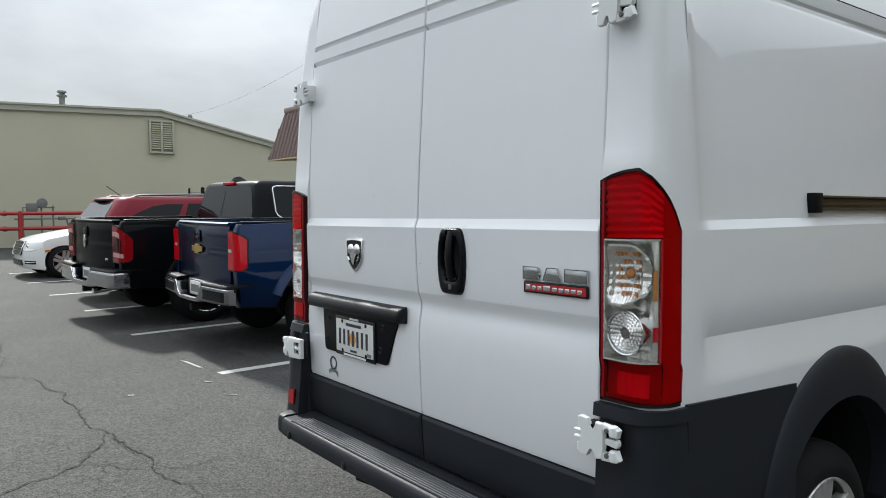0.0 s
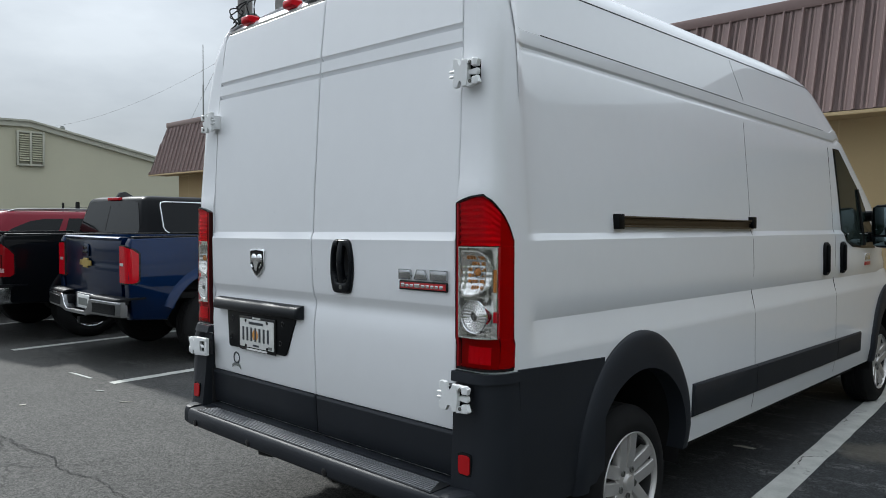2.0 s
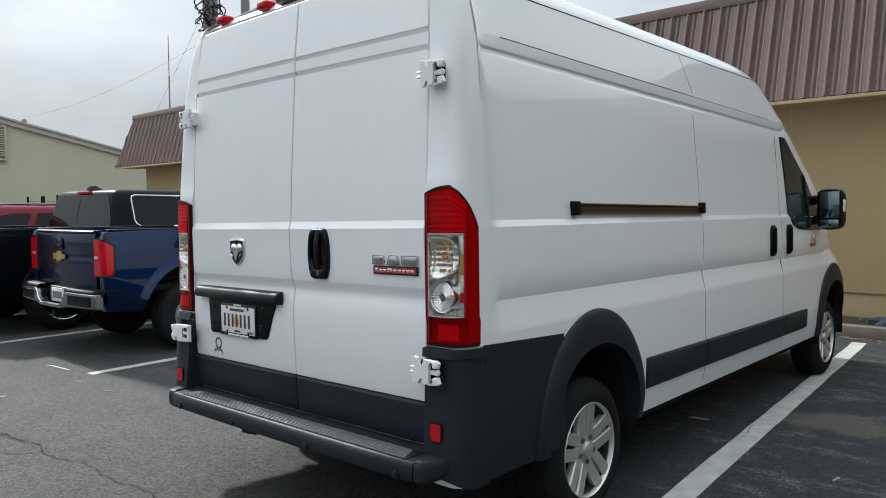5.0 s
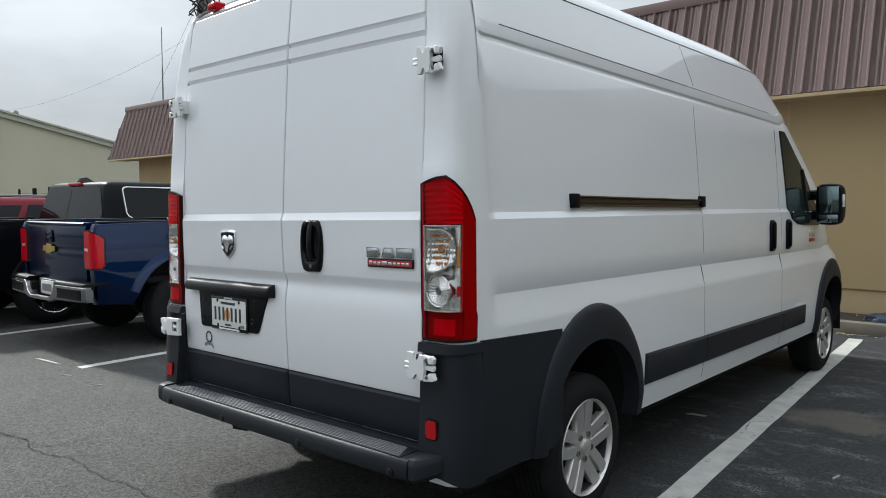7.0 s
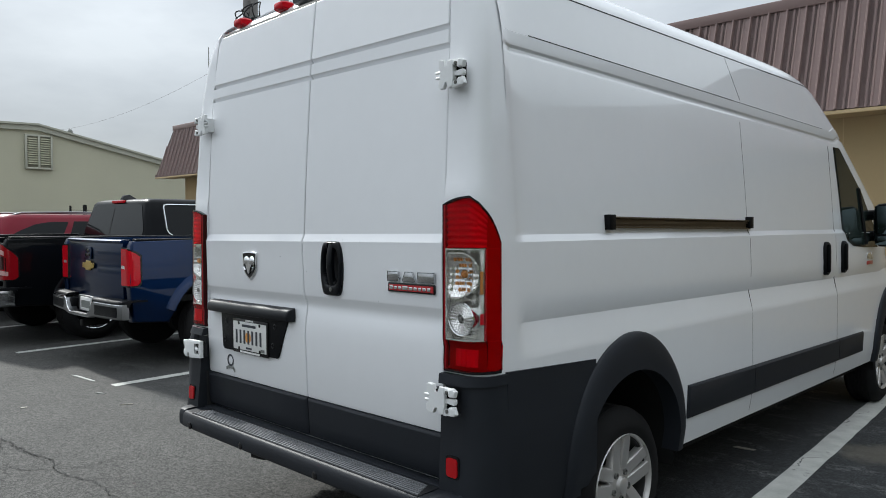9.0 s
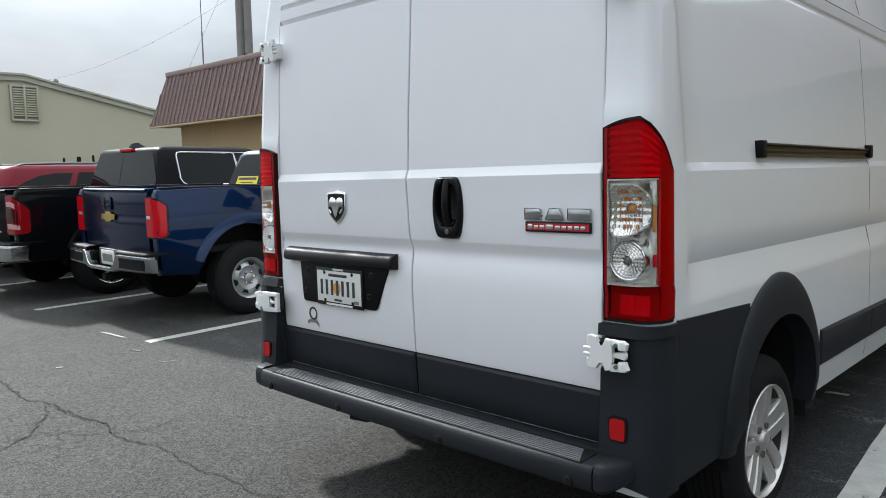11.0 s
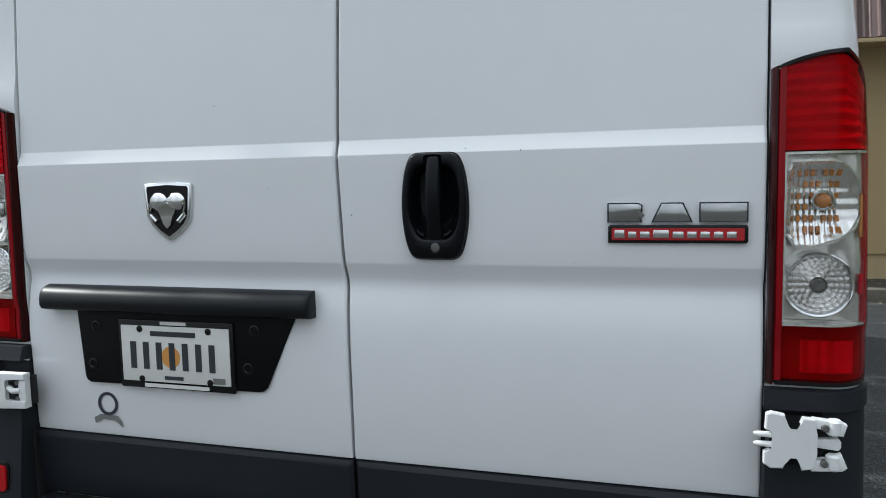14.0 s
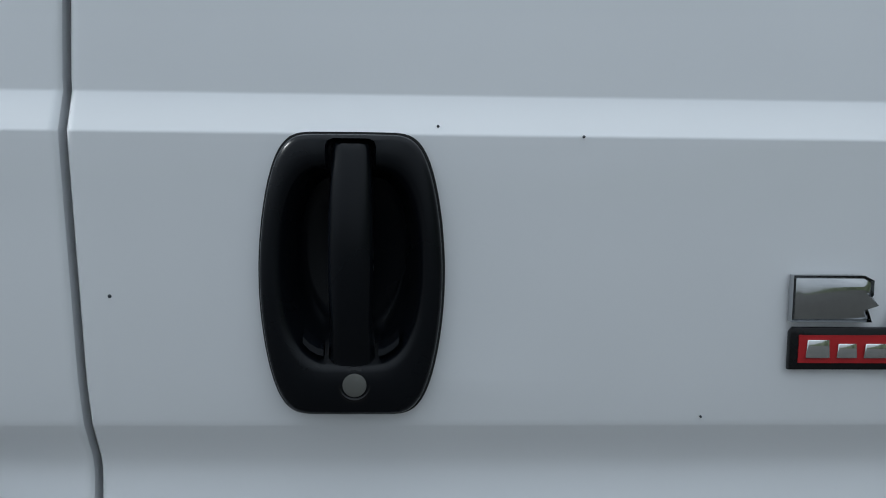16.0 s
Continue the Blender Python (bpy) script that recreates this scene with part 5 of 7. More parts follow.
pan = plate_on([(-0.694, 0.872), (-0.690, 0.862), (-0.680, 0.856), (-0.202, 0.860), (-0.190, 0.863), (-0.180, 0.872), (-0.100, 1.044), (-0.708, 1.044)], 0, 0, y_p + 0.003, 0.010, BLACK_PLASTIC, doors[-1], "plate_panel", "black plastic panel behind the plate", bevel=0.006)
for x, z in ((-0.665, 0.905), (-0.650, 1.000), (-0.227, 0.915), (-0.207, 1.005)):
    part("screw", lathe((x, y_p - 0.006, z), (0, -1, 0), [(0, 0.014), (0.002, 0.014), (0.003, 0.010), (0.0005, 0.008)], 18), GLOSS_BLACK, pan)
P0, P1, Q0, Q1 = -0.569, -0.269, 0.872, 1.008          # the plate's edges
part("plate_frame", box(P0 - 0.010, P1 + 0.010, y_p - 0.014, y_p - 0.006, Q0 - 0.018, Q1 + 0.014, bevel=0.004), GLOSS_BLACK, pan)
part("number_plate", box(P0, P1, y_p - 0.0165, y_p - 0.0135, Q0, Q1, bevel=0.001), PLATE_WHITE, pan, "white number plate with dark bars")
for i in range(7):
    x = P0 + 0.026 + i * 0.0365
    if i == 3:
        part("peach_mark", lathe((x + 0.004, y_p - 0.0165, 0.934), (0, -1, 0), [(0, 0.026), (0.0006, 0.026), (0.0008, 0.001)], 24), PEACH, pan)
    plate_on([(0, 0), (0.016, 0), (0.016, 0.066), (0, 0.066)], x, 0.903, y_p - 0.0172, 0.0008, INK, pan, "bar", bevel=0)
for x, z, w, h, m, y in ((P0 + 0.085, 0.984, 0.125, 0.012, INK, 0.0170), (P0 + 0.120, 0.879, 0.052, 0.009, INK, 0.0170), (P1 - 0.046, 0.876, 0.032, 0.014, GREY_PIPE, 0.0170), (P0 + 0.060, Q0 - 0.014, 0.180, 0.009, PLATE_WHITE, 0.0142), (P0 + 0.112, Q1 + 0.003, 0.072, 0.008, PLATE_WHITE, 0.0142)):
    plate_on([(0, 0), (w, 0), (w, h), (0, h)], x, z, y_p - y, 0.0008, m, pan, "bar", bevel=0)
for x in (P0 + 0.055, P1 - 0.055):
    for z in (Q1 - 0.008, Q0 + 0.006):
        part("screw", lathe((x, y_p - 0.016, z), (0, -1, 0), [(0, 0.008), (0.002, 0.008), (0.003, 0.005)], 12), GLOSS_BLACK, pan)
# small ring-and-ribbon sticker
SX, SZ, y_s = -0.640, 0.800, rear_y(0.78) - 0.0045
ringpts = lambda r, y: [(SX + r * math.cos(a), y, SZ + r * math.sin(a)) for a in spread(0, 2 * math.pi, 33)[:-1]]
stk = part("round_sticker", rings([ringpts(0.030, y_s), ringpts(0.030, y_s - 0.001), ringpts(0.022, y_s - 0.001), ringpts(0.022, y_s)], cap=False), INK, doors[-1], "small dark ring and ribbon sticker")
plate_on([(-0.040, -0.052), (-0.020, -0.040), (0.020, -0.042), (0.042, -0.058), (0.038, -0.044), (0.026, -0.030), (-0.024, -0.028), (-0.044, -0.038)], SX, SZ, y_s, 0.001, GREY_PIPE, stk, "ribbon", bevel=0)

# header lamps
for x in (-0.70, -0.32, 0.32, 0.70):
    part("marker_lamp", rings([[(x + w * a, 0.262 - d, 2.512 + h * b) for a, b in ((-1, -0.6), (-0.8, -1), (0.8, -1), (1, -0.6), (1, 0.6), (0.8, 1), (-0.8, 1), (-1, 0.6))] for w, h, d in ((0.042, 0.021, 0.0), (0.042, 0.021, 0.040), (0.036, 0.017, 0.058), (0.026, 0.010, 0.064))]), RED_LENS, van, "red roof marker lamp")
part("brake_lamp", rings([[(w * a, 0.262 - d, 2.512 + h * b) for a, b in ((-1, -0.7), (-0.92, -1), (0.92, -1), (1, -0.7), (1, 0.7), (0.92, 1), (-0.92, 1), (-1, 0.7))] for w, h, d in ((0.20, 0.026, 0.0), (0.20, 0.026, 0.045), (0.19, 0.020, 0.062))]), GLOSS_BLACK, van, "black brake lamp and camera housing")

# sliding-door track, seams and handles on the flank
def flank_box(name, y0, y1, z0, z1, out, material, parent, label="", bevel=0.003):
    zm = (z0 + z1) / 2
    x = min(flank_x(y0, zm), flank_x(y1, zm))
    return part(name, box(x - 0.02, x + out, y0, y1, z0, z1, bevel=bevel), material, parent, label)


track = part("slide_track", rings([[(flank_x(1.5, 1.47) + o, y, z - 0.012 * (y > 1.5)) for o, z in ((-0.004, 1.446), (0.020, 1.446), (0.020, 1.452), (0.004, 1.455), (0.004, 1.484), (0.020, 1.488), (0.020, 1.494), (-0.004, 1.494))] for y in (0.935, 2.330)]), RAIL_BROWN, van, "brown greasy sliding-door track")
part("track_bar", box(flank_x(1.5, 1.47) + 0.006, flank_x(1.5, 1.47) + 0.012, 0.94, 2.33, 1.463, 1.471), RAIL_BROWN, track)
for y0 in (0.905, 2.310):
    part("end_cap", box(flank_x(1.5, 1.47) - 0.005, flank_x(1.5, 1.47) + 0.026, y0, y0 + 0.05, 1.438, 1.502, bevel=0.004), BLACK_PLASTIC, track)


def seam_v(y_of, z0, z1, n=20, w=0.0014):
    return sheet(lambda u, z: Vector((flank_x(y_of(z), z) + 0.0006, y_of(z) + u * w, z)), (-1, 1), spread(z0, z1, n), (-0.004, 0, 0))


part("door_gap", seam_v(lambda z: 2.331, 0.43, 2.03, 70), RUBBER, van)
part("door_gap", seam_v(lambda z: 3.755 + 0.02 * (z - 1.1), 0.43, 2.0, 70), RUBBER, van)
part("door_gap", seam_v(lambda z: 2.26 + 0.55 * (z - 2.36) * -1 * 0.9, 2.155, 2.375, 8), RUBBER, van)
part("door_gap", sheet(lambda y, u: Vector((flank_x(y, 2.385 + u * 0.003) + 0.0008, y, 2.385 + u * 0.003)), spread(0.55, 3.60, 60), (-1, 1), (-0.004, 0, 0)), RUBBER, van)
def swage_joint(y, u):
    z = 2.1425 + u * 0.0022
    return Vector((flank_x(y, z) + 0.0008, y, z + swage_dip(y, z)))


part("roof_joint", sheet(swage_joint, spread(0.47, 2.27, 40), (-1, 1), (-0.004, 0, 0)), RUBBER, van)
part("roof_joint", sheet(lambda y, u: swage_joint(y, u * 0.45), spread(2.27, 3.70, 30), (-1, 1), (-0.004, 0, 0)), RUBBER, van)
for y in (3.53, 3.89):
    hp = [(0.052 * math.copysign(abs(math.cos(a)) ** 0.7, math.cos(a)), 0.112 * math.copysign(abs(math.sin(a)) ** 0.55, math.sin(a))) for a in spread(0, 2 * math.pi, 33)[:-1]]
    x = flank_x(y, 1.235)
    h = part("side_handle", rings([[(x + o, y + 0.02 + k * a, 1.232 + k * b) for a, b in hp] for o, k in ((-0.01, 1.0), (0.010, 1.0), (0.018, 0.9), (0.006, 0.72))]), BLACK_PLASTIC, van, "black door handle")
    part("lever", box(x + 0.004, x + 0.030, y + 0.006, y + 0.034, 1.14, 1.325, bevel=0.008), BLACK_PLASTIC, h)
for i in range(4):
    flank_box("badge_bar", 4.46 + i * 0.034, 4.484 + i * 0.034, 1.195, 1.245, 0.004, CHROME, van, "chrome bars of a fender badge", 0.001)
flank_box("badge_bar", 4.455, 4.60, 1.155, 1.182, 0.004, RED_BADGE, van, "", 0.001)

# front door glass with its black surround, and the windscreen
WIN = [(3.90, 1.985), (4.02, 1.985), (4.20, 1.86), (4.42, 1.69), (4.62, 1.52), (4.78, 1.37), (4.77, 1.30), (4.40, 1.305), (4.16, 1.32), (4.03, 1.36), (3.96, 1.43)]
def pane(poly, off, thick, material, name, side, parent, label=""):
    cy, cz = sum(p[0] for p in poly) / len(poly), sum(p[1] for p in poly) / len(poly)
    bm = bmesh.new()
    rows = []
    for k in (1.0, 0.75, 0.5, 0.25, 0.02):
        rows.append([(side * (flank_x(cy + (y - cy) * k, cz + (z - cz) * k) + off), cy + (y - cy) * k, cz + (z - cz) * k) for y, z in poly])
    first = [(a - side * thick, b, c) for a, b, c in rows[0]]
    return part(name, put_rings(bm, [first] + rows), material, parent, label)


def grown(poly, d):
    cy, cz = sum(p[0] for p in poly) / len(poly), sum(p[1] for p in poly) / len(poly)
    return [(y + d * (1 if y > cy else -1), z + d * (1 if z > cz else -1)) for y, z in poly]


def dense(poly, k=4):
    return [(a[0] + (b[0] - a[0]) * i / k, a[1] + (b[1] - a[1]) * i / k) for a, b in zip(poly, poly[1:] + poly[:1]) for i in range(k)]


for side in (1, -1):
    sur = pane(dense(grown(WIN, 0.018)), 0.003, 0.01, GLOSS_BLACK, "window_surround", side, van)
    pane(dense(WIN), 0.006, 0.008, CAB_GLASS, "door_glass", side, sur, "green tinted door glass")
    part("window_post", tube([(side * (flank_x(4.36, 1.72) + 0.006), 4.36, 1.73), (side * (flank_x(4.42, 1.31) + 0.006), 4.42, 1.31)], 0.014), GLOSS_BLACK, sur)
    # door mirror
    mir = part("door_mirror", rings([[(side * (1.17 + hw * a + (0.01 if d > 0.05 else 0)), 4.50 + d, 1.452 + hh * b) for a, b in barrel(2.0, 2.0, 1.9, 2.0, 28, 4.5)] for hw, hh, d in ((0.092, 0.158, 0.0), (0.098, 0.165, 0.02), (0.095, 0.16, 0.09), (0.075, 0.135, 0.15), (0.04, 0.08, 0.18))]), BLACK_PLASTIC, van, "large black door mirror")
    part("mirror_glass", box(min(side * 1.087, side * 1.247), max(side * 1.087, side * 1.247), 4.494, 4.499, 1.385, 1.595, bevel=0.002), MIRROR, mir, "convex mirror glass")
    part("lower_glass", box(min(side * 1.092, side * 1.242), max(side * 1.092, side * 1.242), 4.494, 4.499, 1.305, 1.370, bevel=0.002), MIRROR, mir)
    part("side_repeater", box(min(side * 1.255, side * 1.275), max(side * 1.255, side * 1.275), 4.52, 4.58, 1.43, 1.53, bevel=0.006), AMBER if side < 0 else PLATE_WHITE, mir)
    for z in (1.37, 1.53):
        part("mirror_arm", tube([(side * 0.94, 4.62, z - 0.03), (side * 1.03, 4.58, z), (side * 1.12, 4.55, z)], 0.040), BLACK_PLASTIC, mir)
part("windscreen", sheet(lambda u, z: Vector((u * (flank_x(4.0, z) - 0.14), front_y(z) + 0.003 - (front_y(z) - max(0.9, front_y(z) - 0.55)) * (1 - math.sqrt(max(0, 1 - (abs(u) * 0.55) ** 2))), z)), spread(-1, 1, 13), spread(1.40, 2.10, 8), (0, -0.005, 0)), DARK_GLASS, van, "dark windscreen")


# ---- wheels ----
def tyre(R, r, w, parent, at, sx, name="wheel"):
    prof = [(0.0, r), (0.0, r + 0.02), (0.006, R * 0.80), (0.012, R * 0.90), (0.030, R * 0.975), (0.045, R * 0.995)]
    k = 5
    for i in range(k):
        a = 0.045 + (w - 0.09) * i / k
        b = a + (w - 0.09) / k
        prof += [(a + 0.001, R), (b - 0.009, R), (b - 0.007, R - 0.008), (b - 0.001, R - 0.008)]
    prof += [(w - 0.045, R * 0.995), (w - 0.026, R * 0.972), (w - 0.007, R * 0.90), (w + 0.006, R * 0.815), (w + 0.008, R * 0.76), (w + 0.004, r + 0.022), (w - 0.002, r + 0.006), (w - 0.004, r), (w - 0.03, r - 0.012), (0.03, r - 0.012)]
    return part(name, lathe((at[0] - sx * w, at[1], at[2]), (sx, 0, 0), prof, 56), TYRE, parent, "black tyre on its wheel")


def twin_spoke_wheel(at, sx, R, parent, r=0.213, w=0.230, material=None, pairs=5, spin=0.0):
    material = material or ALLOY
    t = tyre(R, r, w, parent, at, sx)
    x = at[0]
    part("rim", lathe((x - sx * 0.03, at[1], at[2]), (sx, 0, 0), [(0.0, r - 0.004), (0.030, r + 0.003), (0.034, r + 0.001), (0.030, r - 0.003), (0.010, r - 0.008), (0.0, r - 0.008)], 48, cap=False), material, t)
    part("barrel", lathe((x - sx * 0.16, at[1], at[2]), (sx, 0, 0), [(0.0, r - 0.02), (0.14, r - 0.010), (0.14, r - 0.016), (0.0, r - 0.028)], 40, cap=False), BARREL, t)
    part("brake_drum", lathe((x - sx * 0.16, at[1], at[2]), (sx, 0, 0), [(0, 0.15), (0.05, 0.15), (0.06, 0.12), (0.06, 0.001)], 28), UNDER, t)
    hub = part("hub", lathe((x - sx * 0.085, at[1], at[2]), (sx, 0, 0), [(0, 0.082), (0.045, 0.086), (0.060, 0.080), (0.066, 0.038), (0.080, 0.034), (0.084, 0.028), (0.085, 0.001)], 32), material, t)
    for i in range(pairs):
        for d in (-1, 1):
            a = radians(spin) + 2 * math.pi * i / pairs
            def spoke(u, v, a=a, d=d):
                rr = 0.060 + (r - 0.066) * v
                wid = 0.0285
                n = Vector((0, -math.sin(a), math.cos(a)))
                c = Vector((0, math.cos(a), math.sin(a))) * rr + n * d * (0.0315 + 0.010 * v)
                dep = -0.020 + 0.026 * v - 0.010 * v * v - 0.003 * u * u - (0.006 if abs(u) > 0.9 else 0.0)
                return Vector((x + sx * dep, at[1], at[2])) + c + n * (u * wid)
            part("spoke", sheet(spoke, [-1, -0.86, 0, 0.86, 1], spread(0, 1, 6), (-sx * 0.03, 0, 0)), material, hub)
        a = radians(spin) + 2 * math.pi * (i + 0.5) / pairs
        part("wheel_bolt", lathe((x - sx * 0.026, at[1] + 0.060 * math.cos(a), at[2] + 0.060 * math.sin(a)), (sx, 0, 0), [(0, 0.014), (0.012, 0.014), (0.013, 0.009), (0.006, 0.008)], 10), AXLE_GREY, hub)
    return t


for sx in (1, -1):
    for wy in (WHEEL_Y, FRONT_Y):
        twin_spoke_wheel((sx * (1.035 if wy < 3 else 1.012), wy, HUB_Z), sx, 0.335, van, r=0.220, spin=20)


# ---- parked vehicles ----
def quad_panel(name, material, parent, quad, region, out=0.006, thick=0.008, label="", outline=None):
    """A pane on a bilinear face. region: polygon of (u, v) in the face, 0 to 1."""
    a, b, c, d = (Vector(p) for p in quad)
    n = ((b - a).cross(d - a)).normalized()
    mid = (a + b + c + d) / 4
    if n.dot(mid - Vector((0, mid.y if abs(n.x) > 0.5 else mid.y + (2 if mid.y < 2.5 else -2), mid.z))) < 0:
        n = -n
    def at(u, v):
        return a * (1 - u) * (1 - v) + b * u * (1 - v) + c * u * v + d * (1 - u) * v
    bm = bmesh.new()
    lo = [at(u, v) + n * (out - thick) for u, v in region]
    hi = [at(u, v) + n * out for u, v in region]
    put_rings(bm, [lo, hi])
    ob = part(name, bm, material, parent, label)
    if outline:
        pts = [at(u, v) + n * (out + 0.002) for u, v in region]
        part("window_trim", tube(pts + [pts[0]], 0.011, 6), outline, ob, "bright window trim")
    return ob


def round_rect(x0, x1, y0, y1, z, r, k=5):
    out = []
    for cx, cy, a0 in ((x1 - r, y1 - r, 0), (x0 + r, y1 - r, 90), (x0 + r, y0 + r, 180), (x1 - r, y0 + r, 270)):
        for i in range(k):
            a = radians(a0 + 90 * i / (k - 1))
            out.append((cx + r * math.cos(a), cy + r * math.sin(a), z))
    return out


def greenhouse(parent, material, z0, z1, base, top, w0, w1, r=0.09):
    """A cab: base and top are (rear, front) in y. Returns its faces."""
    zs = (z0, z0 + (z1 - z0) * 0.5, z1 - 0.07, z1 - 0.025, z1)
    rows = []
    for z in zs:
        k = min(1.0, (z - z0) / (z1 - z0 - 0.05))
        shrink = 0.0 if z < z1 - 0.06 else (0.03 if z < z1 - 0.01 else 0.12)
        w = w0 + (w1 - w0) * k - shrink
        rows.append(round_rect(-w, w, base[0] + (top[0] - base[0]) * k + shrink, base[1] + (top[1] - base[1]) * k - shrink, z, r))
    ob = part("cab", rings(rows), material, parent)
    zt = z1 - 0.05
    rear = ((-w0 + 0.06, base[0], z0), (w0 - 0.06, base[0], z0), (w1 - 0.06, top[0], zt), (-w1 + 0.06, top[0], zt))
    right = ((w0, base[0] + 0.06, z0), (w0, base[1] - 0.06, z0), (w1, top[1] - 0.06, zt), (w1, top[0] + 0.06, zt))
    left = tuple((-x, y, z) for x, y, z in right)
    front = ((w0 - 0.06, base[1], z0), (-w0 + 0.06, base[1], z0), (-w1 + 0.06, top[1], zt), (w1 - 0.06, top[1], zt))
    return ob, rear, right, left, front


def arc_pts(cy, cz, r, z_cut, n=14):
    a0 = math.asin((z_cut - cz) / r)
    return [(cy - r * math.cos(a), cz + r * math.sin(a)) for a in spread(a0, math.pi - a0, n)]


def steel_wheel(at, sx, R, parent, r=0.205, w=0.25, material=None, holes=6):
    t = tyre(R, r, w, parent, at, sx)
    x = at[0]
    material = material or STEEL
    part("rim", lathe((x - sx * 0.15, at[1], at[2]), (sx, 0, 0), [(0.0, r - 0.03), (0.125, r - 0.02), (0.142, r + 0.006), (0.150, r), (0.140, r - 0.016), (0.105, r - 0.030), (0.0, r - 0.04)], 44), material, t)
    disc = part("disc", lathe((x - sx * 0.075, at[1], at[2]), (sx, 0, 0), [(-0.02, r - 0.02), (0.0, r - 0.022), (0.022, r - 0.05), (0.040, r - 0.085), (0.030, 0.075), (0.026, 0.07), (0.026, 0.048), (0.050, 0.044), (0.054, 0.036), (0.052, 0.001)], 44), material, t)
    for i in range(holes):
        a = 2 * math.pi * (i + 0.25) / holes
        rr = r - 0.062
        # dark plug in the uncut disc, standing for a shaded opening
        part("slot_shade", rings([[(x - sx * d, at[1] + (rr + k * u) * math.cos(a + v / rr), at[2] + (rr + k * u) * math.sin(a + v / rr)) for u, v in ((-0.018, -0.014), (-0.018, 0.014), (0.002, 0.026), (0.018, 0.028), (0.018, -0.028), (0.002, -0.026))] for d, k in ((0.075, 1.0), (0.034, 1.0))]), UNDER, disc)
        a = 2 * math.pi * i / holes
        part("wheel_nut", lathe((x - sx * 0.046, at[1] + 0.060 * math.cos(a), at[2] + 0.060 * math.sin(a)), (sx, 0, 0), [(0, 0.012), (0.022, 0.011), (0.024, 0.006)], 8), CHROME, disc)
    return t


def round_poly(x0, x1, y0, y1, r):
    return [(x, y) for x, y, _ in round_rect(x0, x1, y0, y1, 0, r)]


def pickup(spec):
    v = thing("pickup_truck", spec["label"], "pickup truck", spec["at"], spec["yaw"])
    P, W, RZ, L = spec["paint"], spec["w"], spec["rail"], spec["length"]
    ay, fy, ar, bed = spec["axle"], spec["front"], spec["arch"], spec["bed"]
    bot, bow = 0.465, spec["bow"]
    # bed sides with their arches
    for sx in (1, -1):
        poly = [(0.175, bot + 0.03)] + arc_pts(ay, spec["R"] + 0.02, ar, bot) + [(bed, bot), (bed, RZ), (0.9, RZ + 0.005), (0.19, RZ - 0.005), (0.165, RZ - 0.05), (0.155, 0.9)]
        x0 = sx * W
        side = part("bed_side", prism(poly, (x0 - sx * 0.11, 0, 0), (0, 1, 0), (0, 0, 1), (sx * 0.11, 0, 0), bevel=0.022, seg=3), P, v)
        part("rail_cap", box(min(x0 - sx * 0.10, x0 - sx * 0.015), max(x0 - sx * 0.10, x0 - sx * 0.015), 0.22, bed - 0.02, RZ - 0.004, RZ + 0.018, bevel=0.006), BLACK_PLASTIC, side)
        lip_r = ar
        for cy in (ay, fy):
            def lip(a, k, cy=cy, x0=x0, sx=sx):
                rr = lip_r - 0.012 + (0.05 + spec["flare"]) * k
                return Vector((x0 + sx * ((0.016 + 0.2 * spec["flare"]) * (1 - k * k) + 0.004 - 0.010 * k), cy - rr * math.cos(a), spec["R"] + 0.02 + rr * math.sin(a)))
            part("arch_lip", sheet(lip, spread(0.35, math.pi - 0.35, 22), (0, 0.06, 0.15, 0.3, 0.5, 0.7, 0.85, 1), (-sx * 0.06, 0, 0)), P, side)
    part("bed_floor", box(-W + 0.1, W - 0.1, 0.2, bed, 0.66, 0.72), UNDER, v)
    part("bulkhead", box(-W + 0.1, W - 0.1, bed - 0.05, bed, 0.7, RZ), P, v)
    front = [(bed + 0.01, bot - 0.08), (fy - ar - 0.02, bot - 0.1)] + arc_pts(fy, spec["R"] + 0.02, ar, bot - 0.08) + [(L - 0.05, 0.45), (L, 0.7), (L - 0.02, 1.0), (L - 0.3, 1.10), (fy - 0.35, 1.17), (fy - 0.62, RZ - 0.02), (bed + 0.01, RZ - 0.01)]
    part("body", prism(front, (-W, 0, 0), (0, 1, 0), (0, 0, 1), (2 * W, 0, 0), bevel=0.03, seg=3), P, v)
    part("chassis", box(-0.42, 0.42, 1.5, L - 0.4, 0.40, 0.62), UNDER, v)
    part("axle", tube([(-W + 0.2, ay, spec["R"]), (W - 0.2, ay, spec["R"])], 0.06), UNDER, v)
    part("diff", lathe((-0.13, ay, spec["R"]), (1, 0, 0), [(0, 0.05), (0.06, 0.14), (0.2, 0.14), (0.26, 0.05)], 20), UNDER, v)
    # tailgate
    TW = W - spec["lamp_w"] - 0.012
    gate = part("tailgate", sheet(lambda x, z: Vector((x, 0.160 - bow * (1 - (x / TW) ** 2) + lerp_table([(0.60, 0.03), (0.68, 0.006), (0.95, 0.0), (1.05, 0.008), (1.10, 0.004), (RZ - 0.06, 0.0), (RZ - 0.01, 0.012), (RZ, 0.03)], z), z)), [-TW, -TW + 0.006, -TW + 0.02] + spread(-0.6, 0.6, 13) + [TW - 0.02, TW - 0.006, TW], [0.63, 0.65, 0.68, 0.82, 0.95, 1.0, 1.05, 1.08, 1.10, RZ - 0.06, RZ - 0.03, RZ - 0.01, RZ], (0, 0.05, 0)), P, v)
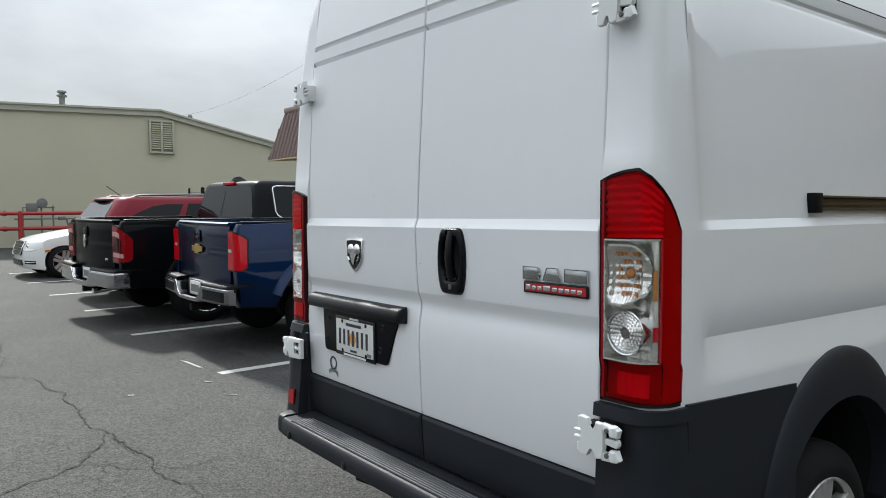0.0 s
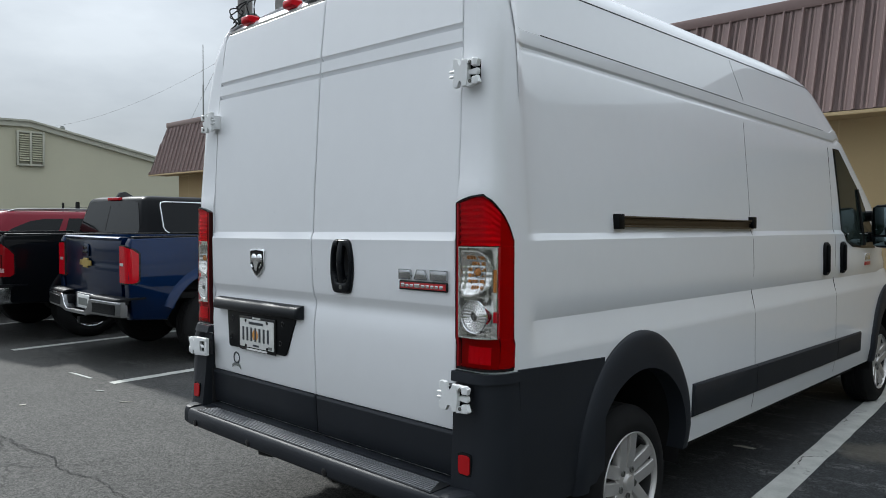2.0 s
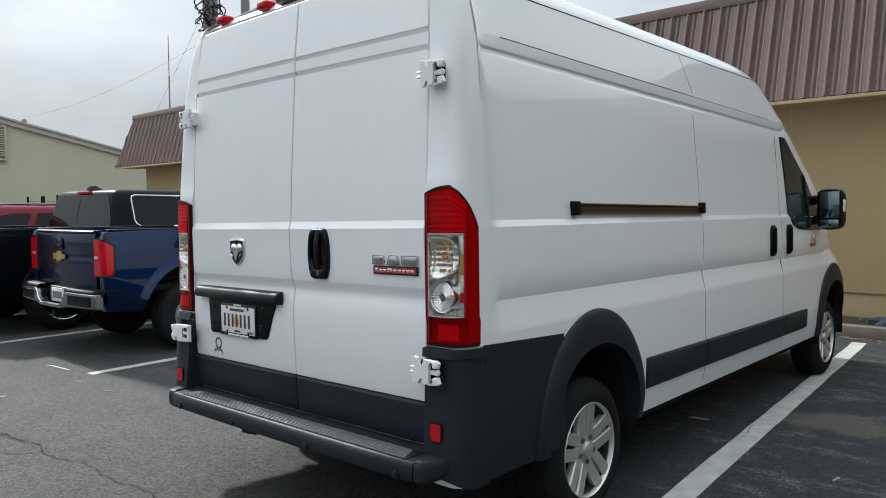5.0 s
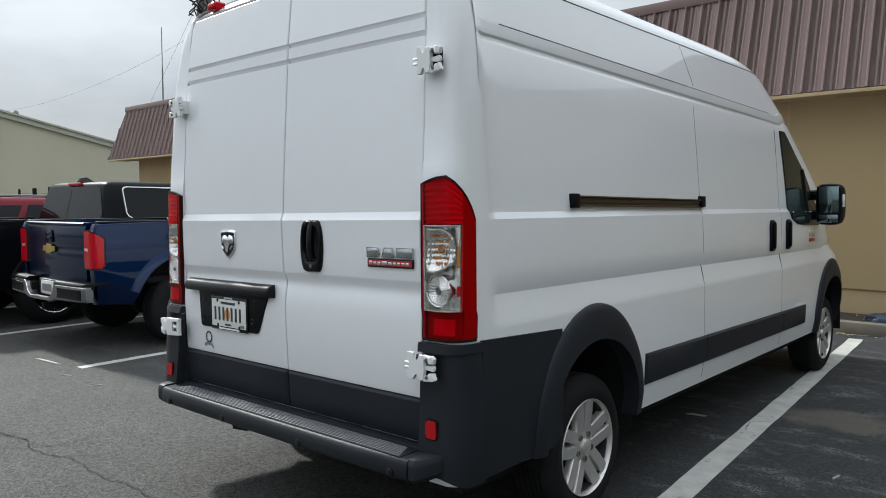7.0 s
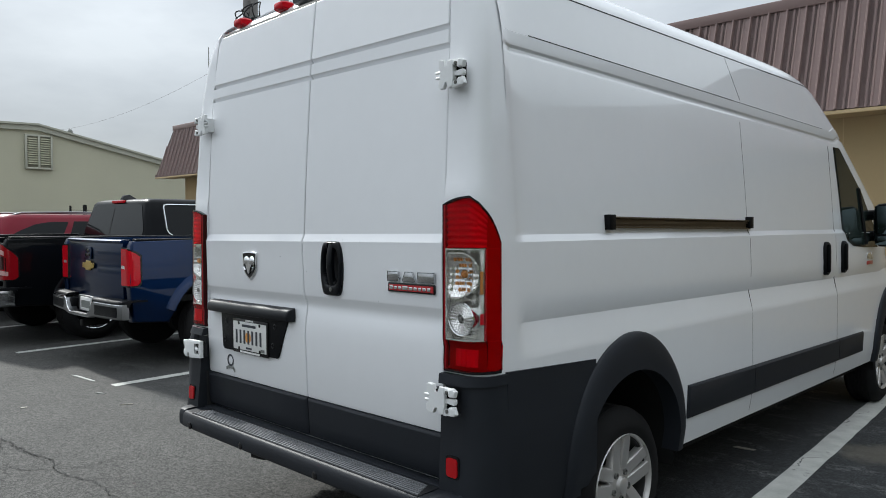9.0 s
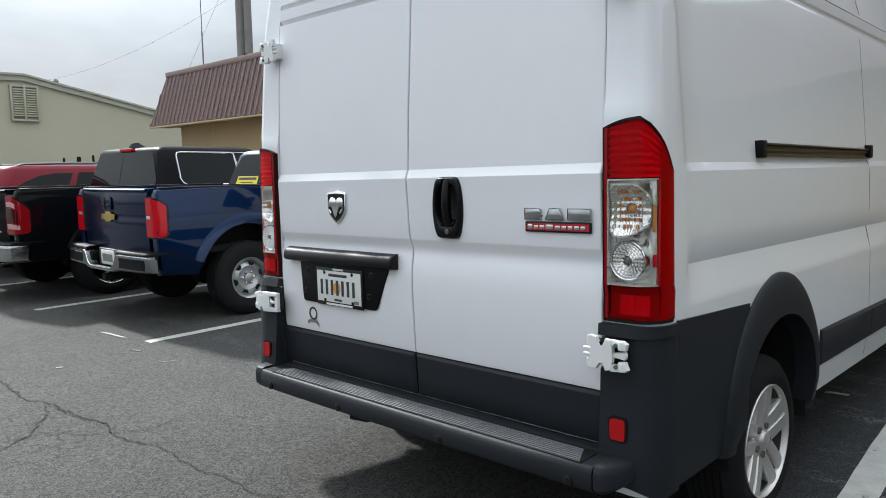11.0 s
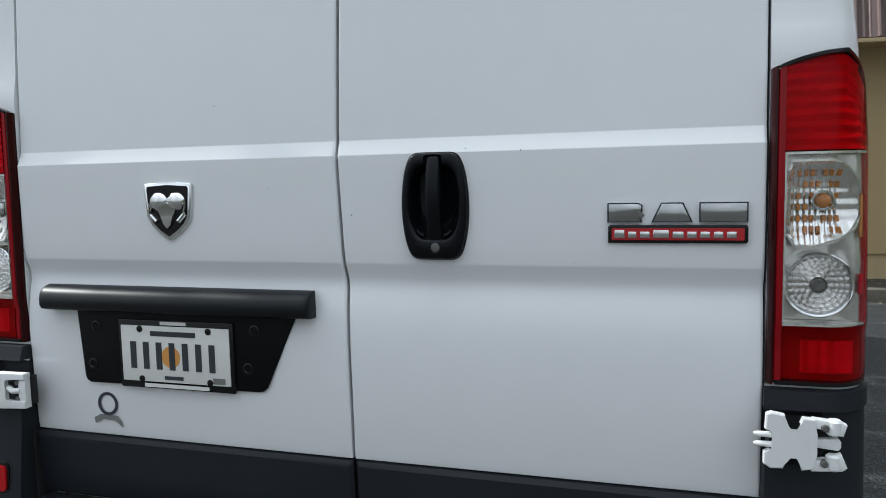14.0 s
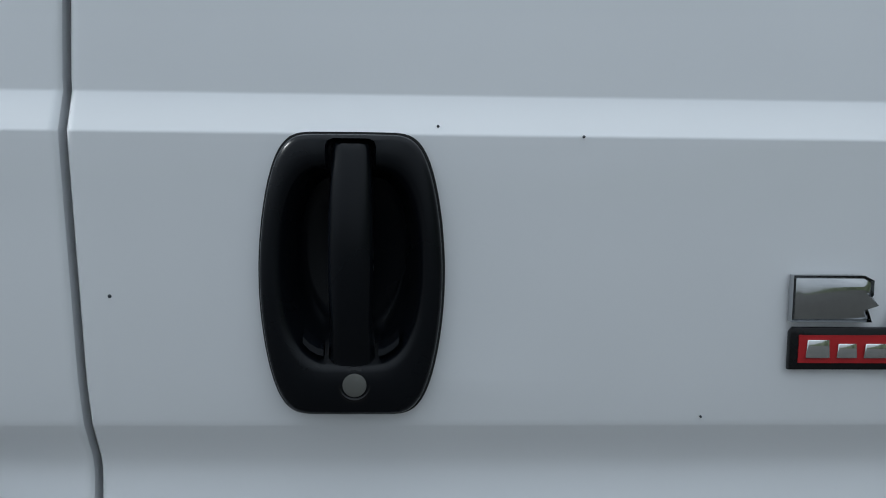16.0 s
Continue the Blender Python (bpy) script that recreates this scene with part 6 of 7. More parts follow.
    part("spoiler_edge", rings([[(x, y - bow * (1 - (x / TW) ** 2), z) for y, z in ((0.146, RZ - 0.022), (0.144, RZ - 0.005), (0.160, RZ + 0.006), (0.215 + bow, RZ + 0.006), (0.215 + bow, RZ - 0.03))] for x in spread(-TW + 0.01, TW - 0.01, 13)]), P, gate)
    hb = part("gate_handle", prism(round_poly(-0.085, 0.085, -0.065, 0.065, 0.03), (0, 0.160 - bow, RZ - 0.140), (1, 0, 0), (0, 0, 1), (0, -0.012, 0), bevel=0.004), spec["handle"], gate)
    part("lever", box(-0.060, 0.060, 0.140 - bow, 0.152 - bow, RZ - 0.170, RZ - 0.145, bevel=0.004), GLOSS_BLACK, hb)
    part("keyhole", box(-0.050, 0.050, 0.144 - bow, 0.152 - bow, RZ - 0.130, RZ - 0.100, bevel=0.003), GLOSS_BLACK, hb)
    spec["badge"](gate, 0.156 - bow)
    for sx in (1, -1):
        lw = spec["lamp_w"]
        xi, xo = sx * (W - lw), sx * (W + 0.001)
        z0, z1 = spec["lamp_z"]
        wrap = spec["wrap"]
        def lens(u, k, xi=xi, xo=xo, sx=sx, z0=z0, z1=z1):
            # from the gate across the rear, round the corner and along the side
            x, y = ((lerp_table([(0, xi), (0.5, xo - sx * 0.035), (0.6, xo - sx * 0.010), (0.7, xo + sx * 0.006), (1, xo + sx * 0.008)], u)), lerp_table([(0, 0.140), (0.5, 0.138), (0.6, 0.146), (0.7, 0.172), (1, wrap)], u))
            drop = spec["lamp_drop"] * max(0.0, (u - 0.25) / 0.75) ** 2.2
            rise = 0.030 * max(0.0, (u - 0.85) / 0.15) ** 2
            zz = z0 + rise + (z1 - z0 - drop - rise) * k
            return Vector((x, y, zz))
        us, ks = [0, 0.03, 0.2, 0.4, 0.5, 0.55, 0.6, 0.65, 0.7, 0.8, 0.85, 0.9, 0.94, 0.97, 1.0], [0, 0.03, 0.1, 0.5, 0.9, 0.97, 1.0]
        lamp = part("tail_lamp", sheet(lens, us, ks, (-sx * 0.03, 0.03, 0)), RED_LENS if spec["bright"] else DEEP_RED, v, "red wraparound tail lamp")
        part("lamp_bezel", sheet(lambda u, k: lens(u * 1.0, -0.04 + 1.08 * k) + Vector((-sx * 0.004 if u < 0.7 else 0.0, 0.006 + (0.012 if u > 0.7 else 0), 0)) + Vector((-sx * 0.003, 0, 0)), us, ks, (-sx * 0.03, 0.03, 0)), GLOSS_BLACK, lamp)
        for u0, u1, k0, k1, m in spec["lamp_marks"]:
            part("lens_insert", sheet(lambda u, k: lens(u, k) + Vector((sx * 0.002, -0.004, 0)), spread(u0, u1, 6), [k0, k0 + 0.02, k1 - 0.02, k1], (0, 0.004, 0)), m, lamp)
    # rear bumper: a bright bar that drops round a black step well in the middle
    CH = spec["bumper"]
    def bow_y(x): return 0.05 * (abs(x) / W) ** 2 + 0.6 * max(0.0, abs(x) / W - 0.92) ** 1.5 + 0.9 * max(0.0, abs(x) - W - 0.025)
    def bow_x(x): return math.copysign(min(abs(x), W + 0.025 + 0.15 * max(0.0, abs(x) - W - 0.025)), x)
    def top_z(x): return lerp_table([(0.24, 0.535), (0.31, 0.575), (0.36, 0.660), (0.40, 0.676), (1.3, 0.676)], abs(x))
    def low_z(x): return spec["lift"] + lerp_table([(0.30, 0.470), (0.40, 0.490), (1.3, 0.505)], abs(x))
    xs = sorted({-x for x in (0.24, 0.27, 0.31, 0.33, 0.36, 0.38, 0.40)} | {0.24, 0.27, 0.31, 0.33, 0.36, 0.38, 0.40} | set(spread(-0.24, 0.24, 5)) | set(spread(-W - 0.025 - spec["ends"], -0.42, 22)) | set(spread(0.42, W + 0.025 + spec["ends"], 22)))
    def bar_face(x, q):
        k, o = q
        return Vector((bow_x(x), bow_y(x) - 0.018 + o, low_z(x) + (top_z(x) - low_z(x)) * k))
    bump = part("rear_bumper", sheet(bar_face, xs, [(0.0, 0.05), (0.0, 0.018), (0.06, 0.004), (0.16, 0.0), (0.5, 0.004), (0.84, 0.0), (0.94, 0.003), (1.0, 0.014), (1.0, 0.06)], (0, 0.03, 0)), CH, v, "bright rear bumper with a black step")
    # thin chrome tube added as the highlight along the bumper's top edge
    part("bumper_highlight", tube([(bow_x(x), bow_y(x) - 0.012, top_z(x) - 0.006) for x in xs if abs(x) < W + 0.02], 0.0060, 8), CHROME, bump)
    part("step_tread", box(-0.30, 0.30, 0.0, 0.20, 0.512, 0.534, bevel=0.006), BLACK_PLASTIC, bump)
    part("plate_panel", box(-0.24, 0.24, 0.080, 0.16, 0.52, 0.70, bevel=0.012), spec["panel"], bump)
    for sx in (1, -1):
        part("bumper_top", sheet(lambda x, q, sx=sx: Vector((sx * bow_x(x), bow_y(x) + q[1], q[0])), spread(0.37, W + 0.025 + spec["ends"] + 0.02, 20), [(0.668, -0.002), (0.690, -0.006), (0.704, 0.004), (0.712, 0.03), (0.712, 0.17)], (0, 0.0, -0.02)), BLACK_PLASTIC, bump)
        if spec["corner_step"]:
            part("corner_step", sheet(lambda x, q, sx=sx: Vector((sx * x, bow_y(x) - 0.020 + q[1], q[0])), spread(0.44, W - 0.03, 12), [(0.548, 0.012), (0.552, -0.002), (0.600, 0.004), (0.648, -0.002), (0.652, 0.012)], (0, 0.02, 0)), BLACK_PLASTIC, bump)
        part("well_cheek", box(min(sx * 0.30, sx * 0.36), max(sx * 0.30, sx * 0.36), 0.03, 0.16, 0.50, 0.66, bevel=0.01), BLACK_PLASTIC, bump)
    pl = part("number_plate", box(-0.152, 0.152, 0.068, 0.078, 0.545, 0.685, bevel=0.003), PLATE_WHITE, bump, "white number plate with a dark bar")
    part("bar", box(-0.12, 0.12, 0.0665, 0.0682, 0.575, 0.650), GREY_PIPE, pl)
    part("tow_hitch", box(-0.035, 0.035, 0.02, 0.3, 0.39, 0.460, bevel=0.006), UNDER, bump)
    if spec["trim"]:
        part("exhaust_pipe", tube([(0.40 * W, 0.02, 0.425), (0.40 * W, 0.3, 0.455), (0.42 * W, 1.2, 0.44)], 0.034, 14), CHROME, v)
    # cab
    z0, z1 = RZ - 0.02, spec["top"]
    cab, rear, right, left, frontq = greenhouse(v, P, z0, z1, (bed + 0.02, fy - 0.55), (bed + 0.13, fy - 1.35), W - 0.06, W - 0.22)
    quad_panel("rear_window", DARK_GLASS, cab, rear, [(0.03, 0.06), (0.97, 0.06), (0.99, 0.2), (0.95, 0.90), (0.88, 0.96), (0.12, 0.96), (0.05, 0.90), (0.01, 0.2)], label="dark rear cab window")
    for face in (right, left):
        quad_panel("side_window", DARK_GLASS, cab, face, [(0.145, 0.04), (0.50, 0.04), (0.52, 0.10), (0.70, 0.88), (0.69, 0.93), (0.150, 0.93), (0.124, 0.91), (0.110, 0.85), (0.109, 0.25), (0.118, 0.12)], outline=spec["trim"])
        quad_panel("side_window", DARK_GLASS, cab, face, [(0.53, 0.04), (0.95, 0.04), (0.95, 0.15), (0.88, 0.93), (0.72, 0.93)], outline=spec["trim"])
    quad_panel("windscreen", DARK_GLASS, cab, frontq, [(0.04, 0.06), (0.96, 0.06), (0.94, 0.93), (0.06, 0.93)])
    part("roof_brake_lamp", box(-0.16, 0.16, bed + 0.105, bed + 0.16, z1 - 0.058, z1 - 0.018, bevel=0.008), RED_LENS, cab, "red high brake lamp")
    for sx in (1, -1):
        for wy in (ay, fy):
            spec["wheel"]((sx * (W - 0.01), wy, spec["R"]), sx, spec["R"], v)
            pts = arc_pts(wy, spec["R"] + 0.02, ar - 0.004, bot)
            part("wheel_well", rings([[(sx * xw, y, z) for y, z in pts] for xw in (W - 0.42, W - 0.04)], closed=False), UNDER, v)
            part("wheel_well", prism(pts, (sx * (W - 0.43), 0, 0), (0, 1, 0), (0, 0, 1), (sx * 0.01, 0, 0)), UNDER, v)
    return v, cab, rear


def bow_tie(gate, y):
    part("gold_emblem", prism([(-0.158, -0.026), (-0.062, -0.026), (-0.064, -0.050), (0.050, -0.050), (0.054, -0.026), (0.144, -0.026), (0.158, 0.026), (0.062, 0.026), (0.064, 0.050), (-0.050, 0.050), (-0.054, 0.026), (-0.144, 0.026)], (0, y, 1.015), (1, 0, 0), (0, 0, 1), (0, -0.012, 0), bevel=0.004), GOLD, gate, "gold emblem")
    part("badge_bar", box(-0.72, -0.56, y + 0.046, y + 0.066, 0.845, 0.868, bevel=0.002), CHROME, gate)


def oval_mark(gate, y):
    part("chrome_emblem", prism([(0.030 * math.cos(a) * 1.4, 0.085 * math.sin(a)) for a in spread(0, 2 * math.pi, 21)[:-1]], (-0.02, y, 1.02), (1, 0, 0), (0, 0, 1), (0, -0.014, 0), bevel=0.004), CHROME, gate, "chrome emblem")
    part("badge_bar", box(0.52, 0.64, y + 0.052, y + 0.070, 0.80, 0.825, bevel=0.002), CHROME, gate)


BLUE_AT, BLACK_AT = (-5.335, 0.945, 0), (-7.80, 0.40, 0)
_, blue_cab, blue_rear = pickup(dict(label="dark blue metallic pickup truck with chrome bumper, parked in a bay", at=BLUE_AT, yaw=0.5, paint=BLUE, w=0.92, rail=1.285, length=5.4, axle=1.10, front=4.36, arch=0.555, flare=0.05, R=0.372, bed=1.86, lamp_w=0.172, lamp_z=(0.85, 1.205), lamp_drop=0.075, wrap=0.250, bow=0.05, lift=0.03, ends=0.03, bright=True, lamp_marks=((0.05, 0.32, 0.46, 0.54, REFLECTOR),), handle=BLUE, badge=bow_tie, bumper=GUNMETAL, panel=GUNMETAL, corner_step=True, trim=None, top=1.70, wheel=lambda at, sx, R, v: steel_wheel(at, sx, R, v)))
note = quad_panel("window_sticker", YELLOW, blue_cab, blue_rear, [(0.12, 0.06), (0.41, 0.06), (0.41, 0.30), (0.12, 0.30)], out=0.009, thick=0.002, label="yellow sticker with dark bars")
quad_panel("bar", INK, note, blue_rear, [(0.14, 0.19), (0.39, 0.19), (0.39, 0.26), (0.14, 0.26)], out=0.0105, thick=0.001)
quad_panel("bar", INK, note, blue_rear, [(0.18, 0.10), (0.35, 0.10), (0.35, 0.13), (0.18, 0.13)], out=0.0105, thick=0.001)
black_truck, black_cab, black_rear = pickup(dict(label="black pickup truck with chrome bumper and bright window trim", at=BLACK_AT, yaw=5, paint=BLACK_CAR, w=1.03, rail=1.275, length=5.8, axle=1.18, front=4.85, arch=0.49, flare=0.03, R=0.40, bed=1.86, lamp_w=0.24, lamp_z=(0.80, 1.21), lamp_drop=0.16, wrap=0.285, bow=0.085, lift=0.0, ends=0.11, bright=False, lamp_marks=((0.06, 0.72, 0.13, 0.26, PINK_INSERT), (0.06, 0.58, 0.72, 0.85, PINK_INSERT), (0.06, 0.66, 0.30, 0.68, WINE)), handle=BLACK_CAR, badge=oval_mark, bumper=DIMMED_CHROME, panel=BLACK_PLASTIC, corner_step=False, trim=CHROME, top=1.79, wheel=lambda at, sx, R, v: twin_spoke_wheel(at, sx, R, v, r=0.26, w=0.27, material=CHROME, pairs=5, spin=40)))
quad_panel("window_frame", GLOSS_BLACK, black_cab, black_rear, [(0.44, 0.10), (0.46, 0.10), (0.46, 0.82), (0.62, 0.82), (0.62, 0.86), (0.44, 0.86)], out=0.009, thick=0.002)
part("roof_fin", rings([[(0.0 + w * a, 2.14 + y, 1.785 + z) for a in (-1, 1)] + [(0.0 + w * 0.5, 2.14 + y, 1.785 + z + h), (0.0 - w * 0.5, 2.14 + y, 1.785 + z + h)] for y, w, h, z in ((-0.12, 0.03, 0.004, 0), (-0.08, 0.05, 0.06, 0), (0.0, 0.055, 0.075, 0), (0.12, 0.03, 0.01, 0))]), GLOSS_BLACK, black_cab)
part("wiring_loop", tube([(1.02, 1.62, 0.52), (1.045, 1.50, 0.70), (1.048, 1.30, 0.86), (1.045, 1.2, 0.90)], 0.008, 6), AXLE_GREY, black_truck)

# the red estate car behind the black truck
suv = thing("red_suv", "dark red sport utility vehicle with roof rails, parked in a bay", "suv", (-10.28, 0.86, 0), 4)
SW = 0.955
sideline = [(0.06, 0.52)] + arc_pts(0.98, 0.38, 0.44, 0.48) + arc_pts(4.0, 0.38, 0.44, 0.42) + [(4.95, 0.45), (5.0, 0.8), (4.9, 1.0), (3.75, 1.12), (0.04, 1.14), (0.0, 0.8)]
def suv_ring(u):
    """The outline across the width, its tail drawn forwards towards the corners."""
    k = abs(u)
    return [(u * SW, y + 0.30 * k ** 3 * max(0.0, 1 - y / 0.5), z - 0.03 * k ** 6 * min(1, max(0, (z - 0.9) / 0.2))) for y, z in sideline]


part("body", rings([suv_ring(u) for u in (-1, -0.98, -0.94, -0.85, -0.7, -0.45, 0, 0.45, 0.7, 0.85, 0.94, 0.98, 1)]), RED_CAR, suv)
scab, srear, sright, sleft, sfront = greenhouse(suv, RED_CAR, 1.10, 1.585, (0.06, 3.75), (0.36, 2.85), SW - 0.02, SW - 0.17, 0.20)
quad_panel("rear_window", SKY_PALE_GLASS, scab, srear, [(0.09, 0.10), (0.91, 0.10), (0.90, 0.85), (0.86, 0.90), (0.14, 0.90), (0.10, 0.85)], label="dark tailgate window")
for face in (sright, sleft):
    quad_panel("side_window", DARK_GLASS, scab, face, [(0.052, 0.20), (0.295, 0.20), (0.365, 0.84), (0.26, 0.84), (0.18, 0.76), (0.11, 0.55), (0.07, 0.36)])
    quad_panel("side_window", DARK_GLASS, scab, face, [(0.33, 0.20), (0.58, 0.20), (0.62, 0.86), (0.40, 0.86)])
    quad_panel("side_window", DARK_GLASS, scab, face, [(0.61, 0.20), (0.92, 0.20), (0.86, 0.86), (0.65, 0.86)])
part("spoiler", rings([[(x, y + 0.20 * (abs(x) / 0.66) ** 3, z - 0.012 * (abs(x) / 0.66) ** 3) for y, z in ((0.285, 1.540), (0.290, 1.553), (0.46, 1.585), (0.46, 1.555))] for x in spread(-0.64, 0.64, 11)]), RED_CAR, scab)
part("spoiler_edge", rings([[(x, y + 0.20 * (abs(x) / 0.66) ** 3, z - 0.012 * (abs(x) / 0.66) ** 3) for y, z in ((0.278, 1.520), (0.280, 1.541), (0.36, 1.552), (0.36, 1.530))] for x in spread(-0.63, 0.63, 11)]), UNDER, scab)
for sx in (1, -1):
    rail = part("roof_rail", tube([(sx * 0.68, 0.55, 1.565), (sx * 0.68, 0.68, 1.605), (sx * 0.68, 1.4, 1.620), (sx * 0.68, 2.3, 1.615), (sx * 0.68, 2.6, 1.575)], 0.014), GUNMETAL, scab, "bright roof rail")
    part("tail_lamp", box(min(sx * 0.70, sx * 0.96), max(sx * 0.70, sx * 0.96), 0.20, 0.40, 0.86, 1.02, bevel=0.03), RED_LENS, suv)
    for wy in (0.98, 4.0):
        steel_wheel((sx * 0.95, wy, 0.37), sx, 0.37, suv, r=0.235, material=ALLOY, holes=5)
        part("wheel_well", lathe((sx * 0.6, wy, 0.38), (sx, 0, 0), [(0, 0.01), (0, 0.43), (0.25, 0.432)], 28), UNDER, suv)
part("antenna", tube([(0.10, 0.62, 1.58), (0.06, 0.50, 1.67), (0.02, 0.40, 1.75)], 0.006, 6), GLOSS_BLACK, scab)
part("rear_bumper", rings([[(x, y + 0.26 * (abs(x) / SW) ** 3, z) for y, z in ((-0.02, 0.48), (-0.05, 0.52), (-0.05, 0.68), (-0.02, 0.72), (0.15, 0.72), (0.15, 0.48))] for x in spread(-SW + 0.02, SW - 0.02, 13)]), RED_CAR, suv)

# white saloon, nose out
sal = thing("white_sedan", "white sedan parked nose out with chrome grille", "car", (-14.88, 0.335, 0), 4)
CW = 0.93
prof = [(0.24, 0.19), (0.48, 0.17)] + arc_pts(0.86, 0.33, 0.37, 0.20, 20) + [(1.3, 0.20)] + arc_pts(3.75, 0.33, 0.37, 0.20, 20) + [(4.9, 0.3), (4.95, 0.85), (4.3, 1.02), (1.75, 0.985), (1.45, 0.965), (1.15, 0.930), (0.85, 0.880), (0.55, 0.815), (0.36, 0.760), (0.27, 0.715), (0.22, 0.62), (0.19, 0.48), (0.18, 0.34), (0.20, 0.24)]
def hull_ring(u):
    """The saloon's outline across its width, drawn back and down towards the corners."""
    k = abs(u)
    return [(u * (CW - 0.05 * max(0.0, (z - 0.6) / 0.4)), y + (0.30 * k ** 3.5 * max(0.0, 1 - (y - 0.18) / 0.30) if y < 0.48 or z > 0.72 else 0.0), z - (0.045 * k ** 3 + (0.05 if k > 0.99 else 0.0)) * min(1, max(0, (z - 0.55) / 0.3))) for y, z in prof]


part("body", rings([hull_ring(u) for u in (-1, -0.985, -0.96, -0.90, -0.8, -0.65, -0.5, -0.25, 0, 0.25, 0.5, 0.65, 0.8, 0.90, 0.96, 0.985, 1)]), WHITE_CAR, sal)
ccab, crear, cright, cleft, cfront = greenhouse(sal, WHITE_CAR, 0.95, 1.44, (1.45, 4.4), (2.35, 3.7), CW - 0.05, CW - 0.28)
quad_panel("windscreen", DARK_GLASS, ccab, crear, [(0.03, 0.05), (0.97, 0.05), (0.94, 0.93), (0.06, 0.93)])
for face in (cright, cleft):
    quad_panel("side_window", DARK_GLASS, ccab, face, [(0.12, 0.08), (0.48, 0.08), (0.48, 0.92), (0.30, 0.92)])
    quad_panel("side_window", DARK_GLASS, ccab, face, [(0.51, 0.08), (0.85, 0.08), (0.72, 0.92), (0.51, 0.92)])
def across(x, w=CW):
    """How far the nose is drawn back at a place across its width."""
    return 0.30 * min(1.0, abs(x) / w) ** 3.5


gr = part("grille", sheet(lambda x, z: Vector((x, 0.165 + 0.09 * max(0.0, (z - 0.46) / 0.26) ** 2 + across(x), z)), spread(-0.36, 0.36, 9), [0.455, 0.48, 0.60, 0.70, 0.725], (0, 0.06, 0)), GLOSS_BLACK, sal, "black grille with chrome bars")
for i in range(4):
    z = 0.495 + i * 0.056
    part("grille_bar", tube([(x, 0.160 + 0.09 * max(0.0, (z - 0.46) / 0.26) ** 2 + across(x), z) for x in spread(-0.34, 0.34, 7)], 0.0045, 6), CHROME, gr)
part("grille_frame", tube([(x, 0.162 + 0.09 * max(0.0, (z - 0.46) / 0.26) ** 2 + across(x), z) for x, z in ((-0.35, 0.46), (-0.38, 0.60), (-0.37, 0.72), (0, 0.735), (0.37, 0.72), (0.38, 0.60), (0.35, 0.46), (0, 0.45), (-0.35, 0.46))], 0.010, 8), CHROME, gr)
part("lower_intake", sheet(lambda x, z: Vector((x, 0.170 + across(x), z)), spread(-0.40, 0.40, 7), [0.255, 0.27, 0.35, 0.365], (0, 0.06, 0)), GLOSS_BLACK, sal)
for sx in (1, -1):
    def lamp_face(u, k, sx=sx):
        x = 0.42 + 0.46 * u
        z0, z1 = lerp_table([(0, 0.56), (0.5, 0.545), (1, 0.60)], u), lerp_table([(0, 0.69), (0.5, 0.715), (1, 0.715)], u)
        return Vector((sx * x, 0.185 + across(x) + 0.06 * k + 0.10 * u ** 2 * k, z0 + (z1 - z0) * k))
    hl = part("headlamp", sheet(lamp_face, spread(0, 1, 10), [0, 0.1, 0.5, 0.9, 1.0], (0, 0.08, 0)), BACKPLATE, sal, "clear headlamp")
    for u in (0.30, 0.66):
        c = lamp_face(u, 0.5)
        part("lens", lathe((c.x, c.y + 0.006, c.z), (sx * 0.4, -1, 0), [(0, 0.048), (0.012, 0.046), (0.018, 0.034), (0.012, 0.028), (0.014, 0.001)], 18), CHROME, hl)
    fg = part("fog_lamp", sheet(lambda x, z, sx=sx: Vector((sx * x, 0.175 + across(x), z)), spread(0.52, 0.80, 6), [0.29, 0.30, 0.345, 0.355], (0, 0.05, 0)), GLOSS_BLACK, sal)
    part("fog_bar", tube([(sx * x, 0.172 + across(x), 0.322) for x in spread(0.53, 0.80, 6)], 0.006, 6), CHROME, fg)
    part("side_marker", box(min(sx * 0.905, sx * 0.934), max(sx * 0.905, sx * 0.934), 0.50, 0.60, 0.530, 0.575, bevel=0.004), AMBER, sal)
    for wy in (0.86, 3.75):
        twin_spoke_wheel((sx * 0.925, wy, 0.325), sx, 0.325, sal, r=0.225, w=0.22, spin=10)
        part("wheel_well", lathe((sx * 0.6, wy, 0.33), (sx, 0, 0), [(0, 0.01), (0, 0.36), (0.25, 0.362)], 28), UNDER, sal)


# ---- small things of the yard ----
rail = thing("pipe_guard", "red painted pipe guard rail before the gas meters", "guard rail", (-25.0, 0, 0))
for z in (1.17, 0.68):
    part("rail_pipe", tube([(0, 0.6, z), (0, 4.4, z)], 0.06, 14), RED_PIPE, rail)
    part("pipe_cap", lathe((0, 1.30, z), (0, 1, 0), [(0, 0.085), (0.10, 0.085)], 14), RED_PIPE, rail)
for y in (0.7, 1.79, 4.2):
    part("post", lathe((0, y, -0.05), (0, 0, 1), [(0, 0.075), (1.28, 0.075), (1.30, 0.05)], 16), RED_PIPE, rail)
meter = thing("gas_meter", "grey gas pipework with regulator on the wall", "gas meter", (-25.7, 0, 0))
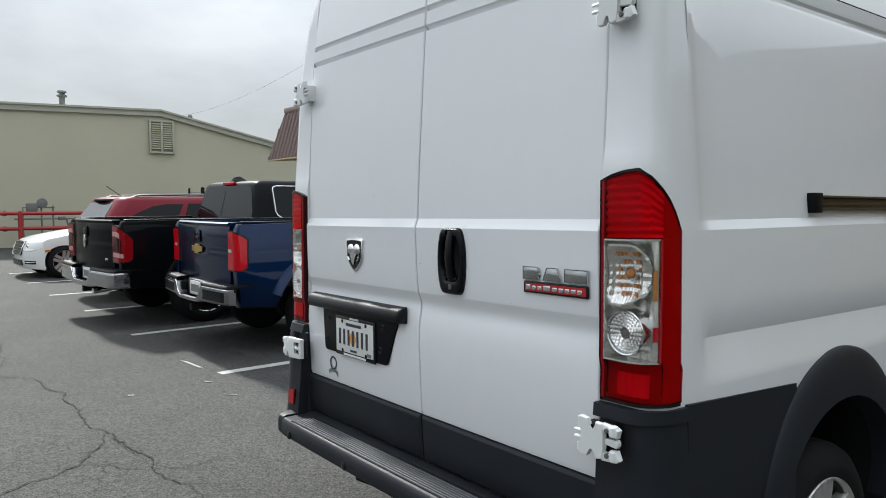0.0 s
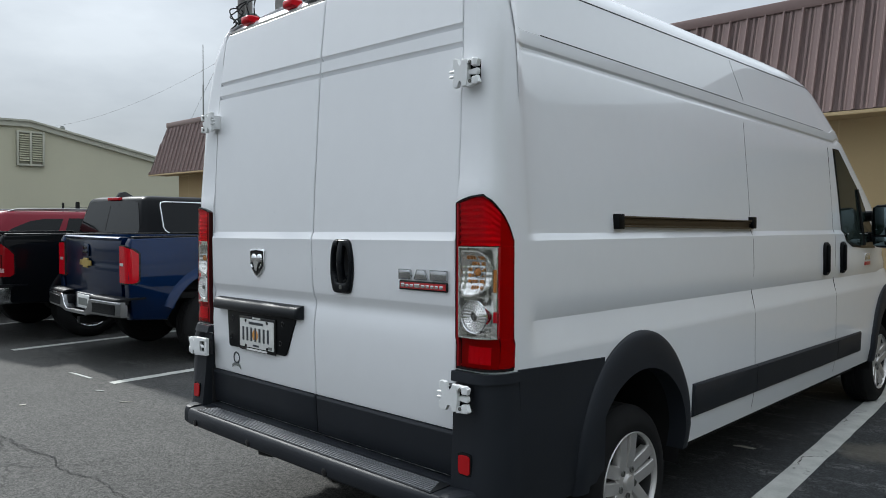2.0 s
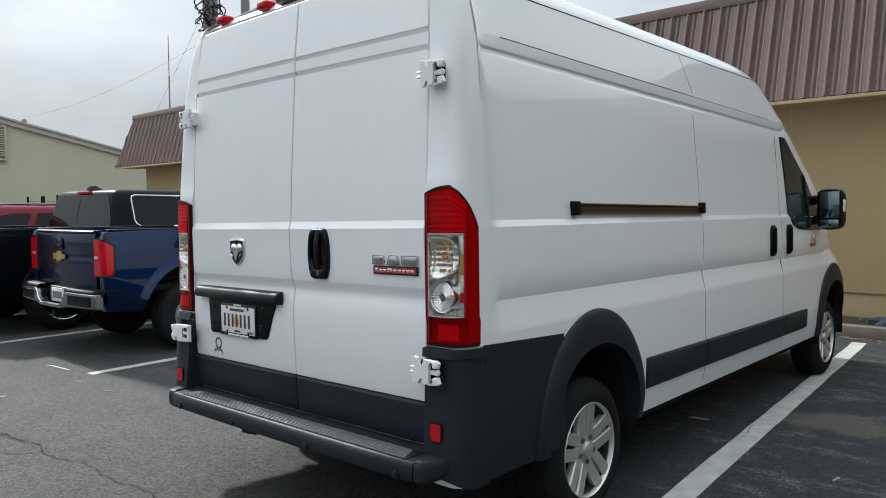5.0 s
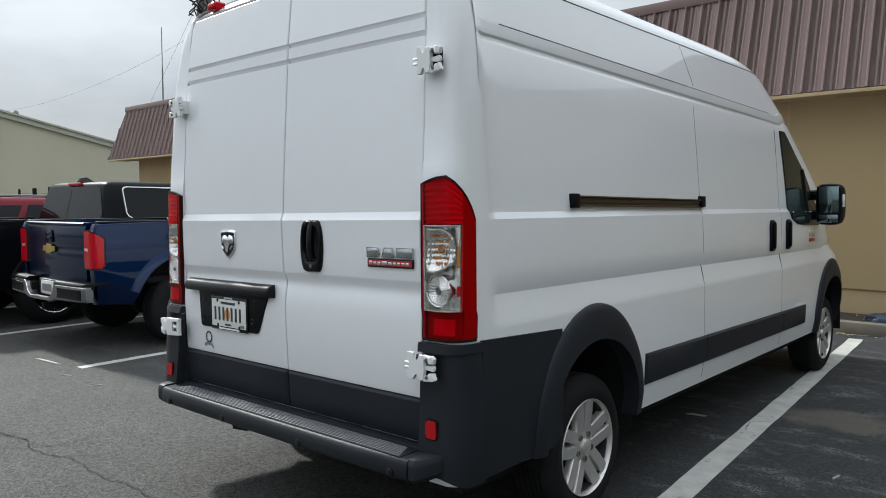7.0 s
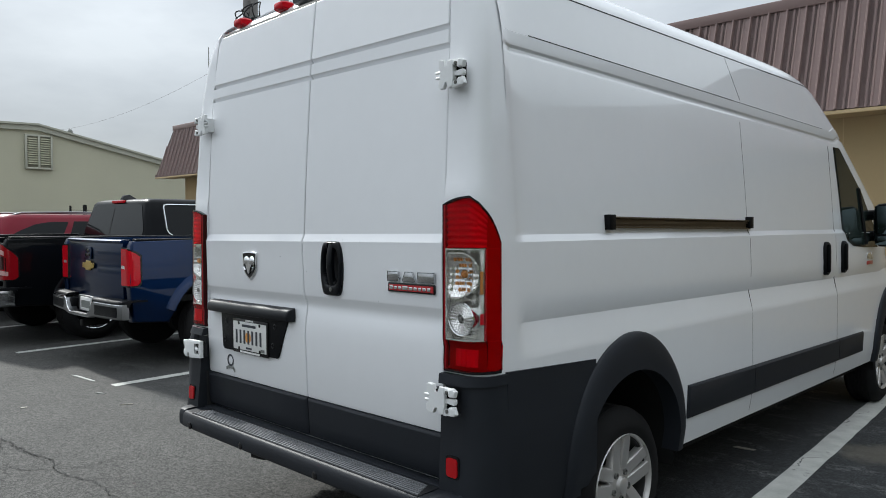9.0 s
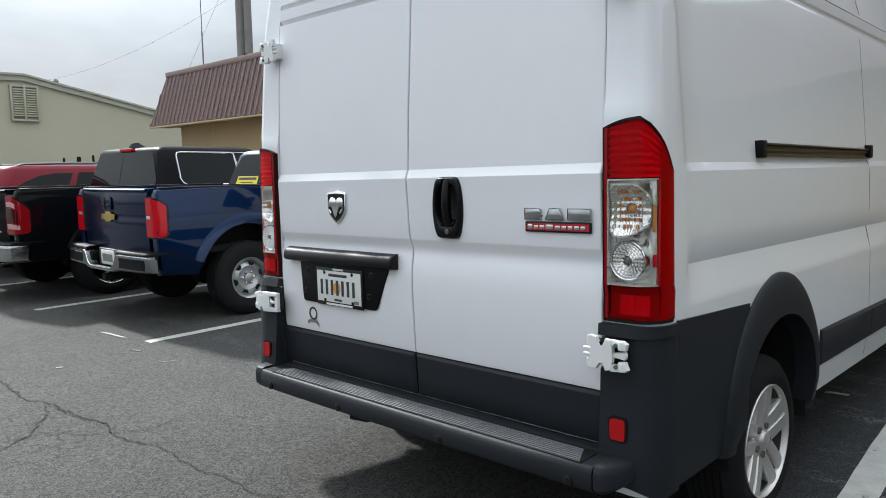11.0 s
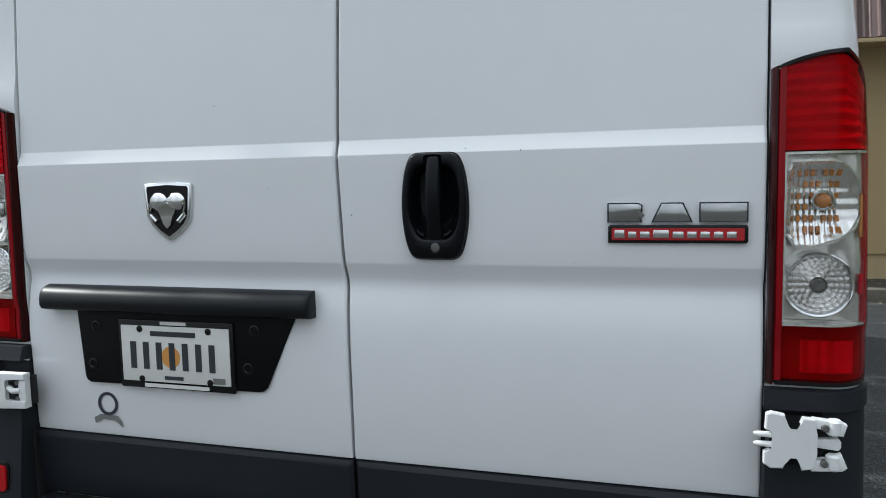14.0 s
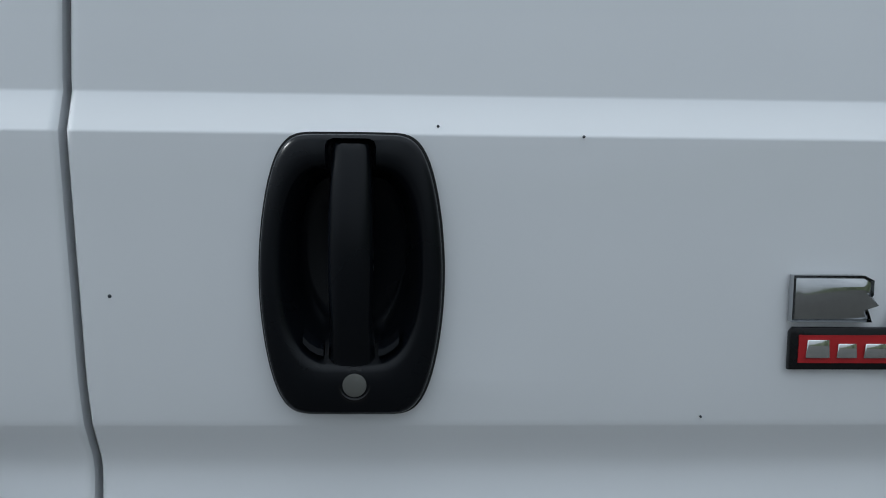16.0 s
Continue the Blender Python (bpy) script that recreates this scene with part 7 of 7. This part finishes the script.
for pts in ([(0, 1.95, 0.0), (0, 1.95, 1.36), (0, 2.9, 1.36)], [(0, 2.5, 0.0), (0, 2.5, 1.45)], [(0, 1.7, 0.98), (0, 3.6, 0.98), (0, 3.6, 0.3)], [(0, 2.85, 0.0), (0, 2.85, 1.42)], [(0, 3.25, 0.98), (0, 3.35, 0.55), (0, 3.5, 0.5)]):
    part("pipe", tube(pts, 0.028, 10), GREY_PIPE, meter)
part("regulator", lathe((0.05, 2.52, 1.50), (1, 0, 0), [(-0.08, 0.06), (-0.06, 0.16), (0.0, 0.17), (0.06, 0.16), (0.08, 0.05)], 20), GREY_PIPE, meter)
part("meter_box", box(-0.12, 0.12, 2.05, 2.38, 1.22, 1.50, bevel=0.03), GREY_PIPE, meter)
part("valve", box(-0.08, 0.08, 3.0, 3.22, 0.93, 1.05, bevel=0.02), GREY_PIPE, meter)

for y, top, r in ((5.32, 1.93, 0.030), (5.70, 1.96, 0.055), (6.08, 2.00, 0.030), (8.36, 2.18, 0.035), (8.75, 2.22, 0.05)):
    post = thing("fence_post", "dark slim wire fence post", "fence post", (-19.0, y, 0), 0, "fence posts by the wall")
    part("post", lathe((0, 0, -0.05), (0, 0, 1), [(0, r), (top, r), (top + 0.04, r * 0.8)], 10), UNDER, post)
wire = thing("fence_wire", "thin wires strung between dark posts", "wire", (-19.0, 0, 0))
for z in (1.66, 1.80):
    part("wire", tube([(0, 5.32, z), (0, 5.70, z - 0.01), (0, 6.08, z + 0.01), (0, 7.2, z + 0.03), (0, 8.36, z + 0.1), (0, 8.75, z + 0.12)], 0.006, 5), AXLE_GREY, wire)

for x, y, r, top in ((-18.95, 10.8, 0.135, 11.5), (-18.66, 10.9, 0.12, 11.0), (-16.9, 10.9, 0.14, 10.5)):
    p = thing("utility_pole", "grey weathered utility pole behind the roof", "pole", (x, y, 0), 0, "utility poles")
    part("shaft", lathe((0, 0, -0.1), (0, 0, 1), [(0, r * 1.15), (6, r), (top, r * 0.85)], 18), POLE_GREY, p)
    if r == 0.12:
        rng = random.Random(5)
        for i in range(9):
            a0, rad = rng.uniform(0, 6.28), rng.uniform(0.25, 0.55)
            cz, cx = 7.7 + rng.uniform(-0.45, 0.6), rng.uniform(-0.55, 0.5)
            part("cable_loop", tube([(cx + rad * math.cos(a0 + t), -0.25 + 0.12 * math.sin(2 * t + i), cz + rad * 0.8 * math.sin(a0 + t)) for t in spread(0, rng.uniform(3.6, 6.2), 18)], 0.022, 6), RUBBER, p)
        for dz in (0.0, 0.45, -0.4):
            part("clamp", box(-0.22, 0.22, -0.16, 0.16, 7.6 + dz, 7.68 + dz, bevel=0.01), GREY_PIPE, p)
ant = thing("roof_antenna", "thin grey antenna mast on the flat roof", "antenna", (-17.32, 8.6, TOP_Z - 0.08))
part("mast", lathe((0, 0, 0), (0, 0, 1), [(0, 0.022), (1.2, 0.020), (1.22, 0.013), (2.36, 0.011)], 10), GREY_PIPE, ant)
stub = thing("roof_vent", "small dark vent stub on the flat roof", "roof vent", (-14.95, 8.5, TOP_Z - 0.08))
part("stub", lathe((0, 0, 0), (0, 0, 1), [(0, 0.05), (0.24, 0.05), (0.25, 0.08), (0.30, 0.08)], 12), RUBBER, stub)
lines = thing("overhead_wire", "thin dark overhead wires from the pole", "cable", (0, 0, 0))
def sag(a, b, drop, r):
    a, b = Vector(a), Vector(b)
    return tube([a.lerp(b, t) - Vector((0, 0, drop * 4 * t * (1 - t))) for t in spread(0, 1, 15)], r, 5)
part("wire", sag((-18.75, 10.8, 7.1), (-46, 10.8, 6.9), 1.0, 0.004), RUBBER, lines)
part("wire", sag((-18.75, 10.8, 8.3), (-23.5, 10.8, 4.2), 0.0, 0.004), RUBBER, lines)
part("wire", sag((-18.6, 10.8, 7.9), (-14.0, 10.9, 6.6), 0.15, 0.02), RUBBER, lines)
part("wire", sag((-18.6, 10.8, 7.5), (-13.0, 10.9, 6.4), 0.2, 0.02), RUBBER, lines)

def crumpled(name, label, at, size, material, seed, sag=0.35):
    """A slumped plastic sack: a squashed, creased lump."""
    bm = bmesh.new()
    bmesh.ops.create_icosphere(bm, subdivisions=3, radius=1.0)
    for v in bm.verts:
        n = v.co.normalized()
        k = 1 + 0.22 * noise.noise(n * 2.1 + Vector((seed, 0, 0))) + 0.12 * abs(noise.noise(n * 5.3 + Vector((0, seed, 0))))
        v.co = Vector((n.x * size[0] * k, n.y * size[1] * k, max(-sag, n.z) * size[2] * k + sag * size[2]))
    e = thing(name, label, "sack", at)
    part("sack", bm, material, e)
    return e


crumpled("plastic_sack", "black plastic sack slumped on the planting strip", (2.10, 7.70, 0.115), (0.17, 0.13, 0.13), GLOSS_BLACK, 3.0)
crumpled("plastic_sack", "dark blue plastic sack lying beside the kerb", (0.98, 7.60, 0.115), (0.20, 0.12, 0.08), BLUE_IRON, 8.0)
sheet_paper = thing("cardboard_sheet", "pale cardboard sheet lying on the planting strip", "cardboard", (1.86, 7.62, 0.15))
part("sheet", rings([[(x, y, z + 0.012 * math.sin(7 * x)) for y, z in ((-0.12, 0.07), (0.0, 0.085), (0.12, 0.06), (0.12, 0.052), (0.0, 0.077), (-0.12, 0.062))] for x in spread(-0.16, 0.16, 7)]), PLATE_WHITE, sheet_paper)
part("fold", rings([[(x, y, z) for y, z in ((-0.11, 0.0), (0.11, 0.0), (0.11, 0.05), (-0.11, 0.062))] for x in (-0.14, 0.14)]), KERB, sheet_paper)

# litter on the asphalt
rng = random.Random(3)
SCRAP = paint("pale_scrap", (0.30, 0.285, 0.245), 0.8, vary=0.2, scale=30)
for x, y, l, w, a, mat in ((0.72, 3.0, 0.14, 0.03, 10, SCRAP), (1.75, 2.35, 0.09, 0.012, 80, SCRAP), (-4.55, 0.715, 0.44, 0.024, 6, LINE), (-3.80, 0.60, 0.10, 0.022, 30, GREY_PIPE), (2.35, 2.9, 0.07, 0.010, 60, MULCH), (1.62, 1.75, 0.09, 0.012, 130, MULCH), (-3.26, 0.605, 0.10, 0.010, 60, SCRAP), (-3.72, -0.015, 0.05, 0.028, 80, SCRAP)):
    s = thing("litter_scrap" if mat is not LINE else "paint_scrap", "small pale scrap lying on the asphalt" if mat is not LINE else "short worn white paint mark on asphalt", "scrap", (x, y, 0.0), a, "scraps on the ground")
    part("scrap", prism([(-l / 2, -w / 2), (l * 0.4, -w * 0.6), (l / 2, w * 0.3), (-l * 0.3, w / 2)], (0, 0, 0.002), (1, 0, 0), (0, 1, 0), (0, 0, 0.004)), mat, s, smooth=False)
leaves = bmesh.new()
for i in range(1800):
    x, y = rng.uniform(-9, 5.0), 7.21 - abs(rng.gauss(0, 0.10))
    if rng.random() < 0.4:
        y, z = rng.uniform(7.4, 8.1), 0.15
    else:
        z = 0.006
    a, s = rng.uniform(0, 6.28), rng.uniform(0.008, 0.022)
    u, v = Vector((math.cos(a), math.sin(a), rng.uniform(-0.3, 0.3))) * s, Vector((-math.sin(a), math.cos(a), rng.uniform(-0.3, 0.3))) * s * 0.5
    c = Vector((x, y, z + 0.008))
    leaves.faces.new([leaves.verts.new(c + p) for p in (u, v, -u, -v)])
LEAF = paint("dry_leaf", (0.38, 0.31, 0.19), 0.8, vary=0.5, scale=8)
tagged(part("leaf_litter", leaves, LEAF, smooth=False), "pale dry leaves gathered along the kerb", "leaves", kind="stuff")


# cracks in the asphalt: narrow sunken-looking dark seams with crumbled edges
CRACK = paint("crack_fill", (0.012, 0.012, 0.012), 0.95, vary=0.3, scale=30)
def crack(points, width, seed):
    r = random.Random(seed)
    pts = [Vector((x, y, 0)) for x, y in points]
    for _ in range(5):
        fine = []
        for a, b in zip(pts, pts[1:]):
            d = b - a
            fine += [a, a.lerp(b, 0.5) + Vector((-d.y, d.x, 0)) * r.uniform(-0.14, 0.14)]
        pts = fine + [pts[-1]]
    rows = []
    for i, p in enumerate(pts):
        d = (pts[min(i + 1, len(pts) - 1)] - pts[max(0, i - 1)]).normalized()
        n = Vector((-d.y, d.x, 0))
        w = 0.62 * width * (0.35 + 1.0 * abs(r.gauss(0.4, 0.4))) * min(1, 0.25 + 4 * min(i, len(pts) - 1 - i) / len(pts))
        rows.append([p - n * w + Vector((0, 0, 0.0056)), p + n * w * r.uniform(0.5, 1.2) + Vector((0, 0, 0.0056))])
    ob = part("crack", rings(rows, closed=False), CRACK, smooth=False)
    return tagged(ob, "jagged dark crack across the worn asphalt", "crack", "cracks in the asphalt", "structure")


for n, (pts, w) in enumerate([
    ([(-9.0, -0.9), (-7.6, -0.74), (-6.24, -0.63), (-4.63, -0.5), (-4.24, -0.47), (-3.85, -0.45), (-3.4, -0.43), (-2.9, -0.37), (-2.44, -0.33), (-2.01, -0.32), (-1.73, -0.27), (-1.63, -0.19), (-1.48, -0.1)], 0.0085),
    ([(-2.9, -0.37), (-2.64, -0.43), (-2.32, -0.62), (-2.22, -0.76), (-2.19, -0.87), (-2.08, -1.04), (-2.0, -1.5)], 0.008),
    ([(-2.3, -0.61), (-2.16, -0.47), (-2.02, -0.32), (-1.91, -0.14), (-1.94, -0.04), (-1.97, 0.11)], 0.0055),
    ([(-4.01, -0.42), (-4.05, -0.25), (-4.09, -0.1), (-4.13, 0.06)], 0.004),
    ([(-2.81, -0.38), (-2.63, -0.35), (-2.38, -0.34), (-2.08, -0.32)], 0.004),
    ([(-1.71, -0.19), (-1.50, -0.23), (-1.28, -0.23), (-1.05, -0.20), (-0.86, -0.19), (-0.60, -0.15), (-0.39, -0.12), (-0.1, -0.04)], 0.0055),
    ([(-5.2, -0.42), (-4.8, -0.95), (-4.9, -1.6)], 0.004),
    ([(1.16, 3.15), (1.06, 3.06), (1.10, 2.88), (1.00, 2.80)], 0.006),
    ([(1.02, 4.62), (0.95, 4.4), (1.0, 4.2), (0.90, 4.0), (0.95, 3.85)], 0.006),
    ([(1.3, 2.0), (1.7, 2.6), (2.3, 2.75), (3.2, 3.4)], 0.003)]):
    crack(pts, w, 40 + n)

# unseen tree line, added behind the camera and to the right for reflections
rows = []
for i, a in enumerate(spread(radians(-160), radians(38), 90)):
    d = 30 - 9 * max(0.0, math.cos(a - radians(10))) + 3 * noise.noise((i * 0.31, 0, 0))
    # kept low behind to brighten the doors, tall at right to darken the flank
    h = lerp_table([(-160, 0.24), (-70, 0.24), (-20, 1.2), (40, 1.3)], math.degrees(a)) * (4.2 + 5.2 * max(0.0, math.cos(a - radians(10))) + 2.0 * noise.noise((i * 0.13, 4, 0)) + 1.8 * noise.noise((i * 0.6, 9, 0)))
    c = Vector((math.cos(a) * d, math.sin(a) * d, 0))
    rows.append([c * 1.0, c * 1.0 + Vector((0, 0, h * 0.6)), c * 1.03 + Vector((0, 0, h)), c * 1.10 + Vector((0, 0, h * 0.7)), c * 1.12])
WOODS = paint("unseen_woods", (0.075, 0.090, 0.055), 0.9, vary=0.5, scale=1.2, bump=1.0, bump_scale=3)
tagged(part("backdrop", rings(rows, closed=False), WOODS), "unseen dark tree line added for reflections and to shape the light", "backdrop", kind="structure")
